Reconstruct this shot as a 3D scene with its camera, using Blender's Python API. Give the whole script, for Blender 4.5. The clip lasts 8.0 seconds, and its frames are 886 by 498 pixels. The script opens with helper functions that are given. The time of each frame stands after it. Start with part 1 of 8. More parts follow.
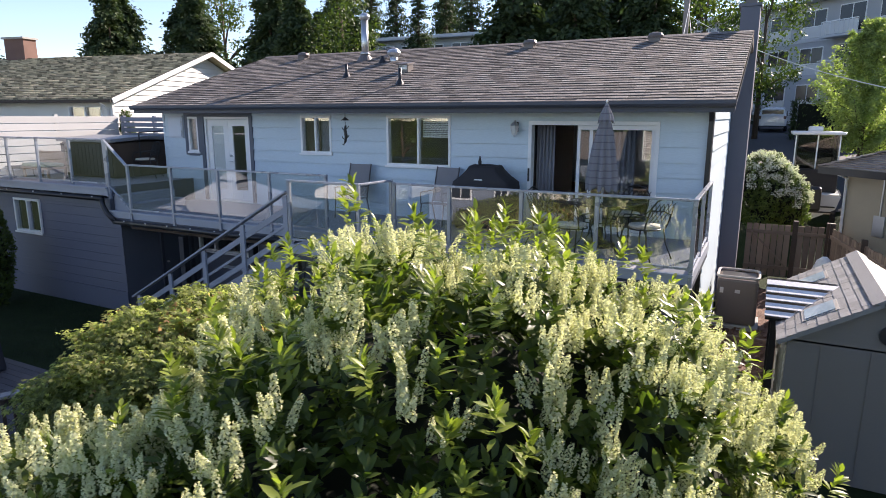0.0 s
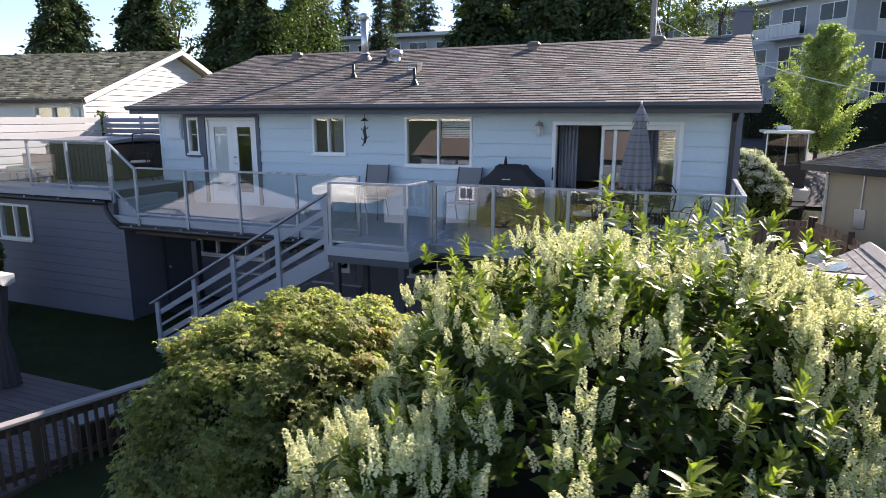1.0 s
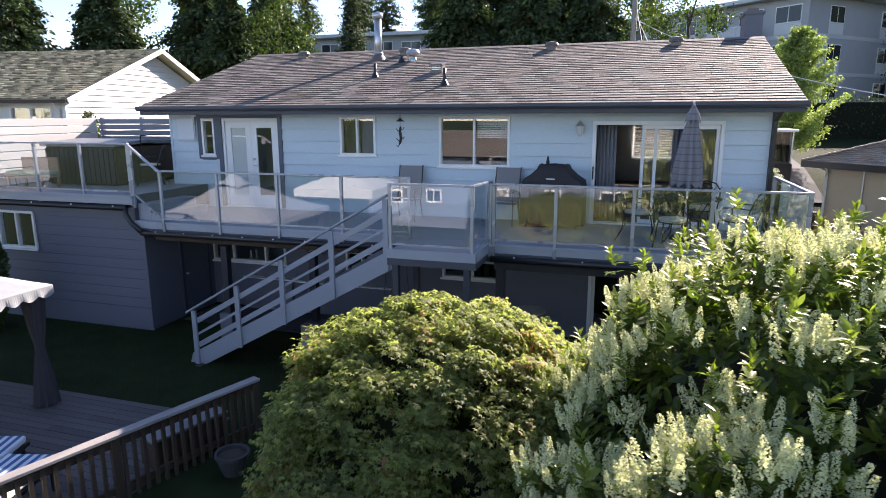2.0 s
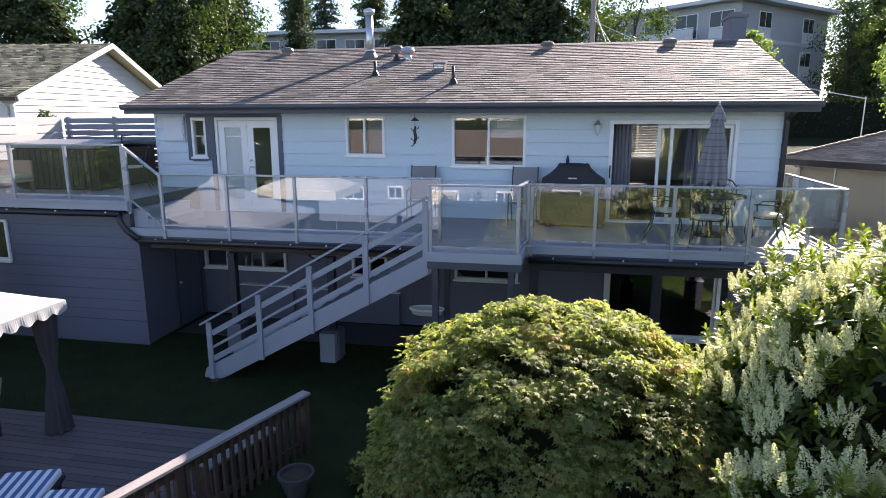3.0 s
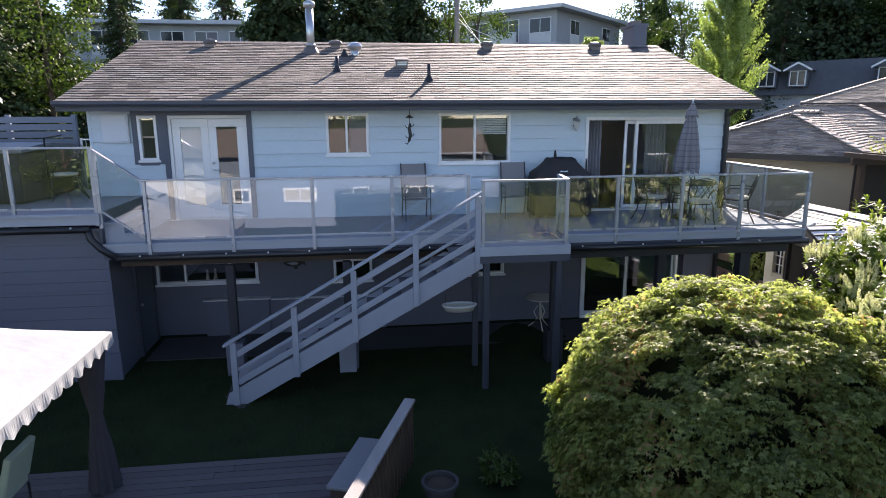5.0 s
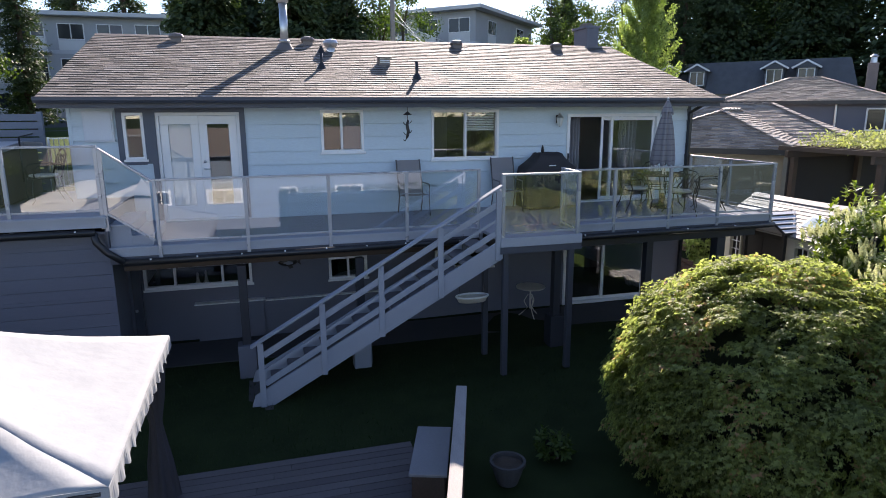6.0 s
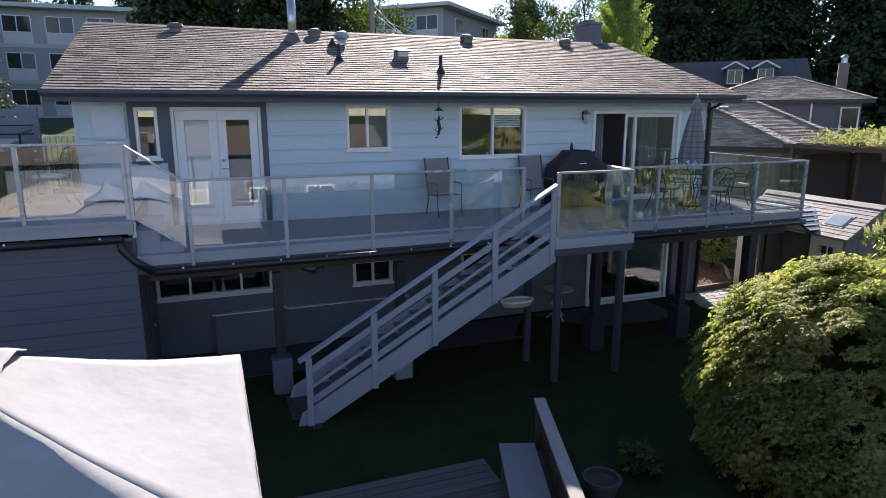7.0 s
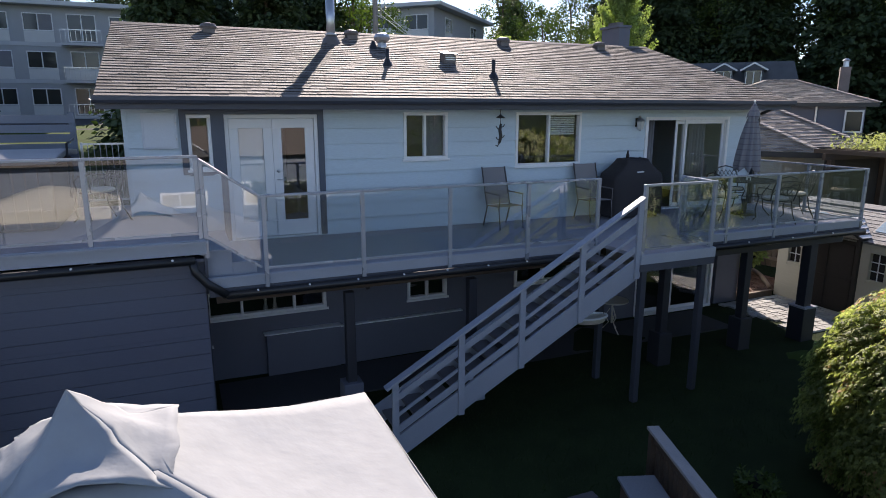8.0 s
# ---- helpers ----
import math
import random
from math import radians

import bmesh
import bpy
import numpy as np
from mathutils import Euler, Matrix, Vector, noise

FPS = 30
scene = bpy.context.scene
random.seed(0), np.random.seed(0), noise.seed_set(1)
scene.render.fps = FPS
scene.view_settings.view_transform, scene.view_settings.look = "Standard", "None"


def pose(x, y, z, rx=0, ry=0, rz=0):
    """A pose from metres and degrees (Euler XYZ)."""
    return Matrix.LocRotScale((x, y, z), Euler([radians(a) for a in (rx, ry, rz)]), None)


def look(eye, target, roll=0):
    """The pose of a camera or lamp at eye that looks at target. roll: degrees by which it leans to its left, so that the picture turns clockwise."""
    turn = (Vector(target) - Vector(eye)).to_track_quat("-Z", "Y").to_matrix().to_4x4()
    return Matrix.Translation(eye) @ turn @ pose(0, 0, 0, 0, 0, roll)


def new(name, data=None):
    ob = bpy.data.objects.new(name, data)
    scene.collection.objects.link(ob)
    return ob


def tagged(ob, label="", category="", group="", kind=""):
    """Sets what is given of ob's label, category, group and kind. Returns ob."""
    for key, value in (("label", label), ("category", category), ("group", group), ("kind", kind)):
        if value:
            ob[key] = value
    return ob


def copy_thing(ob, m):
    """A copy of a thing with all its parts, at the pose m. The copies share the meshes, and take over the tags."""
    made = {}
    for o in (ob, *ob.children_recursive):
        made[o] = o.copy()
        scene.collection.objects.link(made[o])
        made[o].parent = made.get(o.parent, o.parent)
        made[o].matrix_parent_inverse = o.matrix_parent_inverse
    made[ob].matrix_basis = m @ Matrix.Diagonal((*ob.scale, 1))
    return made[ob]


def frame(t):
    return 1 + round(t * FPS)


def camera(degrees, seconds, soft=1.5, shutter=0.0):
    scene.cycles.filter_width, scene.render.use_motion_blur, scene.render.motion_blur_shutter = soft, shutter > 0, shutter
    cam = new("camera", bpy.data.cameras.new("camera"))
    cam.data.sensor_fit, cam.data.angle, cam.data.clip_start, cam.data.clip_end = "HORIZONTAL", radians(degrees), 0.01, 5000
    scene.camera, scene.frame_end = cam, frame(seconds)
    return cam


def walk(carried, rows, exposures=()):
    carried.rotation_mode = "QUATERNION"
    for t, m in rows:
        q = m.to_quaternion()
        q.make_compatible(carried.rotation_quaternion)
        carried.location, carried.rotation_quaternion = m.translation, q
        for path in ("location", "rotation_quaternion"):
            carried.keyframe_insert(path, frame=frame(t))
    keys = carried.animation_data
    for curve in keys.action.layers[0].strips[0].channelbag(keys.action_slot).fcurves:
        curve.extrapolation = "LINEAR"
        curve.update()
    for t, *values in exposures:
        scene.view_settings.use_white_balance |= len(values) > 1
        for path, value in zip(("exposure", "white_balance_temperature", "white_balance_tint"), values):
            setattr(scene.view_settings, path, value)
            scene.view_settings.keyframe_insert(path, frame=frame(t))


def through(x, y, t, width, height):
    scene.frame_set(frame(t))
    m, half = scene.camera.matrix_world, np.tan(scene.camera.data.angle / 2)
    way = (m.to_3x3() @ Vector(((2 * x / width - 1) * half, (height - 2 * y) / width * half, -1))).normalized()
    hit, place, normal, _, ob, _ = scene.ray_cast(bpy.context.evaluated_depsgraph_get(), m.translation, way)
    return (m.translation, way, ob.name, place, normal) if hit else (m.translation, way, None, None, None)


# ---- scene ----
cam = camera(70.5, 8.0, soft=0.9, shutter=0.12)
METRES, EYE, TURN = 14.4, 4.5, 27.14
ROWS = [
    (0.0, 0.0, 0.0, 0.0, 0.01, -11.93, -0.05),
    (0.5, -0.0512, -0.0074, 0.0008, -2.3, -11.94, -0.0),
    (1.0, -0.1102, -0.0029, 0.0016, -5.13, -11.98, 0.03),
    (1.5, -0.1717, 0.0053, 0.0021, -7.32, -11.99, 0.14),
    (3.0, -0.3474, 0.0625, 0.0021, -16.17, -12.06, 0.14),
    (3.5, -0.4003, 0.0937, 0.0019, -20.19, -12.11, 0.12),
    (4.0, -0.4662, 0.1191, 0.0009, -24.74, -12.11, 0.17),
    (4.5, -0.5296, 0.142, 0.0013, -29.57, -12.15, 0.2),
    (6.0, -0.7069, 0.2408, -0.001, -43.21, -12.38, 0.27),
    (6.5, -0.7335, 0.2926, -0.0024, -46.43, -12.42, 0.2),
    (7.0, -0.7555, 0.3467, -0.005, -47.62, -12.47, 0.11),
    (7.5, -0.7726, 0.4059, 0.0008, -48.16, -12.52, 0.02),
    (8.0, -0.8004, 0.4572, 0.0051, -50.1, -12.56, -0.05),
]
walk(cam, [(t, pose(14.3, -11.41, EYE, 0, 0, TURN) @ pose(METRES * x, METRES * y, METRES * z, 90 + pitch, roll, yaw)) for t, x, y, z, yaw, pitch, roll in ROWS],
     exposures=[(0.0, 1.26, 6800, 21), (3.0, 1.56, 6800, 22), (4.5, 1.52, 6800, 22), (6.5, 1.16, 6700, 20), (8.0, 0.9, 6700, 20)])

# ---- daylight: late sun from behind the house, to its right ----
SUN_AZ, SUN_EL = 22.3, 29.1
world = bpy.data.worlds.new("sky")
scene.world = world
world.use_nodes = True
wn = world.node_tree
wn.nodes.clear()
sky = wn.nodes.new("ShaderNodeTexSky")
sky.sky_type = "NISHITA"
sky.sun_disc = False
sky.sun_elevation, sky.sun_rotation = radians(SUN_EL), radians(SUN_AZ)
sky.air_density, sky.dust_density, sky.ozone_density = 0.85, 0.1, 2.2
bg = wn.nodes.new("ShaderNodeBackground")
bg.inputs["Strength"].default_value = 0.102
wout = wn.nodes.new("ShaderNodeOutputWorld")
wn.links.new(sky.outputs[0], bg.inputs["Color"])
wn.links.new(bg.outputs[0], wout.inputs["Surface"])
sun_data = bpy.data.lights.new("sun", "SUN")
sun_data.energy, sun_data.angle, sun_data.color = 5.0, radians(0.5), (1.0, 0.93, 0.82)
sun = new("sun", sun_data)
sun_to = Vector((math.sin(radians(SUN_AZ)) * math.cos(radians(SUN_EL)), math.cos(radians(SUN_AZ)) * math.cos(radians(SUN_EL)), math.sin(radians(SUN_EL))))
sun.matrix_world = look(sun_to * 60, (0, 0, 0))


# ---- materials ----
def mat(name, color, rough=0.6, metal=0.0, vary=0.18, scale=6.0, fine=60.0, bump=0.15, stain=None, island=0.0, objrand=0.0, spec=0.5, stretch=(1, 1, 1), coat=0.0):
    """A painted, woody or mineral surface: colour that drifts at two scales, with fine relief."""
    m = bpy.data.materials.new(name)
    m.use_nodes = True
    nt = m.node_tree
    N, L = nt.nodes, nt.links
    p = N["Principled BSDF"]
    tc = N.new("ShaderNodeTexCoord")
    mp = N.new("ShaderNodeMapping")
    mp.inputs["Scale"].default_value = stretch
    L.new(tc.outputs["Object"], mp.inputs["Vector"])
    n1, n2 = N.new("ShaderNodeTexNoise"), N.new("ShaderNodeTexNoise")
    for n, s, d in ((n1, scale * 0.25, 4), (n2, fine, 3)):
        n.inputs["Scale"].default_value, n.inputs["Detail"].default_value = s, d
        L.new(mp.outputs[0], n.inputs["Vector"])
    add = N.new("ShaderNodeMath")
    add.operation = "ADD"
    L.new(n1.outputs["Fac"], add.inputs[0])
    L.new(n2.outputs["Fac"], add.inputs[1])
    value = add.outputs[0]
    half = 1.0
    if island or objrand:
        src = N.new("ShaderNodeNewGeometry").outputs["Random Per Island"] if island else N.new("ShaderNodeObjectInfo").outputs["Random"]
        mul = N.new("ShaderNodeMath")
        mul.operation = "MULTIPLY_ADD"
        mul.inputs[1].default_value = 2 * (island or objrand)
        L.new(src, mul.inputs[0])
        L.new(value, mul.inputs[2])
        value = mul.outputs[0]
        half += island or objrand
    rng = N.new("ShaderNodeMapRange")
    rng.inputs["From Min"].default_value, rng.inputs["From Max"].default_value = 0.55 * half, 1.45 * half
    L.new(value, rng.inputs["Value"])
    ramp = N.new("ShaderNodeValToRGB")
    c = Vector(color)
    lo, hi = c * (1 - vary), c * (1 + vary)
    if stain:
        lo = Vector(stain)
    ramp.color_ramp.elements[0].color = (*lo, 1)
    ramp.color_ramp.elements[1].color = (*[min(1, v) for v in hi], 1)
    L.new(rng.outputs[0], ramp.inputs["Fac"])
    L.new(ramp.outputs["Color"], p.inputs["Base Color"])
    rr = N.new("ShaderNodeMapRange")
    rr.inputs["To Min"].default_value, rr.inputs["To Max"].default_value = max(0.03, rough - 0.1), min(1, rough + 0.1)
    L.new(n1.outputs["Fac"], rr.inputs["Value"])
    L.new(rr.outputs[0], p.inputs["Roughness"])
    p.inputs["Metallic"].default_value = metal
    p.inputs["Specular IOR Level"].default_value = spec
    p.inputs["Coat Weight"].default_value = coat
    if bump:
        b = N.new("ShaderNodeBump")
        b.inputs["Strength"].default_value, b.inputs["Distance"].default_value = bump, 0.01
        L.new(n2.outputs["Fac"], b.inputs["Height"])
        L.new(b.outputs[0], p.inputs["Normal"])
    return m


def leaf_mat(name, dark, light, rough=0.4, through=0.35, accent=None, accent_at=0.93, glow=(1.0, 1.15, 0.55)):
    """Leaves: each one its own shade, some light passing through."""
    m = bpy.data.materials.new(name)
    m.use_nodes = True
    nt = m.node_tree
    N, L = nt.nodes, nt.links
    p, out = N["Principled BSDF"], N["Material Output"]
    geo = N.new("ShaderNodeNewGeometry")
    tc = N.new("ShaderNodeTexCoord")
    n1 = N.new("ShaderNodeTexNoise")
    n1.inputs["Scale"].default_value = 1.3
    L.new(tc.outputs["Object"], n1.inputs["Vector"])
    ma = N.new("ShaderNodeMath")
    ma.operation = "MULTIPLY_ADD"
    ma.inputs[1].default_value = 0.6
    L.new(geo.outputs["Random Per Island"], ma.inputs[0])
    sub = N.new("ShaderNodeMath")
    sub.operation = "SUBTRACT"
    sub.inputs[1].default_value = 0.3
    L.new(n1.outputs["Fac"], sub.inputs[0])
    L.new(sub.outputs[0], ma.inputs[2])
    ramp = N.new("ShaderNodeValToRGB")
    e = ramp.color_ramp.elements
    e[0].color, e[1].color = (*dark, 1), (*light, 1)
    if accent:
        e[1].position = accent_at - 0.03
        x = e.new(accent_at)
        x.color = (*accent, 1)
    L.new(ma.outputs[0], ramp.inputs["Fac"])
    L.new(ramp.outputs["Color"], p.inputs["Base Color"])
    p.inputs["Roughness"].default_value = rough
    p.inputs["Specular IOR Level"].default_value = 0.35
    tr = N.new("ShaderNodeBsdfTranslucent")
    bright = N.new("ShaderNodeMixRGB")
    bright.blend_type = "MULTIPLY"
    bright.inputs["Fac"].default_value = 1
    bright.inputs["Color2"].default_value = (*glow, 1)
    L.new(ramp.outputs["Color"], bright.inputs["Color1"])
    L.new(bright.outputs[0], tr.inputs["Color"])
    mix = N.new("ShaderNodeMixShader")
    mix.inputs["Fac"].default_value = through
    L.new(p.outputs[0], mix.inputs[1])
    L.new(tr.outputs[0], mix.inputs[2])
    L.new(mix.outputs[0], out.inputs["Surface"])
    return m


def glass_mat(name, tint, low=0.05, rough=0.0, keep=1.0):
    """A clear pane: what is behind it, and by the angle a mirror on top."""
    m = bpy.data.materials.new(name)
    m.use_nodes = True
    nt = m.node_tree
    N, L = nt.nodes, nt.links
    N.remove(N["Principled BSDF"])
    lw = N.new("ShaderNodeLayerWeight")
    lw.inputs["Blend"].default_value = 0.5
    p5 = N.new("ShaderNodeMath")
    p5.operation = "POWER"
    p5.inputs[1].default_value = 4.0
    L.new(lw.outputs["Facing"], p5.inputs[0])
    fr = N.new("ShaderNodeMath")
    fr.operation = "MULTIPLY_ADD"
    fr.inputs[1].default_value, fr.inputs[2].default_value = 1 - low, low
    L.new(p5.outputs[0], fr.inputs[0])
    t = N.new("ShaderNodeBsdfTransparent")
    t.inputs["Color"].default_value = (*tint, 1)
    g = N.new("ShaderNodeBsdfGlossy")
    g.inputs["Roughness"].default_value = rough
    g.inputs["Color"].default_value = (keep, keep, keep, 1)
    mix = N.new("ShaderNodeMixShader")
    L.new(fr.outputs[0], mix.inputs["Fac"])
    L.new(t.outputs[0], mix.inputs[1])
    L.new(g.outputs[0], mix.inputs[2])
    L.new(mix.outputs[0], N["Material Output"].inputs["Surface"])
    return m


def weave_mat(name, a, b, freq, axis="X", rough=0.9, width=0.5, through=0.0):
    """Cloth with stripes along one axis."""
    m = mat(name, a, rough, vary=0.1, fine=200, bump=0.25)
    nt = m.node_tree
    N, L = nt.nodes, nt.links
    p = N["Principled BSDF"]
    tc = N.new("ShaderNodeTexCoord")
    sep = N.new("ShaderNodeSeparateXYZ")
    L.new(tc.outputs["Object"], sep.inputs[0])
    mu = N.new("ShaderNodeMath")
    mu.operation = "MULTIPLY"
    mu.inputs[1].default_value = freq
    L.new(sep.outputs[axis], mu.inputs[0])
    fr = N.new("ShaderNodeMath")
    fr.operation = "FRACT"
    L.new(mu.outputs[0], fr.inputs[0])
    gt = N.new("ShaderNodeMath")
    gt.operation = "GREATER_THAN"
    gt.inputs[1].default_value = width
    L.new(fr.outputs[0], gt.inputs[0])
    old = p.inputs["Base Color"].links[0].from_socket
    mix = N.new("ShaderNodeMixRGB")
    mix.inputs["Color2"].default_value = (*b, 1)
    L.new(gt.outputs[0], mix.inputs["Fac"])
    L.new(old, mix.inputs["Color1"])
    L.new(mix.outputs[0], p.inputs["Base Color"])
    return m


SIDING = mat("siding_paint", (0.54, 0.635, 0.685), 0.55, vary=0.1, scale=3, fine=40, bump=0.12, stretch=(0.3, 1, 2))
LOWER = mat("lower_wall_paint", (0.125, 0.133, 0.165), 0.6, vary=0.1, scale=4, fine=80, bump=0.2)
TRIM = mat("dark_trim_paint", (0.085, 0.10, 0.13), 0.5, vary=0.12, bump=0.1)
FASCIA = mat("fascia_paint", (0.06, 0.066, 0.085), 0.5, vary=0.1, bump=0.08, stretch=(0.3, 1, 1))
DECKPAINT = mat("deck_rim_paint", (0.32, 0.345, 0.39), 0.5, vary=0.1, bump=0.1)
RAILPAINT = mat("rail_metal_paint", (0.36, 0.38, 0.42), 0.28, metal=0.35, vary=0.08, bump=0.03)
STAIRPAINT = mat("stair_paint", (0.29, 0.312, 0.36), 0.5, vary=0.1, scale=8, bump=0.15)
# tread colour darkened to hold the dimness behind the side rails
TREADPAINT = mat("dim_tread_paint", (0.11, 0.105, 0.11), 0.65, vary=0.2, scale=8, bump=0.2)
VINYL = mat("deck_vinyl", (0.29, 0.285, 0.31), 0.5, vary=0.12, scale=3, fine=120, bump=0.1)
WHITE = mat("white_vinyl", (0.80, 0.80, 0.79), 0.35, vary=0.04, bump=0.02)
NEIGHBOURWALL = mat("white_lap_paint", (0.70, 0.69, 0.66), 0.6, vary=0.08, scale=4, bump=0.1)
WHITEBOARD = mat("white_board_paint", (0.50, 0.495, 0.48), 0.55, vary=0.08, scale=4, bump=0.1, objrand=0.3)
BLACK = mat("black_pipe", (0.018, 0.018, 0.02), 0.35, vary=0.2, bump=0.05)
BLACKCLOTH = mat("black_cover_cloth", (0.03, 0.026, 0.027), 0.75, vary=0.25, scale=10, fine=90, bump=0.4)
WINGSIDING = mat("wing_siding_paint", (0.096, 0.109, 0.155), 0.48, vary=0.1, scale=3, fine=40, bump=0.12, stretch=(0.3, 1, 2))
SPACOVER = mat("spa_cover_vinyl", (0.20, 0.20, 0.205), 0.38, vary=0.12, scale=6, fine=60, bump=0.2)
LANDPOST = mat("landing_post_paint", (0.046, 0.050, 0.064), 0.55, vary=0.12, bump=0.12)
DARKPOST = mat("dark_post_paint", (0.024, 0.026, 0.034), 0.55, vary=0.12, bump=0.12)
# lawn colour brightened to stand for sunlight on the grass
TURF = mat("sunlit_turf", (0.058, 0.092, 0.021), 0.95, vary=0.4, scale=5, fine=160, bump=0.9, spec=0.1)
# concrete coloured near black to carry the shade under the deck
SLAB = mat("shade_toned_concrete", (0.06, 0.057, 0.058), 0.85, vary=0.25, fine=70, bump=0.3)
PORCHSHINGLE = mat("grey_porch_shingle", (0.78, 0.76, 0.75), 0.6, vary=0.15, bump=0.2)
SHINGLE = mat("asphalt_shingle", (0.178, 0.155, 0.136), 0.76, vary=0.48, scale=5, fine=120, bump=0.7, island=0.9, spec=0.27)
SHINGLEP = mat("asphalt_shingle_tab", (0.178, 0.155, 0.136), 0.76, vary=0.48, scale=5, fine=120, bump=0.7, objrand=0.9, spec=0.27)
SHAKE = mat("cedar_shake", (0.37, 0.315, 0.27), 0.66, vary=0.4, scale=6, fine=90, bump=0.7, island=0.6, spec=0.55)
SHEDROOF = mat("shed_shingle", (0.215, 0.21, 0.205), 0.62, vary=0.28, fine=120, bump=0.4, island=0.5, spec=0.5)
SHEDWALL = mat("shed_resin_panel", (0.175, 0.16, 0.145), 0.6, vary=0.06, bump=0.1)
CREAM = mat("cream_panel", (0.50, 0.46, 0.36), 0.55, vary=0.08, bump=0.1)
BEIGE = mat("beige_stucco", (0.40, 0.35, 0.26), 0.85, vary=0.1, fine=70, bump=0.35)
FENCEWOOD = mat("weathered_fence_wood", (0.27, 0.19, 0.135), 0.8, vary=0.4, scale=9, fine=60, bump=0.4, stretch=(3, 3, 0.4), objrand=0.6)
DARKWOOD = mat("dark_wood", (0.07, 0.045, 0.03), 0.7, vary=0.35, fine=50, bump=0.3)
PATIOWOOD = mat("patio_board", (0.102, 0.088, 0.088), 0.7, vary=0.22, scale=6, fine=60, bump=0.3, stretch=(0.4, 4, 1), objrand=0.7)
RAILTOP = mat("bleached_rail_board", (0.30, 0.275, 0.26), 0.7, vary=0.3, scale=6, fine=60, bump=0.3, stretch=(4, 0.4, 1))
BENCHLID = mat("grey_bench_lid", (0.19, 0.19, 0.20), 0.6, vary=0.15, bump=0.15)
BITUMEN = mat("dark_shingle_edge", (0.05, 0.044, 0.04), 0.8, vary=0.3, fine=150, bump=0.3)
GREYSLAT = mat("grey_slat_paint", (0.17, 0.20, 0.25), 0.6, vary=0.15, bump=0.15, objrand=0.4)
CONCRETE = mat("concrete", (0.36, 0.35, 0.33), 0.85, vary=0.18, scale=5, fine=90, bump=0.35)
PAVER = mat("paver_stone", (0.40, 0.395, 0.375), 0.85, vary=0.22, fine=70, bump=0.4, objrand=0.5)
MULCH = mat("bark_mulch", (0.15, 0.08, 0.052), 0.95, vary=0.5, scale=30, fine=120, bump=0.9)
CANVAS = mat("gazebo_canvas", (0.325, 0.338, 0.348), 0.85, vary=0.1, scale=5, fine=7, bump=0.8)
CREAMCANVAS = mat("cream_canopy_canvas", (0.62, 0.60, 0.53), 0.85, vary=0.08, scale=5, fine=40, bump=0.3)
CURTAINCLOTH = mat("dark_net_curtain", (0.05, 0.045, 0.05), 0.9, vary=0.3, fine=90, bump=0.3)
METALGREY = mat("galvanised_steel", (0.55, 0.56, 0.57), 0.32, metal=0.85, vary=0.12, bump=0.05)
VENTMETAL = mat("painted_vent_metal", (0.16, 0.14, 0.13), 0.5, metal=0.3, vary=0.15, bump=0.05)
WROUGHT = mat("wrought_iron", (0.05, 0.047, 0.045), 0.45, metal=0.6, vary=0.2, bump=0.1)
CREAMIRON = mat("cream_painted_iron", (0.62, 0.57, 0.48), 0.5, vary=0.1, bump=0.1)
CHAIRFRAME = mat("grey_brown_chair_frame", (0.15, 0.135, 0.13), 0.45, metal=0.3, vary=0.1)
CHAIRSLING = mat("grey_sling_cloth", (0.25, 0.235, 0.235), 0.8, vary=0.1, fine=220, bump=0.3)
SOIL = mat("dark_soil", (0.055, 0.04, 0.028), 0.95, vary=0.4, scale=20, fine=80, bump=0.7)
# lawn colour kept dark for the house's shade; TURF is the sunlit tone
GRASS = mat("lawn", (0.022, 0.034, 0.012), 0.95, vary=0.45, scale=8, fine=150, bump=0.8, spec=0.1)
ASPHALT = mat("asphalt", (0.055, 0.055, 0.058), 0.9, vary=0.2, fine=120, bump=0.4)
BARK = mat("bark", (0.085, 0.06, 0.042), 0.95, vary=0.4, scale=12, fine=60, bump=0.8, stretch=(2, 2, 0.4))
POLEWOOD = mat("pole_wood", (0.26, 0.23, 0.20), 0.9, vary=0.2, stretch=(4, 4, 0.3))
APT = mat("apartment_stucco", (0.40, 0.41, 0.42), 0.8, vary=0.08, bump=0.1)
APTLIGHT = mat("apartment_white_panel", (0.66, 0.66, 0.64), 0.7, vary=0.06, bump=0.05)
APTROOF = mat("apartment_fascia", (0.55, 0.56, 0.57), 0.6, vary=0.06)
MANSARD = mat("dark_mansard_shingle", (0.10, 0.105, 0.115), 0.9, vary=0.25, scale=8, fine=60, bump=0.4)
INTERIOR = mat("interior_paint", (0.27, 0.255, 0.245), 0.8, vary=0.06)
INFLOOR = mat("interior_floor_wood", (0.14, 0.09, 0.06), 0.5, vary=0.2)
DRAPE = mat("grey_drape", (0.22, 0.215, 0.23), 0.9, vary=0.12, fine=120, bump=0.2)
BLIND = mat("white_blind", (0.82, 0.81, 0.78), 0.6, vary=0.03)
CARPAINT = mat("white_car_paint", (0.75, 0.76, 0.77), 0.25, vary=0.03, bump=0.0, coat=0.6)
BOATWHITE = mat("white_gelcoat", (0.72, 0.71, 0.68), 0.3, vary=0.05, bump=0.02)
RUBBER = mat("black_rubber", (0.02, 0.02, 0.022), 0.7, vary=0.2)
BRICK = mat("chimney_brick", (0.17, 0.10, 0.08), 0.9, vary=0.3, fine=40, bump=0.4)
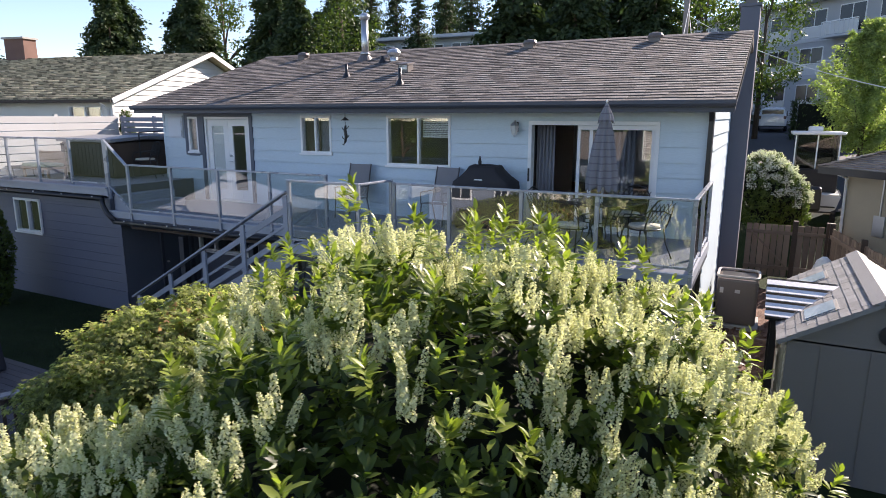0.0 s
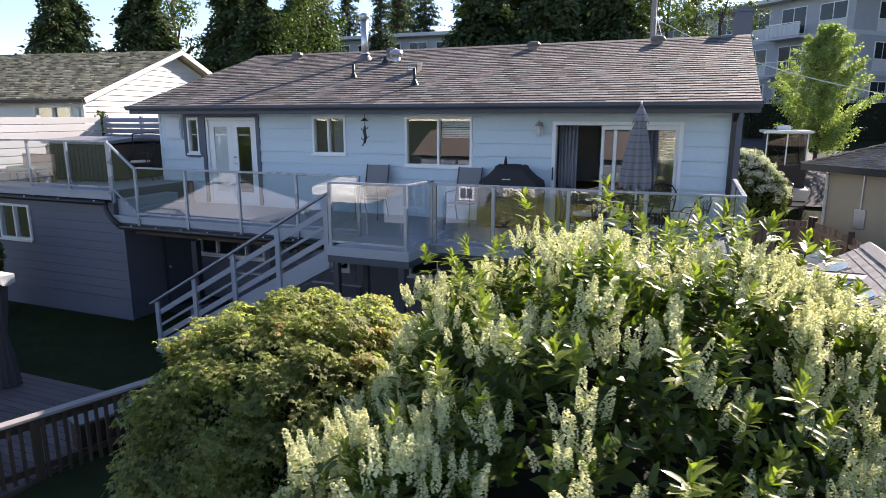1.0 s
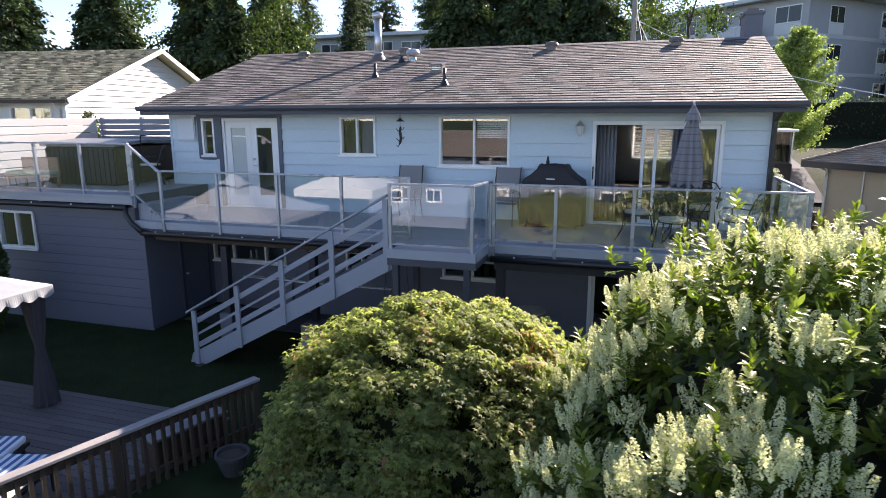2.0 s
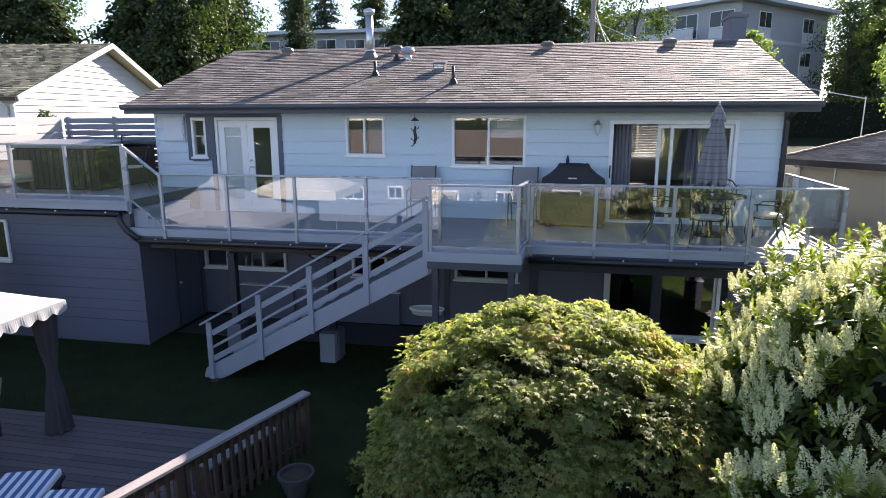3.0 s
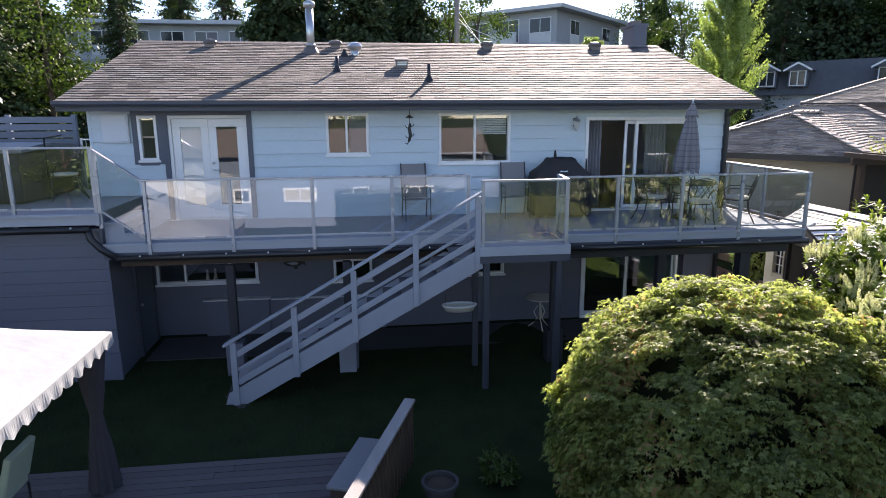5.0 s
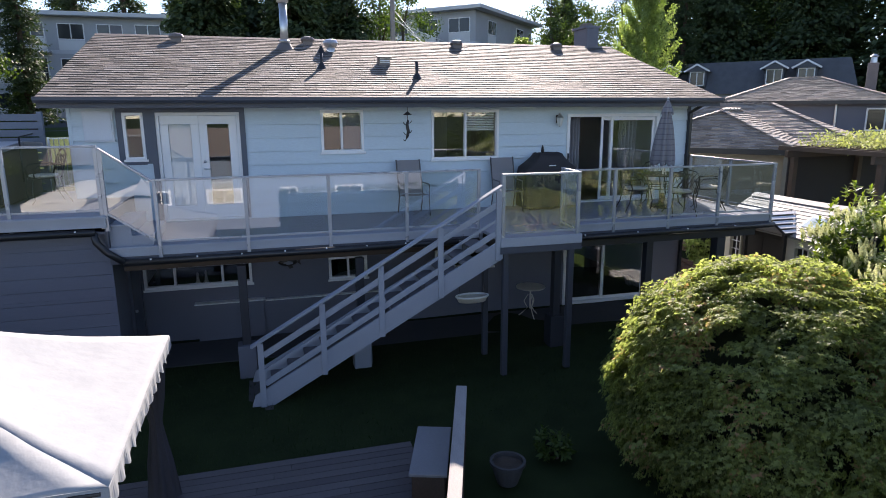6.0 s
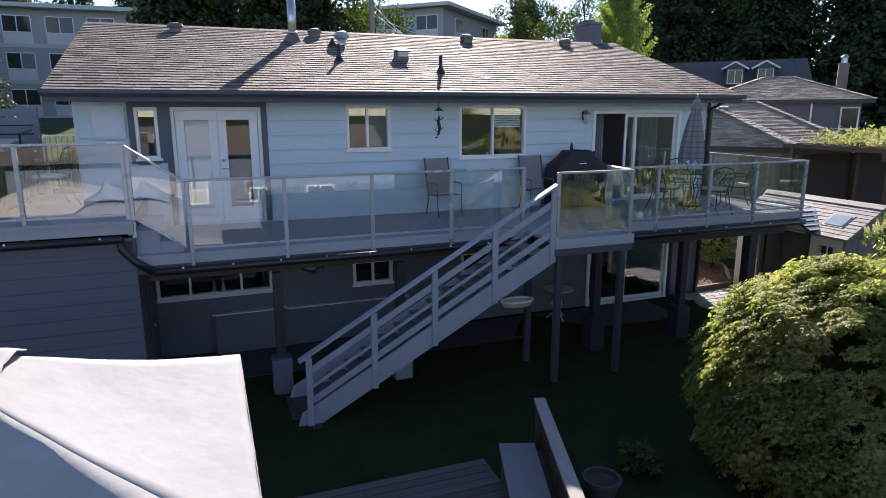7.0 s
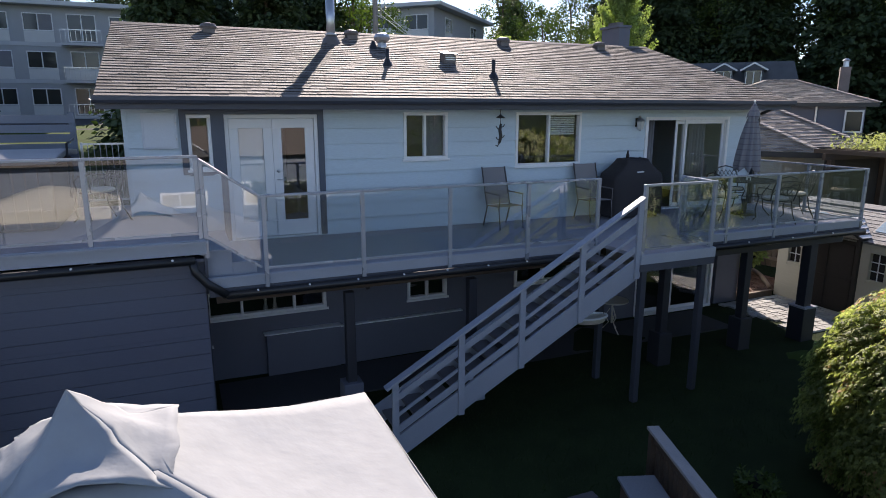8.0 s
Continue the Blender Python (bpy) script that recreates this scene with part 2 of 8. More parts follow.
GREYBRICK = mat("grey_chimney_brick", (0.20, 0.165, 0.15), 0.9, vary=0.3, fine=40, bump=0.4)
TERRACOTTA = mat("grey_clay_pot", (0.055, 0.052, 0.052), 0.8, vary=0.2, bump=0.2)
HEATPUMP = mat("taupe_enamel", (0.15, 0.122, 0.108), 0.45, vary=0.08, bump=0.05)
RIMLIGHT = mat("light_taupe_enamel", (0.42, 0.38, 0.34), 0.4, vary=0.06, bump=0.03)
CUSHION = mat("cream_cushion", (0.58, 0.53, 0.42), 0.9, vary=0.1, fine=150, bump=0.2)
GREENCUSHION = mat("sage_cushion", (0.33, 0.38, 0.27), 0.9, vary=0.12, fine=150, bump=0.2)
CUPBOARD = mat("pale_cupboard_paint", (0.60, 0.64, 0.69), 0.5, vary=0.06, bump=0.08)
UMBRELLA = weave_mat("grey_plaid_canvas", (0.23, 0.222, 0.236), (0.15, 0.14, 0.16), 9.0, "Z", width=0.84)
STRIPES = weave_mat("blue_white_stripe", (0.70, 0.72, 0.74), (0.06, 0.14, 0.30), 9.0, "X", width=0.5)
LAMPGLASS = mat("frosted_lamp_glass", (0.6, 0.6, 0.58), 0.25, vary=0.05)
APTGLASS = mat("dark_far_glass", (0.03, 0.035, 0.04), 0.08, vary=0.2, bump=0.0)
RAILGLASS = glass_mat("rail_glass", (0.925, 0.95, 0.96), 0.115, keep=0.95)
WINGLASS = glass_mat("window_glass", (0.93, 0.95, 0.96), 0.13, keep=0.95)
VINYLPANE = glass_mat("clear_vinyl_sheet", (0.5, 0.52, 0.5), 0.07)
POLYCARB = mat("bluish_polycarbonate", (0.36, 0.46, 0.52), 0.16, vary=0.12, scale=8, bump=0.05, coat=0.5)
LAUREL = leaf_mat("laurel_leaf", (0.018, 0.033, 0.008), (0.115, 0.155, 0.030), 0.42, 0.38, (0.17, 0.21, 0.035), 0.9, glow=(2.0, 2.4, 0.9))
YOUNGLEAF = leaf_mat("young_laurel_leaf", (0.13, 0.17, 0.026), (0.32, 0.37, 0.075), 0.4, 0.42, glow=(1.3, 1.5, 0.6))
BLOSSOM = leaf_mat("cream_blossom", (0.515, 0.515, 0.285), (0.85, 0.845, 0.575), 0.8, 0.45, glow=(1.02, 1.05, 0.78))
MAPLE = leaf_mat("maple_leaf", (0.038, 0.052, 0.012), (0.31, 0.325, 0.12), 0.6, 0.52, (0.38, 0.21, 0.125), 0.84, glow=(2.15, 2.4, 1.6))
# near-black core colour, stands in for shade inside the plants
INNER = leaf_mat("inner_shade", (0.006, 0.009, 0.004), (0.012, 0.014, 0.006), 0.9, 0.0)
CONIFER = leaf_mat("conifer_needles", (0.028, 0.050, 0.022), (0.085, 0.125, 0.05), 0.6, 0.25)
BROADLEAF = leaf_mat("broad_leaves", (0.035, 0.065, 0.014), (0.11, 0.155, 0.034), 0.5, 0.4)
LIME = leaf_mat("lime_leaves", (0.19, 0.25, 0.085), (0.46, 0.535, 0.22), 0.5, 0.55)
HEDGELEAF = leaf_mat("hedge_leaves", (0.02, 0.04, 0.012), (0.07, 0.10, 0.025), 0.5, 0.25)
# the same painted inner shade, for the maple's core
MAPLEINNER = leaf_mat("maple_inner_shade", (0.010, 0.014, 0.004), (0.022, 0.026, 0.008), 0.9, 0.0)
VINE = leaf_mat("pale_vine_leaves", (0.30, 0.32, 0.13), (0.58, 0.56, 0.32), 0.6, 0.45)
OLDSHAKE = mat("sunbleached_shake", (0.40, 0.345, 0.235), 0.85, vary=0.6, scale=7, fine=90, bump=0.8, island=0.9, spec=0.4)
TARRED = mat("tarred_boards", (0.026, 0.021, 0.018), 0.8, vary=0.4, fine=50, bump=0.3)
SHRUBLEAF = leaf_mat("shrub_leaves", (0.05, 0.085, 0.02), (0.17, 0.23, 0.06), 0.5, 0.4)
PALEFLOWER = leaf_mat("pale_shrub_flowers", (0.60, 0.60, 0.55), (0.82, 0.82, 0.78), 0.8, 0.3)
# blades darkened along with the shaded lawn colour
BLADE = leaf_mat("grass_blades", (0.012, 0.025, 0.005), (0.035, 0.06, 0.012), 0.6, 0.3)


# ---- building blocks ----
class Geo:
    """Collects vertices and faces of one mesh."""

    def __init__(self):
        self.v, self.f = [], []

    def poly(self, pts, faces):
        n = len(self.v)
        self.v += [tuple(p) for p in pts]
        self.f += [tuple(n + i for i in f) for f in faces]
        return self

    def box(self, x0, x1, y0, y1, z0, z1, m=None):
        pts = [Vector((x, y, z)) for z in (z0, z1) for y in (y0, y1) for x in (x0, x1)]
        if m:
            pts = [m @ p for p in pts]
        return self.poly(pts, [(0, 2, 3, 1), (4, 5, 7, 6), (0, 1, 5, 4), (2, 6, 7, 3), (0, 4, 6, 2), (1, 3, 7, 5)])

    def tube(self, pts, radii, n=8, cap=True):
        """A round bar along points; radii one number or one per point."""
        pts = [Vector(p) for p in pts]
        if not hasattr(radii, "__len__"):
            radii = [radii] * len(pts)
        base = len(self.v)
        for i, p in enumerate(pts):
            d = (pts[min(i + 1, len(pts) - 1)] - pts[max(i - 1, 0)]).normalized()
            a = d.cross(Vector((0, 0, 1)) if abs(d.z) < 0.9 else Vector((1, 0, 0))).normalized()
            b = d.cross(a)
            for k in range(n):
                t = 2 * math.pi * k / n
                self.v.append(tuple(p + (a * math.cos(t) + b * math.sin(t)) * radii[i]))
        for i in range(len(pts) - 1):
            for k in range(n):
                o, q = base + i * n, base + (i + 1) * n
                self.f.append((o + k, o + (k + 1) % n, q + (k + 1) % n, q + k))
        if cap:
            self.f.append(tuple(base + k for k in range(n))[::-1])
            self.f.append(tuple(base + (len(pts) - 1) * n + k for k in range(n)))
        return self

    def lathe(self, profile, centre, n=20):
        """A turned body: (radius, height) from the bottom up."""
        c, base = Vector(centre), len(self.v)
        for r, z in profile:
            for k in range(n):
                t = 2 * math.pi * k / n
                self.v.append((c.x + r * math.cos(t), c.y + r * math.sin(t), c.z + z))
        for i in range(len(profile) - 1):
            for k in range(n):
                o, q = base + i * n, base + (i + 1) * n
                self.f.append((o + k, o + (k + 1) % n, q + (k + 1) % n, q + k))
        self.f.append(tuple(base + k for k in range(n))[::-1])
        self.f.append(tuple(base + (len(profile) - 1) * n + k for k in range(n)))
        return self

    def beam(self, a, b, w, h, up=(0, 0, 1)):
        """A squared bar from a to b, w across and h along up."""
        a, b = Vector(a), Vector(b)
        d = (b - a).normalized()
        s = d.cross(Vector(up)).normalized() * (w / 2)
        u = s.cross(d).normalized() * (h / 2)
        pts = [p + i * s + j * u for p in (a, b) for i, j in ((-1, -1), (1, -1), (1, 1), (-1, 1))]
        return self.poly(pts, [(0, 1, 2, 3), (7, 6, 5, 4), (0, 4, 5, 1), (1, 5, 6, 2), (2, 6, 7, 3), (3, 7, 4, 0)])

    def slab(self, corners, thick):
        """A plate over a polygon's corners, of that thickness below it."""
        top = [Vector(c) for c in corners]
        nrm = (top[1] - top[0]).cross(top[2] - top[1]).normalized()
        low = [p - nrm * thick for p in top]
        n = len(top)
        fs = [tuple(range(n)), tuple(range(2 * n - 1, n - 1, -1))] + [(i, i + n, (i + 1) % n + n, (i + 1) % n) for i in range(n)]
        return self.poly(top + low, fs)

    def mesh(self, name, material, smooth=False):
        me = bpy.data.meshes.new(name)
        me.from_pydata(self.v, [], self.f)
        me.materials.append(material)
        if smooth:
            me.shade_smooth()
        me.update()
        return me


def arrays_mesh(name, verts, faces, material, smooth=False):
    """A mesh from whole arrays (n x 3 places, m x k corners)."""
    me = bpy.data.meshes.new(name)
    nv, (nf, k) = len(verts), faces.shape
    me.vertices.add(nv)
    me.vertices.foreach_set("co", np.asarray(verts, np.float32).ravel())
    me.loops.add(nf * k)
    me.loops.foreach_set("vertex_index", faces.astype(np.int32).ravel())
    me.polygons.add(nf)
    me.polygons.foreach_set("loop_start", np.arange(0, nf * k, k, dtype=np.int32))
    me.materials.append(material)
    me.update(calc_edges=True)
    if smooth:
        me.shade_smooth()
    return me


def thing(name, at, label, category, group="", kind=""):
    """An empty at a thing's base, to hold its parts."""
    ob = new(name)
    ob.location = at
    ob.empty_display_size = 0.1
    return tagged(ob, label, category, group, kind)


def under(ob, parent):
    ob.parent = parent
    ob.matrix_parent_inverse = Matrix.Identity(4) if parent.parent else Matrix.Translation(-Vector(parent.location))
    return ob


def part(name, geo, material, parent, label="", bevel=0.0, smooth=False, kind=""):
    """One mesh under a thing or a part; its numbers are places in the world (or from the thing's origin, where it stands at 0)."""
    ob = new(name, geo.mesh(name, material, smooth) if isinstance(geo, Geo) else geo)
    under(ob, parent)
    if material is WINGLASS:
        ob.visible_shadow = False
    if bevel:
        md = ob.modifiers.new("bevel", "BEVEL")
        md.width, md.segments, md.limit_method = bevel, 2, "ANGLE"
    return tagged(ob, label, kind=kind)


def solid(name, geo, material, label, category, kind="", bevel=0.0, smooth=False, group=""):
    """A thing that is one mesh."""
    ob = new(name, geo.mesh(name, material, smooth) if isinstance(geo, Geo) else geo)
    if bevel:
        md = ob.modifiers.new("bevel", "BEVEL")
        md.width, md.segments, md.limit_method = bevel, 2, "ANGLE"
    return tagged(ob, label, category, group, kind)


def piece(name, me, parent, m):
    """A small repeat on shared mesh data; m: its pose in the world."""
    ob = bpy.data.objects.new(name, me)
    scene.collection.objects.link(ob)
    under(ob, parent)
    ob.matrix_basis = m
    return ob


def grid_cells(x0, x1, z0, z1, holes, rows):
    """Rectangles that fill x0..x1, z0..z1 around holes (x0, x1, z0, z1), cut at the given rows."""
    zs = sorted({z0, z1, *[z for z in rows if z0 < z < z1], *[v for h in holes for v in h[2:] if z0 < v < z1]})
    for za, zb in zip(zs, zs[1:]):
        zm, xa = (za + zb) / 2, x0
        for h in sorted(h for h in holes if h[2] < zm < h[3]):
            if h[0] > xa + 1e-4:
                yield xa, min(h[0], x1), za, zb
            xa = max(xa, h[1])
        if xa < x1 - 1e-4:
            yield xa, x1, za, zb


def clapboards(parent, x0, x1, z0, z1, holes, course, m, material, proud=0.022):
    """Lapped boards on a wall; m carries (along, out, up) into the world, with out = 0 the wall and minus out towards the viewer."""
    n = math.ceil((z1 - z0) / course)
    rows = [z0 + i * course for i in range(n + 1)]
    for xa, xb, za, zb in grid_cells(x0, x1, z0, z1, holes, rows):
        i = int((za + 1e-4 - z0) / course)
        lo, hi = rows[i], rows[i] + course
        off = lambda z: -0.010 - proud * (hi - z) / (hi - lo)
        zc = zb - 0.016 if abs(zb - hi) < 1e-3 and zb - za > 0.04 else zb - 0.001
        g = Geo()
        prof = [(off(za), za), (off(zc), zc), (-0.001, zc), (-0.001, zb), (0, zb), (0, za)]
        n_ = len(prof)
        g.poly([m @ Vector((x, o, z)) for x in (xa, xb) for o, z in prof], [tuple(range(n_ - 1, -1, -1)), tuple(range(n_, 2 * n_))] + [(k, (k + 1) % n_, n_ + (k + 1) % n_, n_ + k) for k in range(n_)])
        part("siding_board", g, material, parent)


def shingle_slope(parent, corner, along, up, length, rise, course, width, mat_part, mat_rest, parts_rows, lift=0.014, parts_span=None, ragged=0.012, name="shingle"):
    """Courses of shingles on a slope: each is a thin wedge whose lower edge stands proud of the course below."""
    corner, along, up = Vector(corner), Vector(along).normalized(), Vector(up).normalized()
    nrm = along.cross(up).normalized()
    rnd = random.Random(7)
    rows = int(rise / course)
    rest = Geo()
    wedge = Geo().poly([(0, 0, lift), (width * 0.985, 0, lift), (width * 0.985, course * 1.04, 0.002), (0, course * 1.04, 0.002), (0, 0, -0.004), (width * 0.985, 0, -0.004)],
                       [(0, 1, 2, 3), (4, 5, 1, 0), (0, 3, 4), (1, 5, 2)])
    shared = wedge.mesh(name, mat_part)
    shared.materials.append(BITUMEN)
    shared.polygons[1].material_index = 1
    edges = Geo()
    turn = Matrix((along, up, nrm)).transposed().to_4x4()
    for r in range(rows):
        shift = rnd.uniform(0, width)
        n = int(length / width) + 2
        for k in range(n):
            xa = max(0, k * width - shift)
            xb = min(length, (k + 1) * width - shift)
            if xb - xa < 0.02:
                continue
            drop = rnd.uniform(0, ragged)
            base = corner + along * xa + up * (r * course - drop) + nrm * rnd.uniform(0, 0.003)
            whole = abs(xb - xa - width) < 1e-4
            if whole and r in parts_rows and (parts_span is None or parts_span[0] < xa < parts_span[1]):
                piece(name, shared, parent, Matrix.Translation(base) @ turn)
            else:
                w = (xb - xa) * 0.985
                q = [base + along * x + up * y + nrm * z for x, y, z in ((0, 0, lift), (w, 0, lift), (w, course * 1.04, 0.002), (0, course * 1.04, 0.002), (0, 0, -0.004), (w, 0, -0.004))]
                rest.poly(q, [(0, 1, 2, 3), (0, 3, 4), (1, 5, 2)])
                edges.poly([q[4], q[5], q[1], q[0]], [(0, 1, 2, 3)])
    if rest.v:
        part(name + "_covering", rest, mat_rest, parent, kind="stuff")
        part(name + "_edge", edges, BITUMEN, parent, "black cut edges of the shingles", kind="stuff")


def window_unit(name, x0, x1, z0, z1, label, y=0.0, m=None, frame_w=0.055, split=(0.5,), sash_bar=False, parent=None, kind="structure"):
    """A sliding window in a wall that faces -y: an outer frame, mullions, panes, sill."""
    m = m or Matrix.Identity(4)
    w = parent or tagged(thing(name, m @ Vector(((x0 + x1) / 2, y, z0)), label, "window", kind=kind))
    f = Geo()
    d0, d1 = y - 0.045, y + 0.07
    for a in ((x0, x1, d0, d1, z1 - frame_w, z1), (x0, x1, d0, d1, z0, z0 + frame_w), (x0, x0 + frame_w, d0, d1, z0 + frame_w, z1 - frame_w), (x1 - frame_w, x1, d0, d1, z0 + frame_w, z1 - frame_w)):
        f.box(*a, m)
    part("window_frame", f, WHITE, w, bevel=0.006)
    xs = [x0 + frame_w] + [x0 + (x1 - x0) * s for s in split] + [x1 - frame_w]
    for i, (a, b) in enumerate(zip(xs, xs[1:])):
        if i:
            part("mullion", Geo().box(a - 0.022, a + 0.022, d0 + 0.01, d1 - 0.01, z0 + frame_w, z1 - frame_w, m), WHITE, w, bevel=0.004)
        part("pane", Geo().box(a + (0.022 if i else 0), b - (0.022 if i < len(xs) - 2 else 0), y + 0.012 + 0.012 * i, y + 0.018 + 0.012 * i, z0 + frame_w, z1 - frame_w, m), WINGLASS, w)
    part("window_sill", Geo().box(x0 - 0.03, x1 + 0.03, d0 - 0.03, d0 - 0.002, z0 - 0.03, z0 + 0.012, m), WHITE, w, bevel=0.004)
    return w


def smooth(t):
    t = min(1, max(0, t))
    return t * t * (3 - 2 * t)


def ground_z(x, y):
    """The lie of the land: a yard, higher ground behind the house and to its left."""
    right = smooth((x - 13.2) / 1.2)
    back = 2.2 * ((1 - right) * smooth((y - 8.2) / 9) + right * smooth((y - 9.5) / 11)) + 1.3 * smooth((y - 17) / 21) + 1.0 * smooth((y - 38) / 20)
    left = 2.35 * smooth((-4.4 - x) / 2.5) * smooth((y + 3.5) / 4)
    away = -3.4 * smooth((-13 - y) / 22)
    return max(back, left) + away


# ---- ground ----
def axis_steps(near0, near1, step, far):
    a = list(np.arange(near0, near1 + 1e-6, step))
    d = step
    while a[-1] < far:
        d *= 1.35
        a.append(a[-1] + d)
    d = step
    while a[0] > -far:
        d *= 1.35
        a.insert(0, a[0] - d)
    return a


xs, ys = axis_steps(-16, 34, 0.8, 900), axis_steps(-22, 40, 0.8, 900)
gv = np.array([(x, y, ground_z(x, y) - 0.02 + 0.03 * noise.noise(Vector((x * 0.4, y * 0.4, 0)))) for y in ys for x in xs])
nx = len(xs)
gf = np.array([(j * nx + i, j * nx + i + 1, (j + 1) * nx + i + 1, (j + 1) * nx + i) for j in range(len(ys) - 1) for i in range(nx - 1)])
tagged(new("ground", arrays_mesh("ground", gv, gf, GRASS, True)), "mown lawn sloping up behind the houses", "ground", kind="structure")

# a strip of road behind, where a car is parked
road = Geo()
for i in range(24):
    xa, xb = -40 + i * 5, -35 + i * 5
    road.poly([(xa, 33, ground_z(xa, 33) + 0.05), (xb, 33, ground_z(xb, 33) + 0.05), (xb, 46, ground_z(xb, 46) + 0.05), (xa, 46, ground_z(xa, 46) + 0.05)], [(0, 1, 2, 3)])
tagged(new("road", road.mesh("road", ASPHALT)), "grey asphalt street behind the houses", "road", kind="structure")

drive = Geo()
for i in range(9):
    ya, yb = 15.0 + i * 2, 17.0 + i * 2
    drive.poly([(x, y, ground_z(x, y) + 0.05) for y in (ya, yb) for x in (12.6, 14.2, 16.0, 18.2)], [(k, k + 1, k + 5, k + 4) for k in range(3)])
tagged(new("driveway", drive.mesh("driveway", ASPHALT)), "dark asphalt drive up to the street", "driveway", kind="structure")

# ---- the house ----
house = thing("house", (6.9, 4.3, 0), "single-storey house with pale blue lapped siding over a grey lower level", "house")
HOLES_UP = [(1.14, 1.70, 3.55, 4.60), (1.70, 3.40, 2.44, 4.60), (4.84, 5.70, 3.68, 4.52), (7.13, 8.64, 3.48, 4.52), (10.27, 12.63, 2.44, 4.42)]
HOLES_LOW = [(1.31, 3.33, 1.09, 1.56), (4.88, 5.69, 1.03, 1.52), (7.19, 8.55, 1.07, 1.50), (10.31, 12.72, -0.02, 2.02)]


def wall_panel(x0, x1, z0, z1, holes, y0, y1):
    g = Geo()
    for xa, xb, za, zb in grid_cells(x0, x1, z0, z1, holes, []):
        g.box(xa, xb, y0, y1, za, zb)
    return g


part("rear_wall", wall_panel(0.36, 13.45, 2.2, 4.75, HOLES_UP, 0.0, 0.15), SIDING, house)
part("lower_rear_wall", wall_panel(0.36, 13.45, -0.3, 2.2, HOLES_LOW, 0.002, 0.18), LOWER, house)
side_m = Matrix(((0, -1, 0, 13.45), (1, 0, 0, 0), (0, 0, 1, 0), (0, 0, 0, 1)))
g = Geo().box(13.30, 13.45, 0.18, 8.5, -0.3, 4.75)
g.poly([(13.30, 0, 4.7), (13.45, 0, 4.7), (13.45, 8.6, 4.7), (13.30, 8.6, 4.7), (13.30, 4.3, 6.16), (13.45, 4.3, 6.16)], [(0, 1, 5, 4), (1, 2, 5), (2, 3, 4, 5), (3, 0, 4), (3, 2, 1, 0)])
part("end_wall", g, SIDING, house)
g = Geo().box(0.36, 0.51, 0.18, 8.5, -0.3, 4.75)
g.poly([(0.36, 0, 4.7), (0.51, 0, 4.7), (0.51, 8.6, 4.7), (0.36, 8.6, 4.7), (0.36, 4.3, 6.16), (0.51, 4.3, 6.16)], [(0, 1, 5, 4), (1, 2, 5), (2, 3, 4, 5), (3, 0, 4), (3, 2, 1, 0)])
part("end_wall", g, SIDING, house)
part("front_wall", wall_panel(0.36, 13.45, -0.3, 4.75, [(10.9, 12.5, 3.2, 4.5), (4.4, 6.0, 3.3, 4.5)], 8.5, 8.65), SIDING, house)
part("upper_floor", Geo().box(0.5, 13.3, 0.16, 8.5, 2.25, 2.45), INFLOOR, house)
part("basement_floor", Geo().box(0.5, 13.3, 0.19, 8.5, -0.2, -0.03), CONCRETE, house)
part("inner_ceiling", Geo().box(0.51, 13.3, 0.15, 8.5, 4.62, 4.7), INTERIOR, house)
for x in (4.1, 6.5, 9.3):
    part("partition_wall", Geo().box(x, x + 0.1, 0.16, 6.2 if x > 9 else 8.5, 2.45, 4.62), INTERIOR, house)
part("corner_trim", Geo().box(13.39, 13.475, -0.036, 0.05, 2.2, 4.62), TRIM, house, "dark corner trim")
part("corner_trim", Geo().box(0.34, 0.40, -0.034, 0.05, 2.4, 4.62), SIDING, house)
part("frieze_board", Geo().box(0.41, 13.385, -0.034, -0.002, 4.52, 4.62), SIDING, house)

# roof: two slopes, ridge along x
SLOPE = math.atan2(6.30 - 4.76, 4.3 + 0.62)
up_back = Vector((0, math.cos(SLOPE), math.sin(SLOPE)))
X0, X1, YE, ZE = 0.06, 13.79, -0.62, 4.76
roof = part("roof", Geo().slab([(X0, YE, ZE), (X1, YE, ZE), (X1, 4.3, 6.30), (X0, 4.3, 6.30)], 0.12), VENTMETAL, house, "brown-grey asphalt shingle roof")
part("roof_deck", Geo().slab([(X0, 4.3, 6.30), (X1, 4.3, 6.30), (X1, 9.22, 4.76), (X0, 9.22, 4.76)], 0.12), SHINGLE, house)
part("soffit", Geo().box(X0 + 0.06, X1 - 0.06, YE + 0.03, -0.036, 4.62, 4.64), WHITEBOARD, house)
part("fascia_board", Geo().box(X0, X1, YE - 0.012, YE + 0.024, 4.57, 4.70), FASCIA, house, "dark grey fascia board", bevel=0.004)
gut = Geo()
prof = [(0.0, 0.0), (-0.075, 0.0), (-0.115, 0.045), (-0.115, 0.105), (-0.10, 0.105), (-0.10, 0.05), (-0.07, 0.012), (0.0, 0.012)]
n = len(prof)
gut.poly([(x, YE - 0.014 + py, 4.655 + pz) for x in (X0 - 0.02, X1 + 0.02) for py, pz in prof], [(i, (i + 1) % n, n + (i + 1) % n, n + i) for i in range(n)] + [tuple(range(n))[::-1], tuple(range(n, 2 * n))])
part("gutter", gut, FASCIA, house, "dark grey metal gutter")
for x in (X0 + 0.015, X1 - 0.015):
    part("rake_board", Geo().beam((x, YE, ZE - 0.11), (x, 4.3, 6.30 - 0.11), 0.03, 0.16), FASCIA, house)
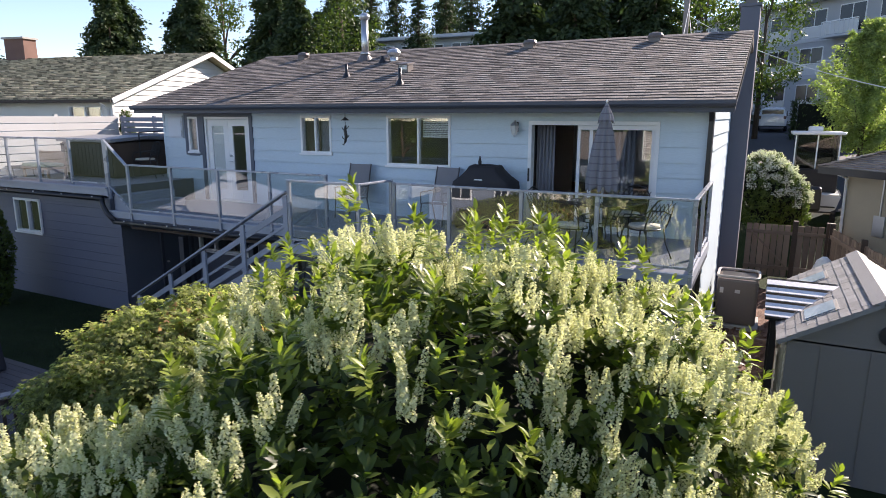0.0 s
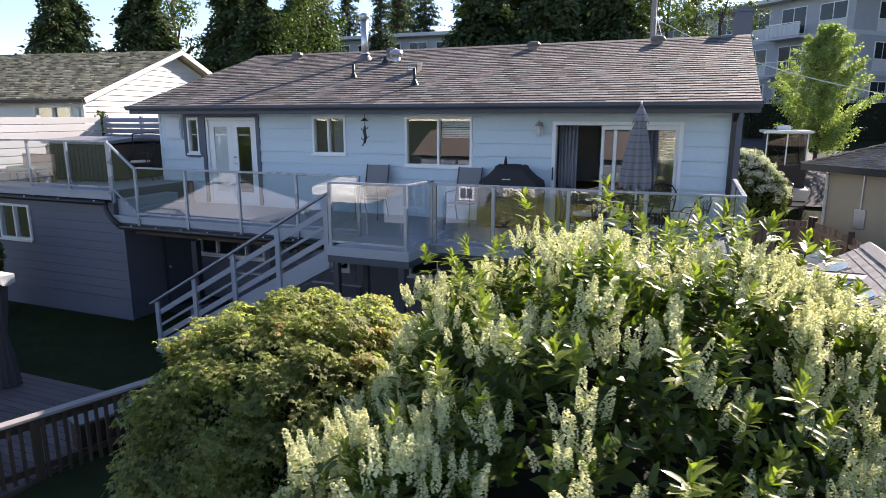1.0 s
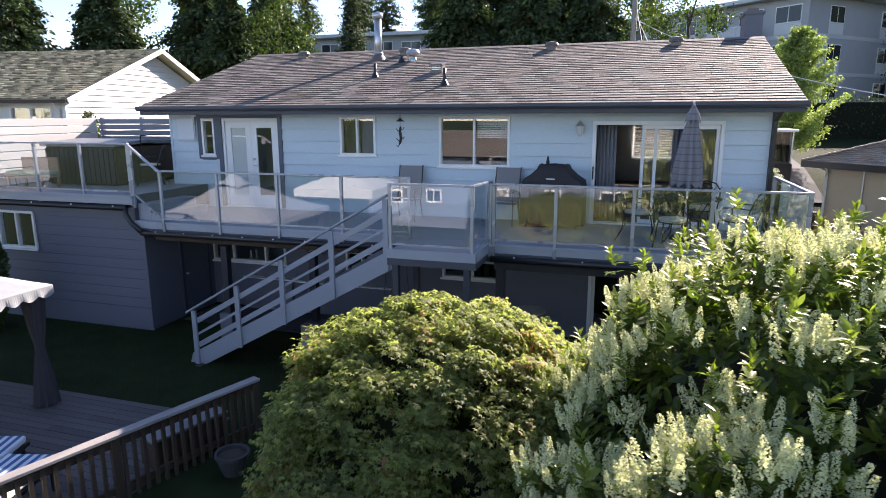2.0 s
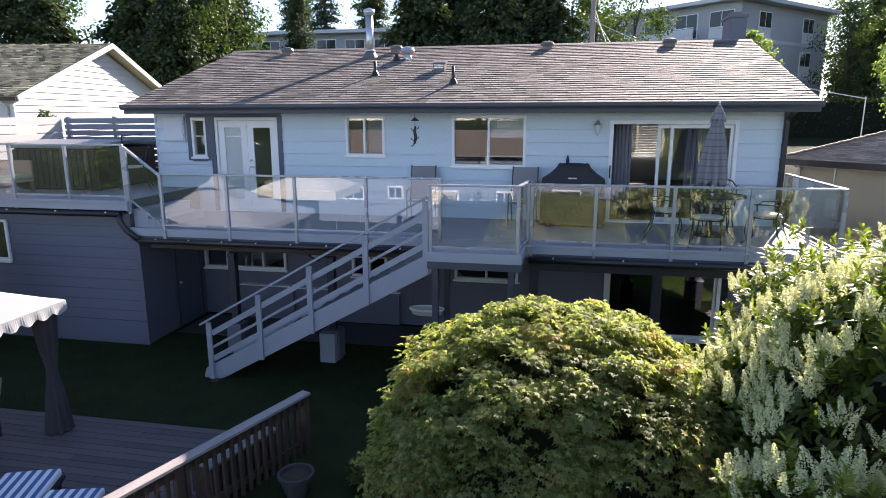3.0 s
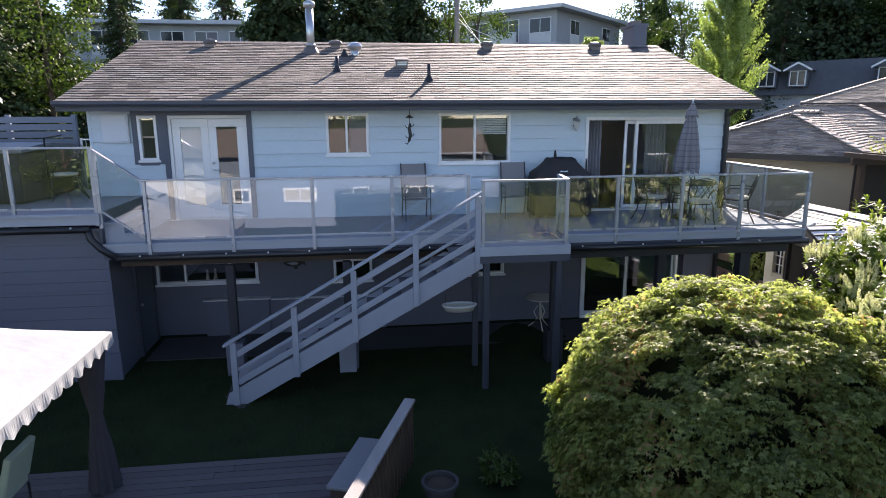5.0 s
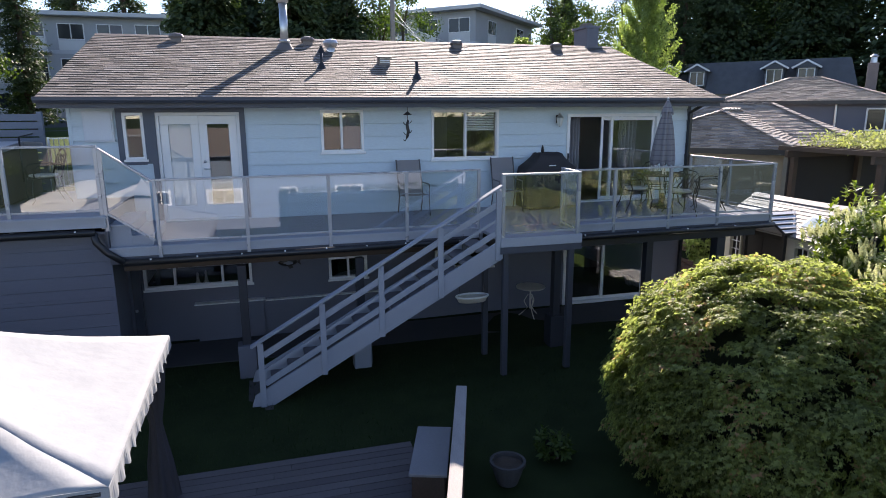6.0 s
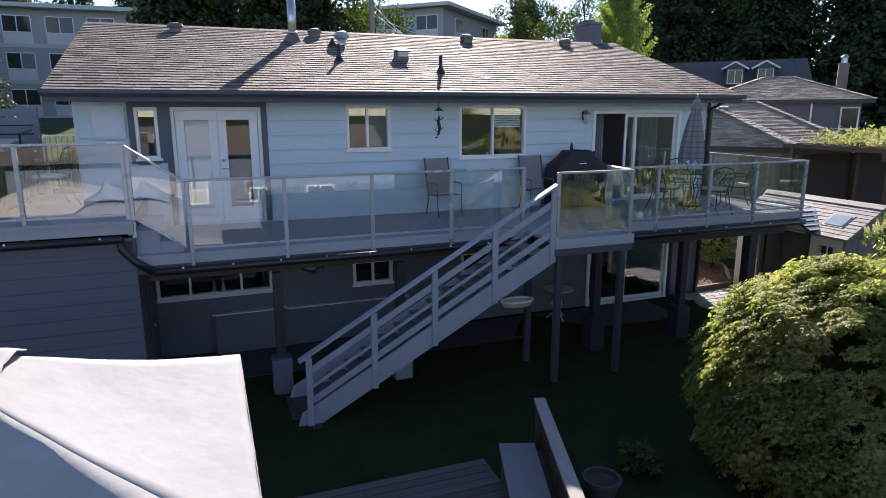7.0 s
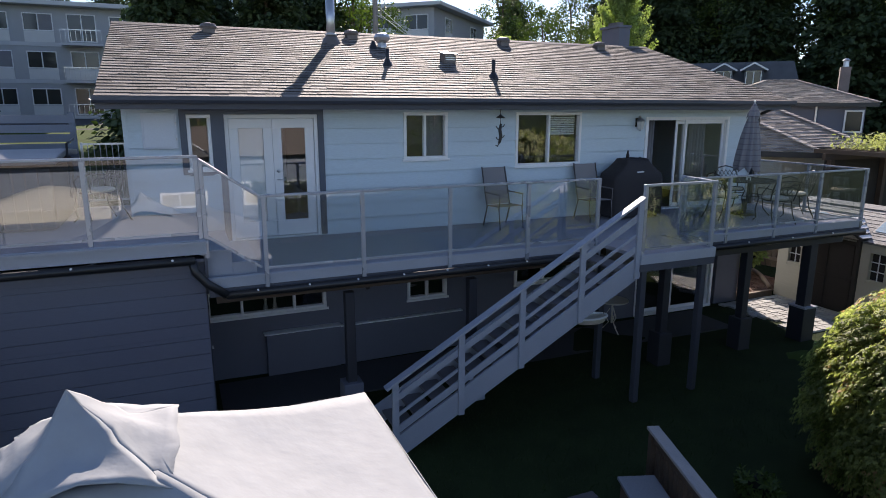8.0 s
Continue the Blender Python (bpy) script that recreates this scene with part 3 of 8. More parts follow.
part("ridge_cap", Geo().poly([(x, y, z) for x in (X0, X1) for y, z in ((4.12, 6.268), (4.3, 6.335), (4.48, 6.268), (4.3, 6.29))], [(0, 4, 5, 1), (1, 5, 6, 2), (2, 6, 7, 3), (3, 7, 4, 0), (0, 1, 2, 3), (7, 6, 5, 4)]), SHINGLE, house)
part("downspout", Geo().box(13.40, 13.47, -0.12, -0.05, 0.0, 4.45).beam((13.435, -0.085, 4.44), (13.46, -0.60, 4.66), 0.07, 0.05), BLACK, house, "black metal downspout")

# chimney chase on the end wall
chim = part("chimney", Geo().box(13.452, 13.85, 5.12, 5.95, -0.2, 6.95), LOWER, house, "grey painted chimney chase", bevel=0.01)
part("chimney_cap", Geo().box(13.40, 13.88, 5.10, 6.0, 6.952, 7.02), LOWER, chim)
part("flue_tile", Geo().box(13.52, 13.76, 5.35, 5.75, 7.022, 7.12), VENTMETAL, chim)


# doors and windows of the upper level
fd = thing("door_1", (2.55, 0, 2.44), "white french doors with tall glass lights and dark trim", "door", kind="structure")
part("door_frame", Geo().box(1.80, 1.86, -0.02, 0.12, 2.45, 4.49).box(3.24, 3.30, -0.02, 0.12, 2.45, 4.49).box(1.86, 3.24, -0.02, 0.12, 4.43, 4.49).box(1.80, 3.30, -0.05, 0.12, 2.43, 2.452), WHITE, fd, bevel=0.004)
for a, b in ((1.865, 2.548), (2.552, 3.235)):
    leaf = Geo()
    for c in ((a, b, 2.46, 2.72), (a, b, 4.27, 4.425), (a, a + 0.145, 2.72, 4.27), (b - 0.145, b, 2.72, 4.27)):
        leaf.box(c[0], c[1], 0.02, 0.065, c[2], c[3])
    d = part("door_leaf", leaf, WHITE, fd, bevel=0.004)
    part("pane", Geo().box(a + 0.145, b - 0.145, 0.035, 0.043, 2.72, 4.27), WINGLASS, d)
    if a < 2:
        part("blind", Geo().box(a + 0.15, b - 0.15, 0.047, 0.052, 2.725, 4.265), BLIND, d, "closed white pleated blind")
part("door_handle", Geo().tube([(2.62, 0.0, 3.42), (2.62, -0.05, 3.42), (2.73, -0.05, 3.42)], 0.011).lathe([(0.028, 0), (0.028, 0.02)], (2.62, 0.0, 3.41), 10), METALGREY, fd, "brushed metal lever handle", smooth=True)
part("deadbolt", Geo().tube([(2.62, 0.02, 3.56), (2.62, -0.02, 3.56)], 0.028, 12), METALGREY, fd, smooth=True)
for x in (1.70, 3.30):
    part("trim_board", Geo().box(x, x + 0.10, -0.05, -0.003, 2.44, 4.60), TRIM, fd, "dark blue-grey trim")
part("trim_board", Geo().box(1.80, 3.30, -0.05, -0.003, 4.492, 4.60), TRIM, fd)

w = window_unit("window_1", 1.24, 1.60, 3.62, 4.49, "narrow white window with dark trim", split=())
for a in ((1.14, 1.24, 3.55, 4.60), (1.60, 1.70, 3.55, 4.60), (1.24, 1.60, 4.492, 4.60), (1.24, 1.60, 3.53, 3.588)):
    part("trim_board", Geo().box(a[0], a[1], -0.05, -0.003, a[2], a[3]), TRIM, w)
window_unit("window_2", 4.84, 5.70, 3.68, 4.52, "white sliding window with closed dark curtain", split=(0.48,))
window_unit("window_3", 7.13, 8.64, 3.48, 4.52, "wide white sliding window with half-drawn blind", split=(0.5,))
solid("drape", Geo().box(4.9, 5.28, 0.13, 0.14, 3.7, 4.5), DARKWOOD, "dark brown curtain drawn behind the window", "curtain")
solid("drape", Geo().box(5.30, 5.66, 0.135, 0.145, 3.7, 4.5), DRAPE, "pale grey curtain drawn behind the window", "curtain")
bl = thing("window_blind", (8.2, 0.14, 4.1), "white slatted blind half lowered", "blind")
for i in range(11):
    part("slat", Geo().box(7.92, 8.58, 0.125, 0.15, 4.08 + i * 0.036, 4.105 + i * 0.036), BLIND, bl)

sd = thing("door_2", (11.45, 0, 2.44), "wide white-framed glass sliding door standing half open", "door", kind="structure")
part("door_frame", Geo().box(10.27, 10.34, -0.05, 0.13, 2.45, 4.42).box(12.56, 12.63, -0.05, 0.13, 2.45, 4.42).box(10.34, 12.56, -0.05, 0.13, 4.35, 4.42).box(10.27, 12.63, -0.07, 0.13, 2.41, 2.452), WHITE, sd, bevel=0.005)
for a, b, y in ((11.18, 11.47, 0.06), (11.41, 12.555, 0.02)):
    leaf = Geo()
    for c in ((a, b, 2.455, 2.53), (a, b, 4.27, 4.345), (a, a + 0.06, 2.53, 4.27), (b - 0.06, b, 2.53, 4.27)):
        leaf.box(c[0], c[1], y, y + 0.035, c[2], c[3])
    d = part("sliding_leaf", leaf, WHITE, sd, bevel=0.004)
    part("pane", Geo().box(a + 0.06, b - 0.06, y + 0.014, y + 0.02, 2.53, 4.27), WINGLASS, d)
part("door_pull", Geo().box(10.29, 10.315, -0.085, -0.051, 3.3, 3.55), BLACK, sd)


def drape(x0, x1, z0, z1, y, material, label, folds=9, amp=0.035):
    g = Geo()
    n = folds * 6
    pts = [(x0 + (x1 - x0) * i / n, y + amp * math.sin(2 * math.pi * i / 6 + 0.7 * math.sin(i)), 0) for i in range(n + 1)]
    g.poly([(px, py, z) for z in (z0, z1) for px, py, _ in pts], [(i, i + 1, n + 2 + i, n + 1 + i) for i in range(n)])
    ob = solid("drape", g, material, label, "curtain", smooth=True)
    md = ob.modifiers.new("thick", "SOLIDIFY")
    md.thickness = 0.006
    return ob


drape(10.36, 10.72, 2.48, 4.36, 0.24, DRAPE, "grey floor-length curtain gathered beside the sliding door", 5)
drape(11.75, 12.2, 2.48, 4.36, 0.25, DRAPE, "grey floor-length curtain gathered behind the sliding glass", 5)
w = window_unit("window_4", -12.5, -10.9, 3.2, 4.5, "front window with white blinds", m=Matrix.Translation((0, 8.65, 0)) @ pose(0, 0, 0, 0, 0, 180))
bl = thing("window_blind", (11.7, 8.45, 3.2), "white slatted blind lowered over the front window", "blind")
for i in range(24):
    part("slat", Geo().box(10.95, 12.45, 8.42, 8.445, 3.24 + i * 0.052, 3.272 + i * 0.052), BLIND, bl)
w = window_unit("window_5", -6.0, -4.4, 3.3, 4.5, "front window of the house", m=Matrix.Translation((0, 8.65, 0)) @ pose(0, 0, 0, 0, 0, 180))

# lower level
window_unit("window_6", 1.31, 3.33, 1.09, 1.56, "low white three-pane basement window", split=(0.28, 0.72))
window_unit("window_7", 4.88, 5.69, 1.03, 1.52, "small white basement sliding window", split=(0.5,))
window_unit("window_8", 7.19, 8.55, 1.07, 1.50, "low white basement window", split=(0.5,))
bd = thing("door_3", (11.5, 0, 0), "white-framed basement sliding glass door", "door", kind="structure")
part("door_frame", Geo().box(10.31, 10.38, -0.04, 0.15, 0.0, 2.02).box(12.50, 12.57, -0.04, 0.15, 0.0, 2.02).box(10.38, 12.50, -0.04, 0.15, 1.95, 2.02).box(10.31, 12.57, -0.06, 0.15, -0.05, 0.03), WHITE, bd, bevel=0.005)
for a, b, y in ((10.385, 11.44, 0.06), (11.34, 12.495, 0.02)):
    leaf = Geo()
    for c in ((a, b, 0.032, 0.10), (a, b, 1.88, 1.948), (a, a + 0.055, 0.10, 1.88), (b - 0.055, b, 0.10, 1.88)):
        leaf.box(c[0], c[1], y, y + 0.035, c[2], c[3])
    d = part("sliding_leaf", leaf, WHITE, bd, bevel=0.004)
    part("pane", Geo().box(a + 0.055, b - 0.055, y + 0.014, y + 0.02, 0.10, 1.88), WINGLASS, d)
part("ledge_wall", Geo().box(2.24, 3.52, -0.16, 0.0, -0.2, 0.74).box(3.52, 5.96, -0.08, 0.0, -0.2, 0.70), LOWER, house)
# white colour puts the bright lit line along the ledge
part("ledge_cap", Geo().box(2.20, 3.56, -0.19, 0.0, 0.742, 0.765), WHITE, house, "ledge cap coloured white for its lit edge line", bevel=0.006)
part("ledge_cap", Geo().box(3.56, 6.0, -0.11, 0.0, 0.702, 0.725), WHITE, house, bevel=0.006)
g = Geo()
g.box(0.60, 1.10, -0.085, -0.006, 3.97, 4.52).box(0.63, 1.07, -0.105, -0.0852, 4.0, 4.49)
eb = solid("meter_cupboard", g, CUPBOARD, "shallow wall cupboard in pale grey-blue paint", "cupboard", bevel=0.004)
for z in (4.1, 4.34):
    part("hinge", Geo().box(1.075, 1.09, -0.115, -0.087, z, z + 0.04), METALGREY, eb)

# lapped siding on the visible walls
clapboards(house, 0.40, 13.39, 2.42, 4.52, HOLES_UP, 0.262, Matrix.Identity(4), SIDING, 0.03)
clapboards(house, 0.05, 4.55, 0.0, 4.60, [], 0.262, side_m, SIDING)

# a fish plaque on the lower wall and two pale ornaments on a sill
fx, fz = 4.06, 1.47
body = [(-0.20, 0.0, 0.02), (-0.14, 0.05, 0.06), (-0.04, 0.085, 0.085), (0.06, 0.08, 0.08), (0.14, 0.045, 0.045), (0.18, 0.02, 0.025)]
g = Geo()
k = 12
g.poly([(fx + u, -0.035 - 0.035 * math.cos(2 * math.pi * i / k) * (b + 0.01) / 0.09, fz + (a + b) / 2 * math.sin(2 * math.pi * i / k)) for u, a, b in body for i in range(k)],
       [(j * k + i, j * k + (i + 1) % k, (j + 1) * k + (i + 1) % k, (j + 1) * k + i) for j in range(len(body) - 1) for i in range(k)] + [tuple(range(k - 1, -1, -1)), tuple((len(body) - 1) * k + i for i in range(k))])
fish = solid("fish_plaque", g, WROUGHT, "dark fish-shaped plaque on the lower wall", "wall ornament", smooth=True)
for name, q in (("tail", ((0.17, 0.0), (0.26, 0.09), (0.235, 0.0), (0.26, -0.08))), ("fin", ((-0.05, 0.07), (0.03, 0.13), (0.12, 0.10), (0.10, 0.05))), ("fin", ((-0.02, -0.07), (0.02, -0.14), (0.09, -0.12), (0.07, -0.05)))):
    part(name, Geo().poly([(fx + u, y, fz + v) for y in (-0.042, -0.03) for u, v in q], [(0, 3, 2, 1), (4, 5, 6, 7), (0, 1, 5, 4), (1, 2, 6, 5), (2, 3, 7, 6), (3, 0, 4, 7)]), WROUGHT, fish)
part("belly", Geo().poly([(fx + u, y, fz + v) for y in (-0.078, -0.066) for u, v in ((-0.12, 0.0), (-0.02, -0.045), (0.08, -0.035), (0.10, 0.01), (0.0, 0.03))], [(4, 3, 2, 1, 0), (5, 6, 7, 8, 9)] + [(i, (i + 1) % 5, 5 + (i + 1) % 5, 5 + i) for i in range(5)]), STAIRPAINT, fish, "paler belly")
for x, h in ((2.28, 1.0), (2.44, 1.12)):
    solid("sill_ornament", Geo().lathe([(0.03, 0), (0.045, 0.05 * h), (0.028, 0.12 * h), (0.018, 0.19 * h), (0.03, 0.22 * h), (0.012, 0.25 * h)], (x, 0.10, 1.10), 12), CREAM, "small pale ornament on the basement window sill", "ornament", smooth=True)

# ---- the left wing, with a roof terrace ----
wing = thing("wing", (-3, -0.5, 0), "low flat-roofed wing with grey-blue lapped siding", "wing")
WH = [(-2.82, -1.72, 1.60, 2.47)]
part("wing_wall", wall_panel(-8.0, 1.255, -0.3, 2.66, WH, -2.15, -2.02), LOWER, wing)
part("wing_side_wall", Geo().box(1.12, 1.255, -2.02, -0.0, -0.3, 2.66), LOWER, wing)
# black backing added in place of the unlit room behind the window
part("wing_dark_backing", Geo().box(-8.0, 1.05, -0.9, -0.8, -0.3, 2.6), BLACKCLOTH, wing)
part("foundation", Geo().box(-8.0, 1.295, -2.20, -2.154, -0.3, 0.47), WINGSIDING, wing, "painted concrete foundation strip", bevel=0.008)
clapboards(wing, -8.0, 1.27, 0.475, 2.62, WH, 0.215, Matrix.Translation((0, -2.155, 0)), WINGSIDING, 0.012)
window_unit("window_9", -2.82, -1.72, 1.60, 2.47, "white sliding window in the wing wall", y=-2.17, split=(0.5,))
bd = thing("door_4", (1.26, -0.75, 0), "dark basement side door in the wing", "door", kind="structure")
part("door_leaf", Geo().box(1.261, 1.295, -1.10, -0.28, 0.0, 2.0), TRIM, bd, bevel=0.006)
part("door_frame", Geo().box(1.261, 1.315, -1.18, -1.10, 0, 2.08).box(1.261, 1.315, -0.28, -0.20, 0, 2.08).box(1.261, 1.315, -1.10, -0.28, 2.0, 2.08), FASCIA, bd)
part("door_handle", Geo().tube([(1.295, -1.02, 0.98), (1.345, -1.02, 0.98)], 0.025, 10), METALGREY, bd, smooth=True)

# ---- decks ----
deck = thing("deck", (7, -1.3, 0), "raised deck with grey vinyl floor on painted posts", "deck")
part("deck_floor", Geo().box(1.30, 8.85, -2.38, -0.05, 2.36, 2.42), VINYL, deck, "grey vinyl deck floor")
part("deck_floor", Geo().box(8.854, 13.52, -2.66, -0.05, 2.36, 2.42), VINYL, deck)
part("landing_floor", Geo().box(7.40, 8.80, -3.50, -2.384, 2.355, 2.415), VINYL, deck)
rims = [((1.30, 7.40), -2.42), ((8.85, 13.56), -2.70), ((7.36, 8.84), -3.54)]
for (a, b), y in rims:
    part("rim_board", Geo().box(a, b, y, y + 0.036, 2.285, 2.44), DECKPAINT, deck, bevel=0.006)
    part("lower_rim", Geo().box(a, b, y + 0.012, y + 0.036, 2.17, 2.283), FASCIA, deck)
part("rim_board", Geo().box(8.81, 8.846, -3.50, -2.705, 2.285, 2.44), DECKPAINT, deck)
part("lower_rim", Geo().box(8.81, 8.834, -3.50, -2.705, 2.17, 2.283), FASCIA, deck)
part("rim_board", Geo().box(13.524, 13.56, -2.66, -0.06, 2.285, 2.44), DECKPAINT, deck)
part("lower_rim", Geo().box(13.524, 13.548, -2.66, -0.06, 2.17, 2.283), FASCIA, deck)
part("edge_strip", Geo().box(1.32, 7.36, -2.448, -2.422, 2.405, 2.435), DECKPAINT, deck)
part("edge_strip", Geo().box(8.86, 13.57, -2.728, -2.702, 2.405, 2.435), DECKPAINT, deck)
for x in np.arange(1.6, 13.3, 0.6):
    part("joist", Geo().box(x - 0.02, x + 0.02, (-2.36 if x < 8.85 else -2.64), -0.05, 2.17, 2.358), DARKWOOD, deck)
part("beam", Geo().box(1.4, 7.3, -2.0, -1.9, 1.96, 2.168), DARKWOOD, deck)
part("beam", Geo().box(8.9, 13.38, -2.5, -2.4, 1.96, 2.168), DARKPOST, deck)
part("deck_gutter", Geo().tube([(1.50, -2.48, 2.20), (7.34, -2.48, 2.21)], 0.055, 10), BLACK, deck, "black gutter under the deck edge", smooth=True)
part("deck_gutter", Geo().tube([(8.90, -2.76, 2.20), (13.58, -2.76, 2.21)], 0.055, 10), BLACK, deck, smooth=True)
part("gutter_elbow", Geo().tube([(1.13, -2.48, 2.69), (1.15, -2.48, 2.55), (1.29, -2.49, 2.38), (1.52, -2.48, 2.205)], 0.055, 10), BLACK, deck, smooth=True)
for i in range(9):
    x = 1.9 + i * 0.68 if i < 8 else 9.2
    part("gutter_screw", Geo().tube([(x, -2.525, 2.25), (x, -2.545, 2.25)], 0.014, 8), WHITE, deck)
for x in (9.3, 10.4, 11.5, 12.6):
    part("gutter_screw", Geo().tube([(x, -2.805, 2.25), (x, -2.825, 2.25)], 0.014, 8), WHITE, deck)
for x, y, w, fw, fh in ((3.22, -2.12, 0.07, 0.15, 0.56), (5.22, -2.12, 0.07, 0.16, 0.56), (8.98, -2.32, 0.075, 0.15, 0.60), (11.01, -2.28, 0.075, 0.15, 0.60), (12.56, -2.42, 0.10, 0.175, 0.66)):
    p = part("deck_post", Geo().box(x - w, x + w, y - w, y + w, 0.0, 1.96), DARKPOST, deck, bevel=0.008)
    part("footing", Geo().box(x - fw, x + fw, y - fw, y + fw, -0.1, fh), DARKPOST if x > 8 else LOWER, p, bevel=0.012)
    # a pale plate added as the sunlit top of the dark footing
    if fh > 0.64:
        part("footing_lit_top", Geo().box(x - fw - 0.015, x + fw + 0.015, y - fw - 0.015, y + fw + 0.015, fh + 0.001, fh + 0.035), STAIRPAINT, p, "pale plate standing in for the sunlit top", bevel=0.006)
for x, y in ((7.48, -3.44), (8.68, -3.44), (7.48, -2.45)):
    part("deck_post", Geo().box(x - 0.05, x + 0.05, y - 0.05, y + 0.05, 0.0, 2.18), LANDPOST, deck, bevel=0.008)

# roof terrace of the wing
terrace = thing("roof_terrace", (-3, -0.5, 2.66), "raised roof terrace over the wing with grey vinyl floor", "deck")
part("deck_floor", Geo().box(-8.0, 1.27, -2.40, 1.38, 2.80, 2.93), VINYL, terrace)
part("rim_board", Geo().box(-8.0, 1.31, -2.45, -2.404, 2.765, 2.955), DECKPAINT, terrace, bevel=0.006)
part("rim_board", Geo().box(1.272, 1.31, -2.404, -0.05, 2.43, 2.955), FASCIA, terrace)
part("edge_strip", Geo().box(-8.0, 1.33, -2.50, -2.452, 2.915, 2.945), DECKPAINT, terrace)
part("soffit", Geo().box(-8.0, 1.27, -2.40, -2.19, 2.66, 2.70), LOWER, terrace)
part("deck_gutter", Geo().tube([(-8.0, -2.49, 2.69), (1.16, -2.49, 2.70)], 0.055, 10), BLACK, terrace, "black gutter under the terrace edge", smooth=True)
for i in range(8):
    part("gutter_screw", Geo().tube([(0.9 - i * 1.1, -2.535, 2.74), (0.9 - i * 1.1, -2.56, 2.74)], 0.014, 8), WHITE, terrace)
steps = thing("deck_steps", (1.6, -1.5, 2.42), "two pale steps between the deck levels", "steps")
for i, (xa, xb, z) in enumerate(((1.312, 1.62, 2.78), (1.622, 1.93, 2.60))):
    part("step", Geo().box(xa, xb, -2.30, -0.9, 2.422, z - 0.032), STAIRPAINT, steps)
    part("tread", Geo().box(xa, xb + 0.02, -2.32, -0.9, z - 0.03, z), STAIRPAINT, steps, bevel=0.004)


# ---- railings ----
def railing(label, posts, z, height, last_post=True):
    """Square metal posts at (x, y), a flat top rail, a low rail and a clear pane in each bay. z: the floor, one number or one per post."""
    zs = z if hasattr(z, "__len__") else [z] * len(posts)
    r = thing("glass_railing", (posts[0][0], posts[0][1], zs[0]), label, "railing", "deck railings")
    for (x, y), zz in list(zip(posts, zs))[:None if last_post else -1]:
        part("post", Geo().box(x - 0.027, x + 0.027, y - 0.027, y + 0.027, zz - 0.20, zz + height - 0.03), RAILPAINT, r, bevel=0.004)
    for i in range(len(posts) - 1):
        (xa, ya), (xb, yb) = posts[i], posts[i + 1]
        a, b = Vector((xa, ya, zs[i] + height - 0.012)), Vector((xb, yb, zs[i + 1] + height - 0.012))
        d = (b - a).normalized()
        ends = []
        for j, first in ((i - 1, True), (i + 1, False)):
            if j < 0 or j > len(posts) - 2:
                ends.append(0.028)
            else:
                o = (Vector(posts[j + 1]) - Vector(posts[j])).normalized()
                turned = abs(o.x * d.x + o.y * d.y) < 0.9
                ends.append((-0.032 if first else 0.031) if turned else -0.001)
        part("top_rail", Geo().beam(a - d * ends[0], b + d * ends[1], 0.062, 0.034), RAILPAINT, r, bevel=0.006)
        lo_a, lo_b = Vector((xa, ya, zs[i] + 0.09)) + d * 0.027, Vector((xb, yb, zs[i + 1] + 0.09)) - d * 0.027
        part("bottom_rail", Geo().beam(lo_a, lo_b, 0.035, 0.03), RAILPAINT, r)
        up = Vector((0, 0, 1))
        s = d.cross(up).normalized() * 0.003
        pa, pb = Vector((xa, ya, zs[i] + 0.105)) + d * 0.03, Vector((xb, yb, zs[i + 1] + 0.105)) - d * 0.03
        ta, tb = pa + up * (height - 0.137), pb + up * (height - 0.137)
        part("pane", Geo().poly([q + k for k in (s, -s) for q in (pa, pb, tb, ta)], [(0, 1, 2, 3), (7, 6, 5, 4), (0, 4, 5, 1), (1, 5, 6, 2), (2, 6, 7, 3), (3, 7, 4, 0)]), RAILGLASS, r, "clear glass pane")
    return r


Y_UP, Y_L, Y_R, Y_S = -2.38, -2.43, -2.69, -3.48
railing("grey metal railing with clear glass panes along the roof terrace", [(1.26 - 1.24 * i, Y_UP) for i in range(8)], 2.94, 1.07)
railing("sloping grey railing with glass beside the deck steps", [(1.315, Y_UP), (2.0, Y_L)], [2.90, 2.42], 1.06, last_post=False)
railing("grey metal railing with clear glass panes along the deck", [(2.04, Y_L), (3.375, Y_L), (4.705, Y_L), (6.035, Y_L), (7.35, Y_L)], 2.42, 1.065)
railing("grey metal railing with glass round the stair landing", [(7.41, Y_S), (8.77, Y_S), (8.87, Y_R)], 2.42, 1.07)
railing("grey metal railing with clear glass round the deck end", [(8.93, Y_R), (9.94, Y_R), (11.13, Y_R), (12.25, Y_R), (13.535, Y_R), (13.525, -1.45), (13.515, -0.12)], 2.42, 1.025)


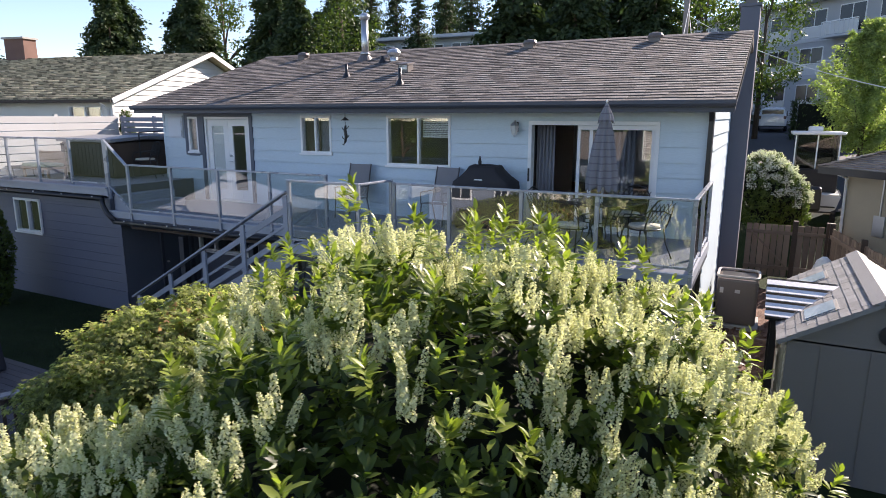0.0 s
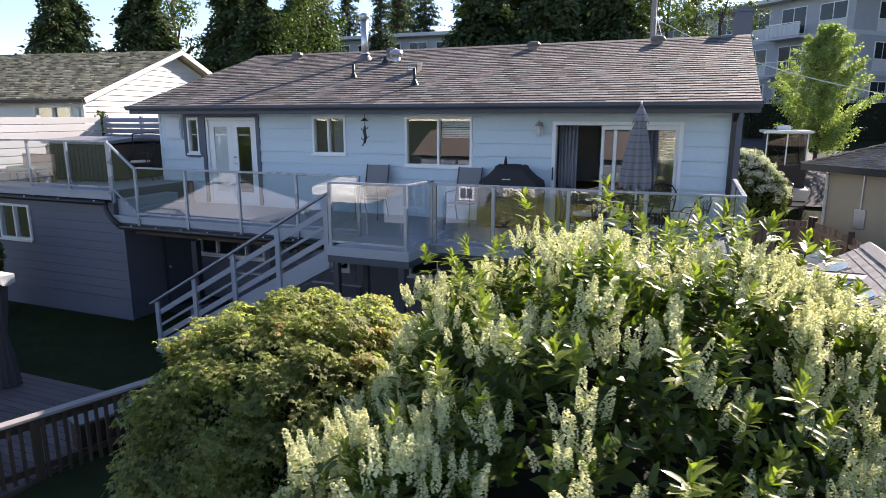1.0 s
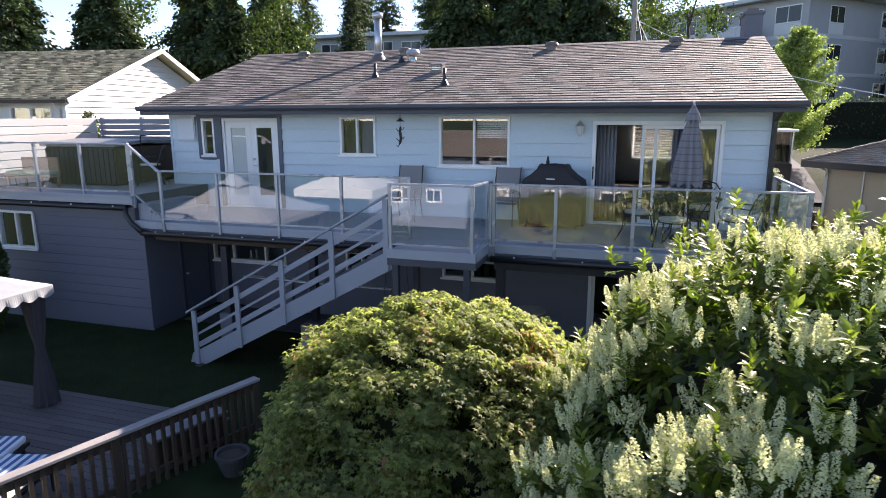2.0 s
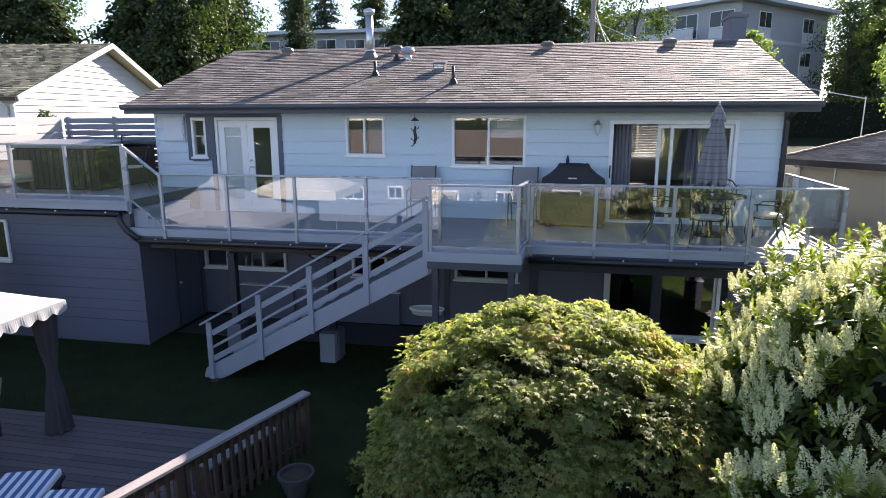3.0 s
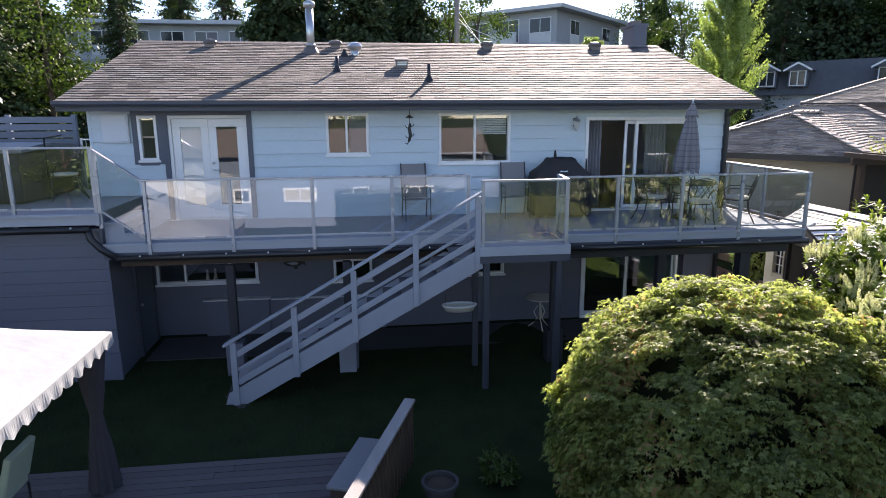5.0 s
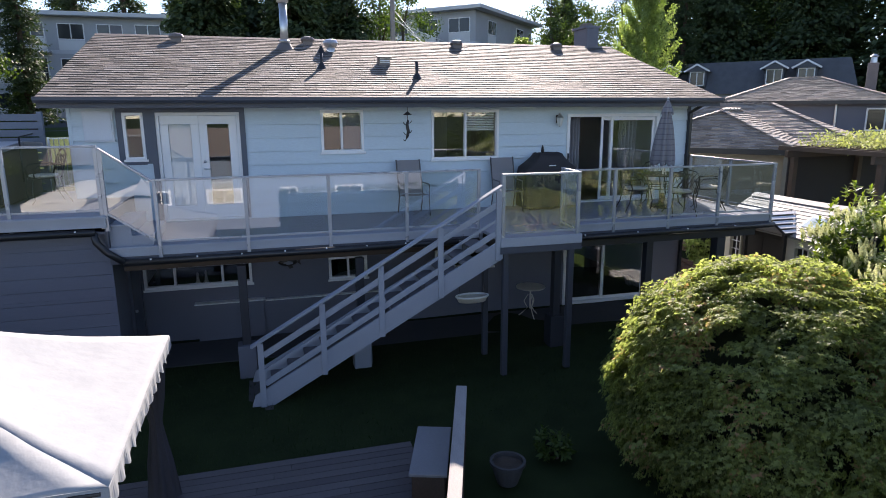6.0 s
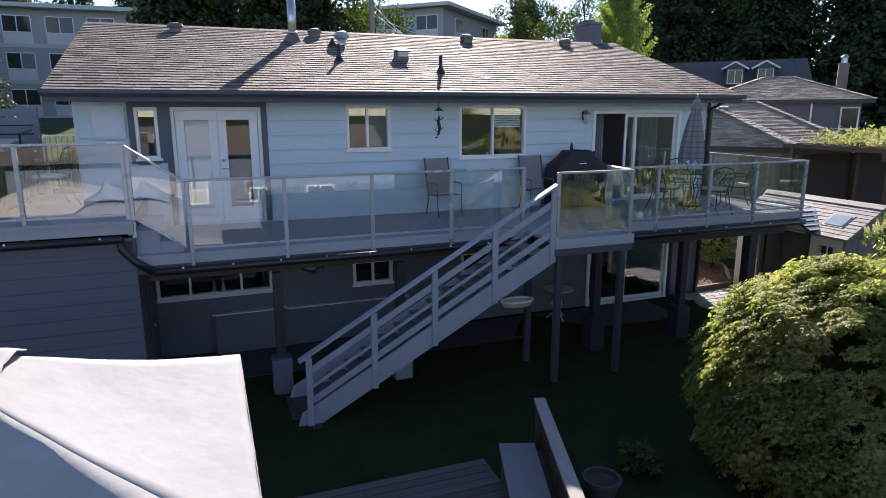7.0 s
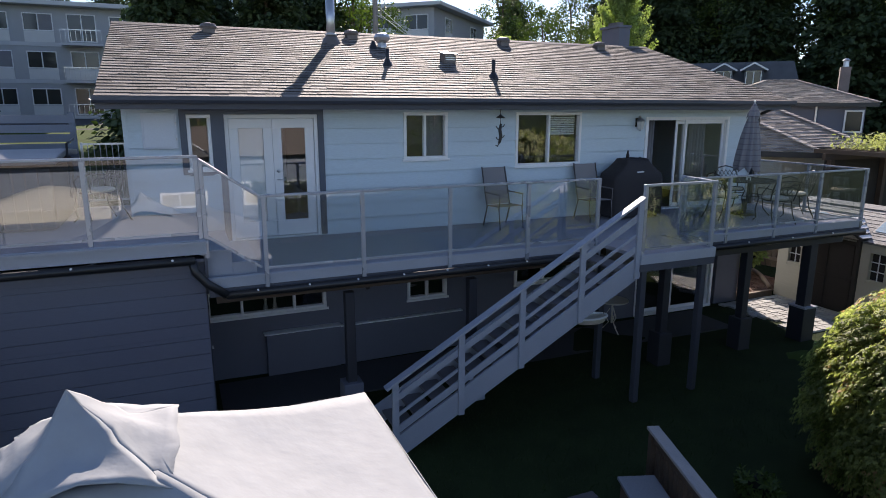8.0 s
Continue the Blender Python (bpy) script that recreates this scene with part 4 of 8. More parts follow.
# ---- stairs ----
def stairs():
    s = thing("outdoor_stairs", (3.4, -2.95, 0), "grey-painted wooden stairs with slatted side rails down to the lawn", "stairs")
    run, rise = 3.92 / 13, 2.42 / 14
    x_of = lambda z: 3.46 + (z / 2.42) * 3.94
    for y in (-3.45, -2.46):
        a, b = Vector((3.36, y, 0.10)), Vector((7.40, y, 2.36))
        g = Geo()
        k = 0.20
        g.poly([(3.28, y - 0.02, -0.02), (3.62, y - 0.02, -0.02), (7.42, y - 0.02, 2.08), (7.42, y - 0.02, 2.42), (3.34, y - 0.02, 0.17),
                (3.28, y + 0.02, -0.02), (3.62, y + 0.02, -0.02), (7.42, y + 0.02, 2.08), (7.42, y + 0.02, 2.42), (3.34, y + 0.02, 0.17)],
               [(0, 1, 2, 3, 4), (9, 8, 7, 6, 5), (0, 5, 6, 1), (1, 6, 7, 2), (2, 7, 8, 3), (3, 8, 9, 4), (4, 9, 5, 0)])
        part("stringer", g, STAIRPAINT, s, bevel=0.004)
        if y > -3:
            continue
        out = -0.04
        line = lambda x, h: (x, y + out, h + (x - 3.46) * 0.5705)
        for x in (3.46, 4.42, 5.36, 6.34, 7.33):
            zb = max(-0.02, (x - 3.46) * 0.5705 - 0.14)
            part("baluster_post", Geo().box(x - 0.045, x + 0.045, y + out - 0.022, y + out + 0.022, zb, 1.03 + (x - 3.46) * 0.5705), STAIRPAINT, s, bevel=0.005)
        part("handrail", Geo().beam(line(3.32, 1.067), line(7.38, 1.067), 0.13, 0.035), STAIRPAINT, s, bevel=0.006)
        off2 = out * 0.25
        for h, w in ((0.80, 0.095), (0.545, 0.045), (0.33, 0.095)):
            q = lambda x: (x, y + off2, h + (x - 3.46) * 0.5705)
            part("side_rail", Geo().beam(q(3.50), q(7.33), 0.03, w), STAIRPAINT, s, bevel=0.004)
    for i in range(13):
        z = (i + 1) * rise
        part("tread", Geo().box(x_of(z) - 0.16, x_of(z) + 0.16, -3.428, -2.482, z - 0.04, z), TREADPAINT, s, bevel=0.004)
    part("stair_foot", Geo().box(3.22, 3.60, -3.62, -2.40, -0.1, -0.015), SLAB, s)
    part("support_block", Geo().box(5.04, 5.34, -2.42, -2.12, -0.1, 0.55), STAIRPAINT, s, bevel=0.01)
    return s


stairs()

# ---- on the roof ----
def roof_z(y):
    return ZE + (y - YE) * math.tan(SLOPE)


def roof_vent(x, y, w=0.26, h=0.16):
    v = thing("roof_vent", (x, y, roof_z(y)), "low brown metal roof vent near the ridge", "vent", "roof vents")
    z = roof_z(y)
    part("base", Geo().box(x - w * 0.45, x + w * 0.45, y - w * 0.45, y + w * 0.45, z - 0.08, z + h * 0.5), VENTMETAL, v)
    part("hood", Geo().lathe([(w * 0.62, 0), (w * 0.66, h * 0.25), (w * 0.55, h * 0.6), (w * 0.2, h * 0.75)], (x, y, z + h * 0.45), 14), VENTMETAL, v, smooth=False)
    return v


for x, y in ((11.82, 3.85), (8.88, 3.83), (4.96, 3.80), (1.9, 3.8)):
    roof_vent(x, y)
fl = thing("flue_pipe", (4.38, 3.33, 5.95), "tall shiny steel flue pipe with a cap", "flue")
part("pipe", Geo().tube([(4.38, 3.33, 5.9), (4.38, 3.33, 7.02)], 0.095, 18), METALGREY, fl, smooth=True)
part("flashing", Geo().lathe([(0.24, 0), (0.22, 0.05), (0.13, 0.2)], (4.38, 3.33, 5.92), 18), VENTMETAL, fl)
part("storm_collar", Geo().lathe([(0.15, 0), (0.10, 0.05)], (4.38, 3.33, 6.14), 18), METALGREY, fl, smooth=True)
part("cap", Geo().lathe([(0.10, 0), (0.14, 0.02), (0.14, 0.12), (0.04, 0.17)], (4.38, 3.33, 7.03), 18), METALGREY, fl, smooth=True)
tv = thing("turbine_vent", (5.45, 3.06, 5.85), "pale round turbine roof vent", "vent")
part("neck", Geo().tube([(5.45, 3.06, 5.8), (5.45, 3.06, 6.02)], 0.10, 14), METALGREY, tv, smooth=True)
part("head", Geo().lathe([(0.10, 0), (0.16, 0.04), (0.18, 0.10), (0.15, 0.17), (0.06, 0.20)], (5.45, 3.06, 6.01), 16), METALGREY, tv)
vb = thing("box_vent", (6.51, 1.83, 5.5), "square brown louvred roof vent", "vent")
part("body", Geo().box(6.38, 6.64, 1.72, 1.98, 5.35, 5.72), VENTMETAL, vb, bevel=0.006)
part("hood", Geo().slab([(6.35, 1.66, 5.70), (6.67, 1.66, 5.70), (6.67, 2.0, 5.77), (6.35, 2.0, 5.77)], 0.03), VENTMETAL, vb)
for i in range(3):
    part("louvre", Geo().box(6.40, 6.62, 1.705, 1.717, 5.58 + i * 0.04, 5.60 + i * 0.04), METALGREY, vb)
for x, y, h in ((5.06, 1.50, 0.32), (7.02, 0.73, 0.36), (5.2, 2.9, 0.16)):
    vp = thing("vent_pipe", (x, y, roof_z(y)), "thin dark plumbing vent pipe with flashing", "pipe", "plumbing vents")
    z = roof_z(y)
    part("pipe", Geo().tube([(x, y, z - 0.06), (x, y, z + h)], 0.036, 12), BLACK, vp, smooth=True)
    part("flashing", Geo().lathe([(0.12, -0.03), (0.075, 0.06), (0.04, 0.12)], (x, y, z), 12), BLACK, vp)


# ---- things on the deck ----
def umbrella(x, y, z):
    u = thing("patio_umbrella", (x, y, z), "closed patio umbrella in grey plaid canvas", "umbrella")
    part("pole", Geo().tube([(x, y, z + 0.1), (x, y, 4.70)], 0.019, 12), WHITE, u, smooth=True)
    part("base", Geo().lathe([(0.25, 0), (0.25, 0.04), (0.20, 0.07), (0.05, 0.10), (0.045, 0.32)], (x, y, z + 0.001), 22), BLACK, u, smooth=False)
    n, g = 40, Geo()
    prof = [(3.36, 0.255), (3.45, 0.27), (3.7, 0.245), (4.0, 0.195), (4.25, 0.14), (4.42, 0.09), (4.47, 0.07)]
    pts = []
    for zz, r in prof:
        for k in range(n):
            t = 2 * math.pi * k / n
            rr = r * (0.78 + 0.22 * math.cos(8 * t + 0.6 * math.sin(3 * zz))) * (1 + 0.10 * math.cos(t - 2.2))
            hang = -0.05 * math.cos(8 * t) if zz < 3.4 else 0
            pts.append((x + rr * math.cos(t) - 0.012 * (4.4 - zz), y + rr * math.sin(t), zz + hang))
    g.poly(pts, [(i * n + k, i * n + (k + 1) % n, (i + 1) * n + (k + 1) % n, (i + 1) * n + k) for i in range(len(prof) - 1) for k in range(n)])
    part("canopy", g, UMBRELLA, u, "folded grey plaid canopy", smooth=True)
    g, pts = Geo(), []
    prof = [(4.42, 0.135), (4.50, 0.115), (4.60, 0.07), (4.68, 0.03), (4.72, 0.01)]
    for zz, r in prof:
        for k in range(n):
            t = 2 * math.pi * k / n
            rr = r * (0.85 + 0.15 * math.cos(8 * t))
            pts.append((x + rr * math.cos(t), y + rr * math.sin(t), zz - (0.04 * math.cos(8 * t) if zz < 4.45 else 0)))
    g.poly(pts, [(i * n + k, i * n + (k + 1) % n, (i + 1) * n + (k + 1) % n, (i + 1) * n + k) for i in range(len(prof) - 1) for k in range(n)])
    part("top_flap", g, UMBRELLA, u, smooth=True)
    part("finial", Geo().lathe([(0.01, 0), (0.022, 0.02), (0.012, 0.05)], (x, y, 4.71), 10), WHITE, u, smooth=True)
    part("crank", Geo().tube([(x, y - 0.02, 3.20), (x, y - 0.09, 3.20), (x, y - 0.09, 3.14)], 0.009, 8), WHITE, u)
    return u


umbrella(11.98, -1.24, 2.42)


def covered_bbq(x, y, z):
    b = thing("barbecue", (x, y, z), "barbecue under a fitted black cloth cover", "barbecue")
    g = Geo()
    w, d = 0.62, 0.34
    prof = [(0.05, 1.0, 1.0), (0.4, 1.0, 0.97), (0.78, 0.99, 0.95), (0.88, 0.96, 0.92), (0.98, 0.72, 0.85), (1.10, 0.52, 0.70), (1.17, 0.47, 0.55), (1.19, 0.40, 0.30)]
    n, pts = 28, []
    for i, (h, sx, sy) in enumerate(prof):
        for k in range(n):
            t = 2 * math.pi * k / n
            cx, cy = math.cos(t), math.sin(t)
            e = 0.35
            px, py = math.copysign(abs(cx) ** e, cx), math.copysign(abs(cy) ** e, cy)
            fold = 1 + (0.03 * math.sin(9 * t + h * 4) if h < 0.7 else 0.015 * math.sin(7 * t))
            pts.append((x + px * w * sx * fold, y + py * d * sy * fold, z + h + 0.012 * math.sin(5 * t)))
    g.poly(pts, [(i * n + k, i * n + (k + 1) % n, (i + 1) * n + (k + 1) % n, (i + 1) * n + k) for i in range(len(prof) - 1) for k in range(n)] + [tuple((len(prof) - 1) * n + k for k in range(n))])
    part("cover", g, BLACKCLOTH, b, "black cloth cover, draped", smooth=True)
    part("label_patch", Geo().box(x - 0.10, x + 0.06, y - d * 0.88 - 0.012, y - d * 0.88, z + 0.925, z + 0.945), WHITE, b, "small pale maker's tag")
    part("lid_knob", Geo().lathe([(0.03, 0), (0.035, 0.05), (0.02, 0.12), (0.01, 0.16)], (x - 0.12, y, z + 1.19), 10), BLACKCLOTH, b, smooth=True)
    for sx in (-0.48, 0.48):
        for sy in (-0.25, 0.25):
            part("leg", Geo().tube([(x + sx, y + sy, z), (x + sx, y + sy, z + 0.1)], 0.025, 8), BLACK, b)
    return b


covered_bbq(9.60, -0.48, 2.42)


def sling_chair():
    c = thing("deck_chair", (0, 0, 0), "high-backed grey sling deck chair by the wall", "chair", "deck chairs by the wall")
    for s in (-0.25, 0.25):
        part("side_frame", Geo().tube([(s, -0.30, 0), (s, -0.24, 0.42), (s, 0.18, 0.40), (s, 0.39, 1.095)], 0.014, 8), CHAIRFRAME, c, smooth=True)
        part("back_leg", Geo().tube([(s, 0.30, 0.0), (s, 0.16, 0.40)], 0.014, 8), CHAIRFRAME, c, smooth=True)
        part("armrest", Geo().tube([(s, -0.26, 0.42), (s, -0.26, 0.64), (s, 0.26, 0.64)], 0.013, 8), CHAIRFRAME, c, smooth=True)
    part("seat", Geo().slab([(-0.235, -0.25, 0.43), (0.235, -0.25, 0.43), (0.235, 0.17, 0.405), (-0.235, 0.17, 0.405)], 0.012), CHAIRSLING, c)
    part("backrest", Geo().slab([(-0.235, 0.19, 0.42), (0.235, 0.19, 0.42), (0.235, 0.385, 1.085), (-0.235, 0.385, 1.085)], 0.012), CHAIRSLING, c, "grey woven sling back")
    return c


ch = sling_chair()
ch.matrix_basis = pose(6.60, -0.58, 2.42, 0, 0, 4)
copy_thing(ch, pose(8.64, -0.56, 2.42, 0, 0, -3))


def iron_chair():
    """A scrolled garden chair with a rounded lattice back."""
    c = thing("iron_chair", (0, 0, 0), "wrought iron garden chair with lattice back and cream seat pad", "chair", "chairs at the deck table")
    for sx, sy in ((-0.2, -0.22), (0.2, -0.22)):
        part("front_leg", Geo().tube([(sx, sy, 0.44), (sx * 1.12, sy - 0.04, 0.22), (sx * 1.05, sy - 0.01, 0.06), (sx * 1.15, sy - 0.07, 0.0)], 0.012, 7), WROUGHT, c, smooth=True)
    for sx in (-0.2, 0.2):
        part("back_leg", Geo().tube([(sx, 0.20, 0.44), (sx * 1.1, 0.24, 0.2), (sx * 1.2, 0.34, 0.0)], 0.012, 7), WROUGHT, c, smooth=True)
    part("seat_ring", Geo().tube([(0.24 * math.cos(t) * 1.0, 0.24 * math.sin(t), 0.44) for t in np.linspace(0, 2 * math.pi, 21)], 0.012, 6, cap=False), WROUGHT, c, smooth=True)
    part("seat_pad", Geo().lathe([(0.21, 0), (0.235, 0.02), (0.225, 0.045), (0.12, 0.055)], (0, 0, 0.452), 20), CUSHION, c, "cream seat pad", smooth=True)
    arch = [(-0.24, 0.20, 0.44), (-0.26, 0.26, 0.62), (-0.25, 0.31, 0.78), (-0.16, 0.34, 0.89), (0, 0.35, 0.93), (0.16, 0.34, 0.89), (0.25, 0.31, 0.78), (0.26, 0.26, 0.62), (0.24, 0.20, 0.44)]
    part("back_hoop", Geo().tube(arch, 0.013, 7), WROUGHT, c, smooth=True)
    for i in range(-2, 3):
        a, b = (i * 0.09 - 0.09, 0.235, 0.56), (i * 0.09 + 0.09, 0.33, 0.84)
        part("lattice_bar", Geo().tube([a, b], 0.006, 5), WROUGHT, c)
        part("lattice_bar", Geo().tube([(-a[0], a[1], a[2]), (-b[0], b[1], b[2])], 0.006, 5), WROUGHT, c)
    for s in (-1, 1):
        part("arm", Geo().tube([(s * 0.25, 0.27, 0.66), (s * 0.29, 0.1, 0.68), (s * 0.28, -0.14, 0.66), (s * 0.25, -0.22, 0.58), (s * 0.22, -0.2, 0.45)], 0.011, 7), WROUGHT, c, smooth=True)
    return c


ic = iron_chair()
ic.matrix_basis = pose(12.75, -1.75, 2.42, 0, 0, -120)
copy_thing(ic, pose(12.25, -0.62, 2.42, 0, 0, -20))
copy_thing(ic, pose(11.2, -1.45, 2.42, 0, 0, 85))
copy_thing(ic, pose(11.75, -2.15, 2.42, 0, 0, 165))


def iron_table(x, y, z):
    t = thing("garden_table", (x, y, z), "round wrought iron garden table with a mesh top round the umbrella", "table")
    part("rim", Geo().tube([(x + 0.55 * math.cos(a), y + 0.55 * math.sin(a), z + 0.72) for a in np.linspace(0, 2 * math.pi, 37)], 0.014, 7, cap=False), WROUGHT, t, smooth=True)
    g = Geo()
    for i in range(-8, 9):
        o = i * 0.062
        h = math.sqrt(max(0.0, 0.545 ** 2 - o * o))
        g.beam((x - h, y + o, z + 0.722), (x + h, y + o, z + 0.722), 0.012, 0.005)
        g.beam((x + o, y - h, z + 0.718), (x + o, y + h, z + 0.718), 0.012, 0.005)
    part("mesh_top", g, WROUGHT, t, "open iron mesh", kind="stuff")
    for k in range(4):
        a = math.pi / 4 + k * math.pi / 2
        c, s = math.cos(a), math.sin(a)
        part("leg", Geo().tube([(x + c * 0.46, y + s * 0.46, z + 0.71), (x + c * 0.30, y + s * 0.30, z + 0.45), (x + c * 0.34, y + s * 0.34, z + 0.15), (x + c * 0.48, y + s * 0.48, z)], 0.013, 7), WROUGHT, t, smooth=True)
    part("ring", Geo().tube([(x + 0.30 * math.cos(a), y + 0.30 * math.sin(a), z + 0.42) for a in np.linspace(0, 2 * math.pi, 25)], 0.009, 6, cap=False), WROUGHT, t)
    return t


iron_table(11.98, -1.26, 2.42)

# a white urn on the table's side of the deck, wall lantern, wall ornament, star
ln = thing("wall_lantern", (10.03, -0.03, 4.13), "old-fashioned glass and metal wall lantern", "lamp")
part("back_plate", Geo().box(9.99, 10.07, -0.045, -0.028, 4.22, 4.40), WROUGHT, ln, bevel=0.005)
part("arm", Geo().tube([(10.03, -0.045, 4.36), (10.03, -0.11, 4.44), (10.03, -0.15, 4.40)], 0.009, 7), METALGREY, ln, smooth=True)
part("glass", Geo().lathe([(0.045, 0), (0.08, 0.16)], (10.03, -0.15, 4.17), 6), LAMPGLASS, ln, "frosted six-sided glass")
part("roof_cap", Geo().lathe([(0.095, 0), (0.06, 0.045), (0.025, 0.075), (0.012, 0.11)], (10.03, -0.15, 4.332), 6), METALGREY, ln)
part("bottom_finial", Geo().lathe([(0.006, 0), (0.02, 0.02), (0.036, 0.038)], (10.03, -0.15, 4.13), 8), METALGREY, ln, smooth=True)
for k in range(6):
    a = k * math.pi / 3
    part("cage_bar", Geo().tube([(10.03 + 0.047 * math.cos(a), -0.15 + 0.047 * math.sin(a), 4.168), (10.03 + 0.083 * math.cos(a), -0.15 + 0.083 * math.sin(a), 4.332)], 0.005, 5), METALGREY, ln)

CX, CY = 6.49, -0.60
wc = thing("wind_chime", (CX, CY, 3.86), "dark metal wind chime of scrolls hanging from the eave", "ornament")
part("hook", Geo().tube([(CX, CY, 4.66), (CX, CY, 4.48)], 0.006, 6), WROUGHT, wc)
part("shade", Geo().lathe([(0.095, 0), (0.055, 0.03), (0.012, 0.065)], (CX, CY, 4.42), 12), WROUGHT, wc)
part("chain", Geo().tube([(CX, CY, 4.43), (CX, CY, 4.30)], 0.005, 5), WROUGHT, wc)
part("body", Geo().tube([(CX + 0.01, CY, 4.32), (CX - 0.01, CY, 4.22), (CX + 0.015, CY, 4.10), (CX - 0.01, CY, 3.99), (CX - 0.05, CY, 3.92), (CX - 0.09, CY, 3.94)], [0.02, 0.032, 0.034, 0.026, 0.014, 0.007], 8), WROUGHT, wc, smooth=True)
for z, k in ((4.25, 1), (4.22, -1), (4.06, 1), (4.03, -1)):
    part("scroll", Geo().tube([(CX, CY, z), (CX + 0.06 * k, CY, z + 0.02), (CX + 0.085 * k, CY, z + 0.06)], 0.009, 6), WROUGHT, wc, smooth=True)
g = Geo()
pts = [((0.17 if i % 2 == 0 else 0.07) * math.sin(i * math.pi / 5), (0.17 if i % 2 == 0 else 0.07) * math.cos(i * math.pi / 5)) for i in range(10)]
g.poly([(4.08, -0.05, 1.60), (4.08, -0.004, 1.60)] + [(4.08 + a, -0.012, 1.60 + b) for a, b in pts], [(0, 2 + (i + 1) % 10, 2 + i) for i in range(10)] + [(1, 2 + i, 2 + (i + 1) % 10) for i in range(10)])
solid("wall_star", g, WROUGHT, "dark rusty metal barn star on the lower wall", "ornament")

# ---- things on the roof terrace ----
ht = thing("hot_tub", (-1.6, 0.1, 2.94), "dark panelled hot tub under a grey folding cover", "hot tub")
part("shell", Geo().box(-2.62, -0.52, -0.92, 1.12, 2.94, 3.84), DARKWOOD, ht, bevel=0.05)
for i in range(14):
    part("cabinet_slat", Geo().box(-2.60 + i * 0.148, -2.47 + i * 0.148, -0.942, -0.922, 2.99, 3.80), BLACKCLOTH, ht)
part("cover", Geo().slab([(-2.70, -1.0, 3.93), (-0.44, -1.0, 3.93), (-0.44, 0.1, 4.0), (-2.70, 0.1, 4.0)], 0.09), SPACOVER, ht, "grey vinyl spa cover", bevel=0.02)
part("cover", Geo().slab([(-2.70, 0.11, 4.0), (-0.44, 0.11, 4.0), (-0.44, 1.2, 3.93), (-2.70, 1.2, 3.93)], 0.09), SPACOVER, ht, bevel=0.02)
part("cover_lifter", Geo().tube([(-0.42, -0.2, 3.3), (-0.40, -0.2, 4.08), (-0.40, 0.5, 4.12)], 0.018, 8), BLACK, ht, smooth=True)
bn = thing("garden_bench", (-2.3, -1.75, 2.94), "low bench with sage green cushions", "bench")
part("seat_frame", Geo().box(-2.75, -1.65, -1.95, -1.45, 3.18, 3.24), FENCEWOOD, bn, bevel=0.006)
part("cushion", Geo().box(-2.72, -1.68, -1.94, -1.46, 3.242, 3.33), GREENCUSHION, bn, bevel=0.03)
part("backrest", Geo().box(-2.75, -1.65, -1.47, -1.42, 3.24, 3.62), FENCEWOOD, bn, bevel=0.006)
for x in (-2.72, -1.72):
    for y in (-1.92, -1.48):
        part("leg", Geo().box(x, x + 0.05, y, y + 0.05, 2.94, 3.18), FENCEWOOD, bn)
c2 = copy_thing(ic, pose(-0.05, -0.35, 2.94, 0, 0, -60))
tagged(c2, "wrought iron garden chair beside the hot tub", group="terrace seats")
lo = thing("lounge_chair", (-3.0, -1.75, 2.94), "low lounge chair with a curved dark metal frame", "chair")
for y in (-2.05, -1.55):
    part("side_frame", Geo().tube([(-3.9, y, 3.55), (-3.5, y, 3.25), (-3.3, y, 3.22), (-2.95, y, 3.24), (-2.9, y, 2.95)], 0.014, 8), WROUGHT, lo, smooth=True)
part("sling", Geo().slab([(-3.5, -2.04, 3.25), (-2.95, -2.04, 3.24), (-2.95, -1.56, 3.24), (-3.5, -1.56, 3.25)], 0.012), CHAIRSLING, lo)
part("back_sling", Geo().slab([(-3.9, -2.04, 3.55), (-3.5, -2.04, 3.25), (-3.5, -1.56, 3.25), (-3.9, -1.56, 3.55)], 0.012), CHAIRSLING, lo)

wf = thing("board_fence", (-3.2, -0.5, 2.9), "tall privacy fence of wide white horizontal boards", "fence")
for i in range(8):
    part("board", Geo().box(-3.262, -3.235, -4.4, 1.30, 2.95 + i * 0.196, 3.126 + i * 0.196), WHITEBOARD, wf, bevel=0.004)
for y in (-4.3, -2.42, -0.55, 1.24):
    part("post", Geo().box(-3.36, -3.265, y - 0.045, y + 0.045, 2.2, 4.55), WHITEBOARD, wf)
sf = thing("slat_fence", (-1.8, 1.4, 2.9), "blue-grey slatted screen fence", "fence")
for i in range(10):
    part("slat", Geo().box(-3.22, -0.45, 1.36, 1.385, 2.97 + i * 0.153, 3.097 + i * 0.153), GREYSLAT, sf)
for x in (-3.15, -1.8, -0.5):
    part("post", Geo().box(x - 0.045, x + 0.045, 1.388, 1.47, 2.9, 4.52), GREYSLAT, sf)
mg = thing("metal_gate", (-0.05, 1.4, 2.94), "black metal bar gate between fence and house", "gate")
part("gate_frame", Geo().box(-0.42, 0.33, 1.385, 1.415, 3.02, 3.05).box(-0.42, 0.33, 1.385, 1.415, 3.98, 4.01).box(-0.42, -0.38, 1.38, 1.42, 2.94, 4.02).box(0.30, 0.34, 1.38, 1.42, 2.94, 4.02), METALGREY, mg)
for i in range(7):
    part("bar", Geo().tube([(-0.31 + i * 0.092, 1.40, 3.05), (-0.31 + i * 0.092, 1.40, 3.98)], 0.008, 6), METALGREY, mg)


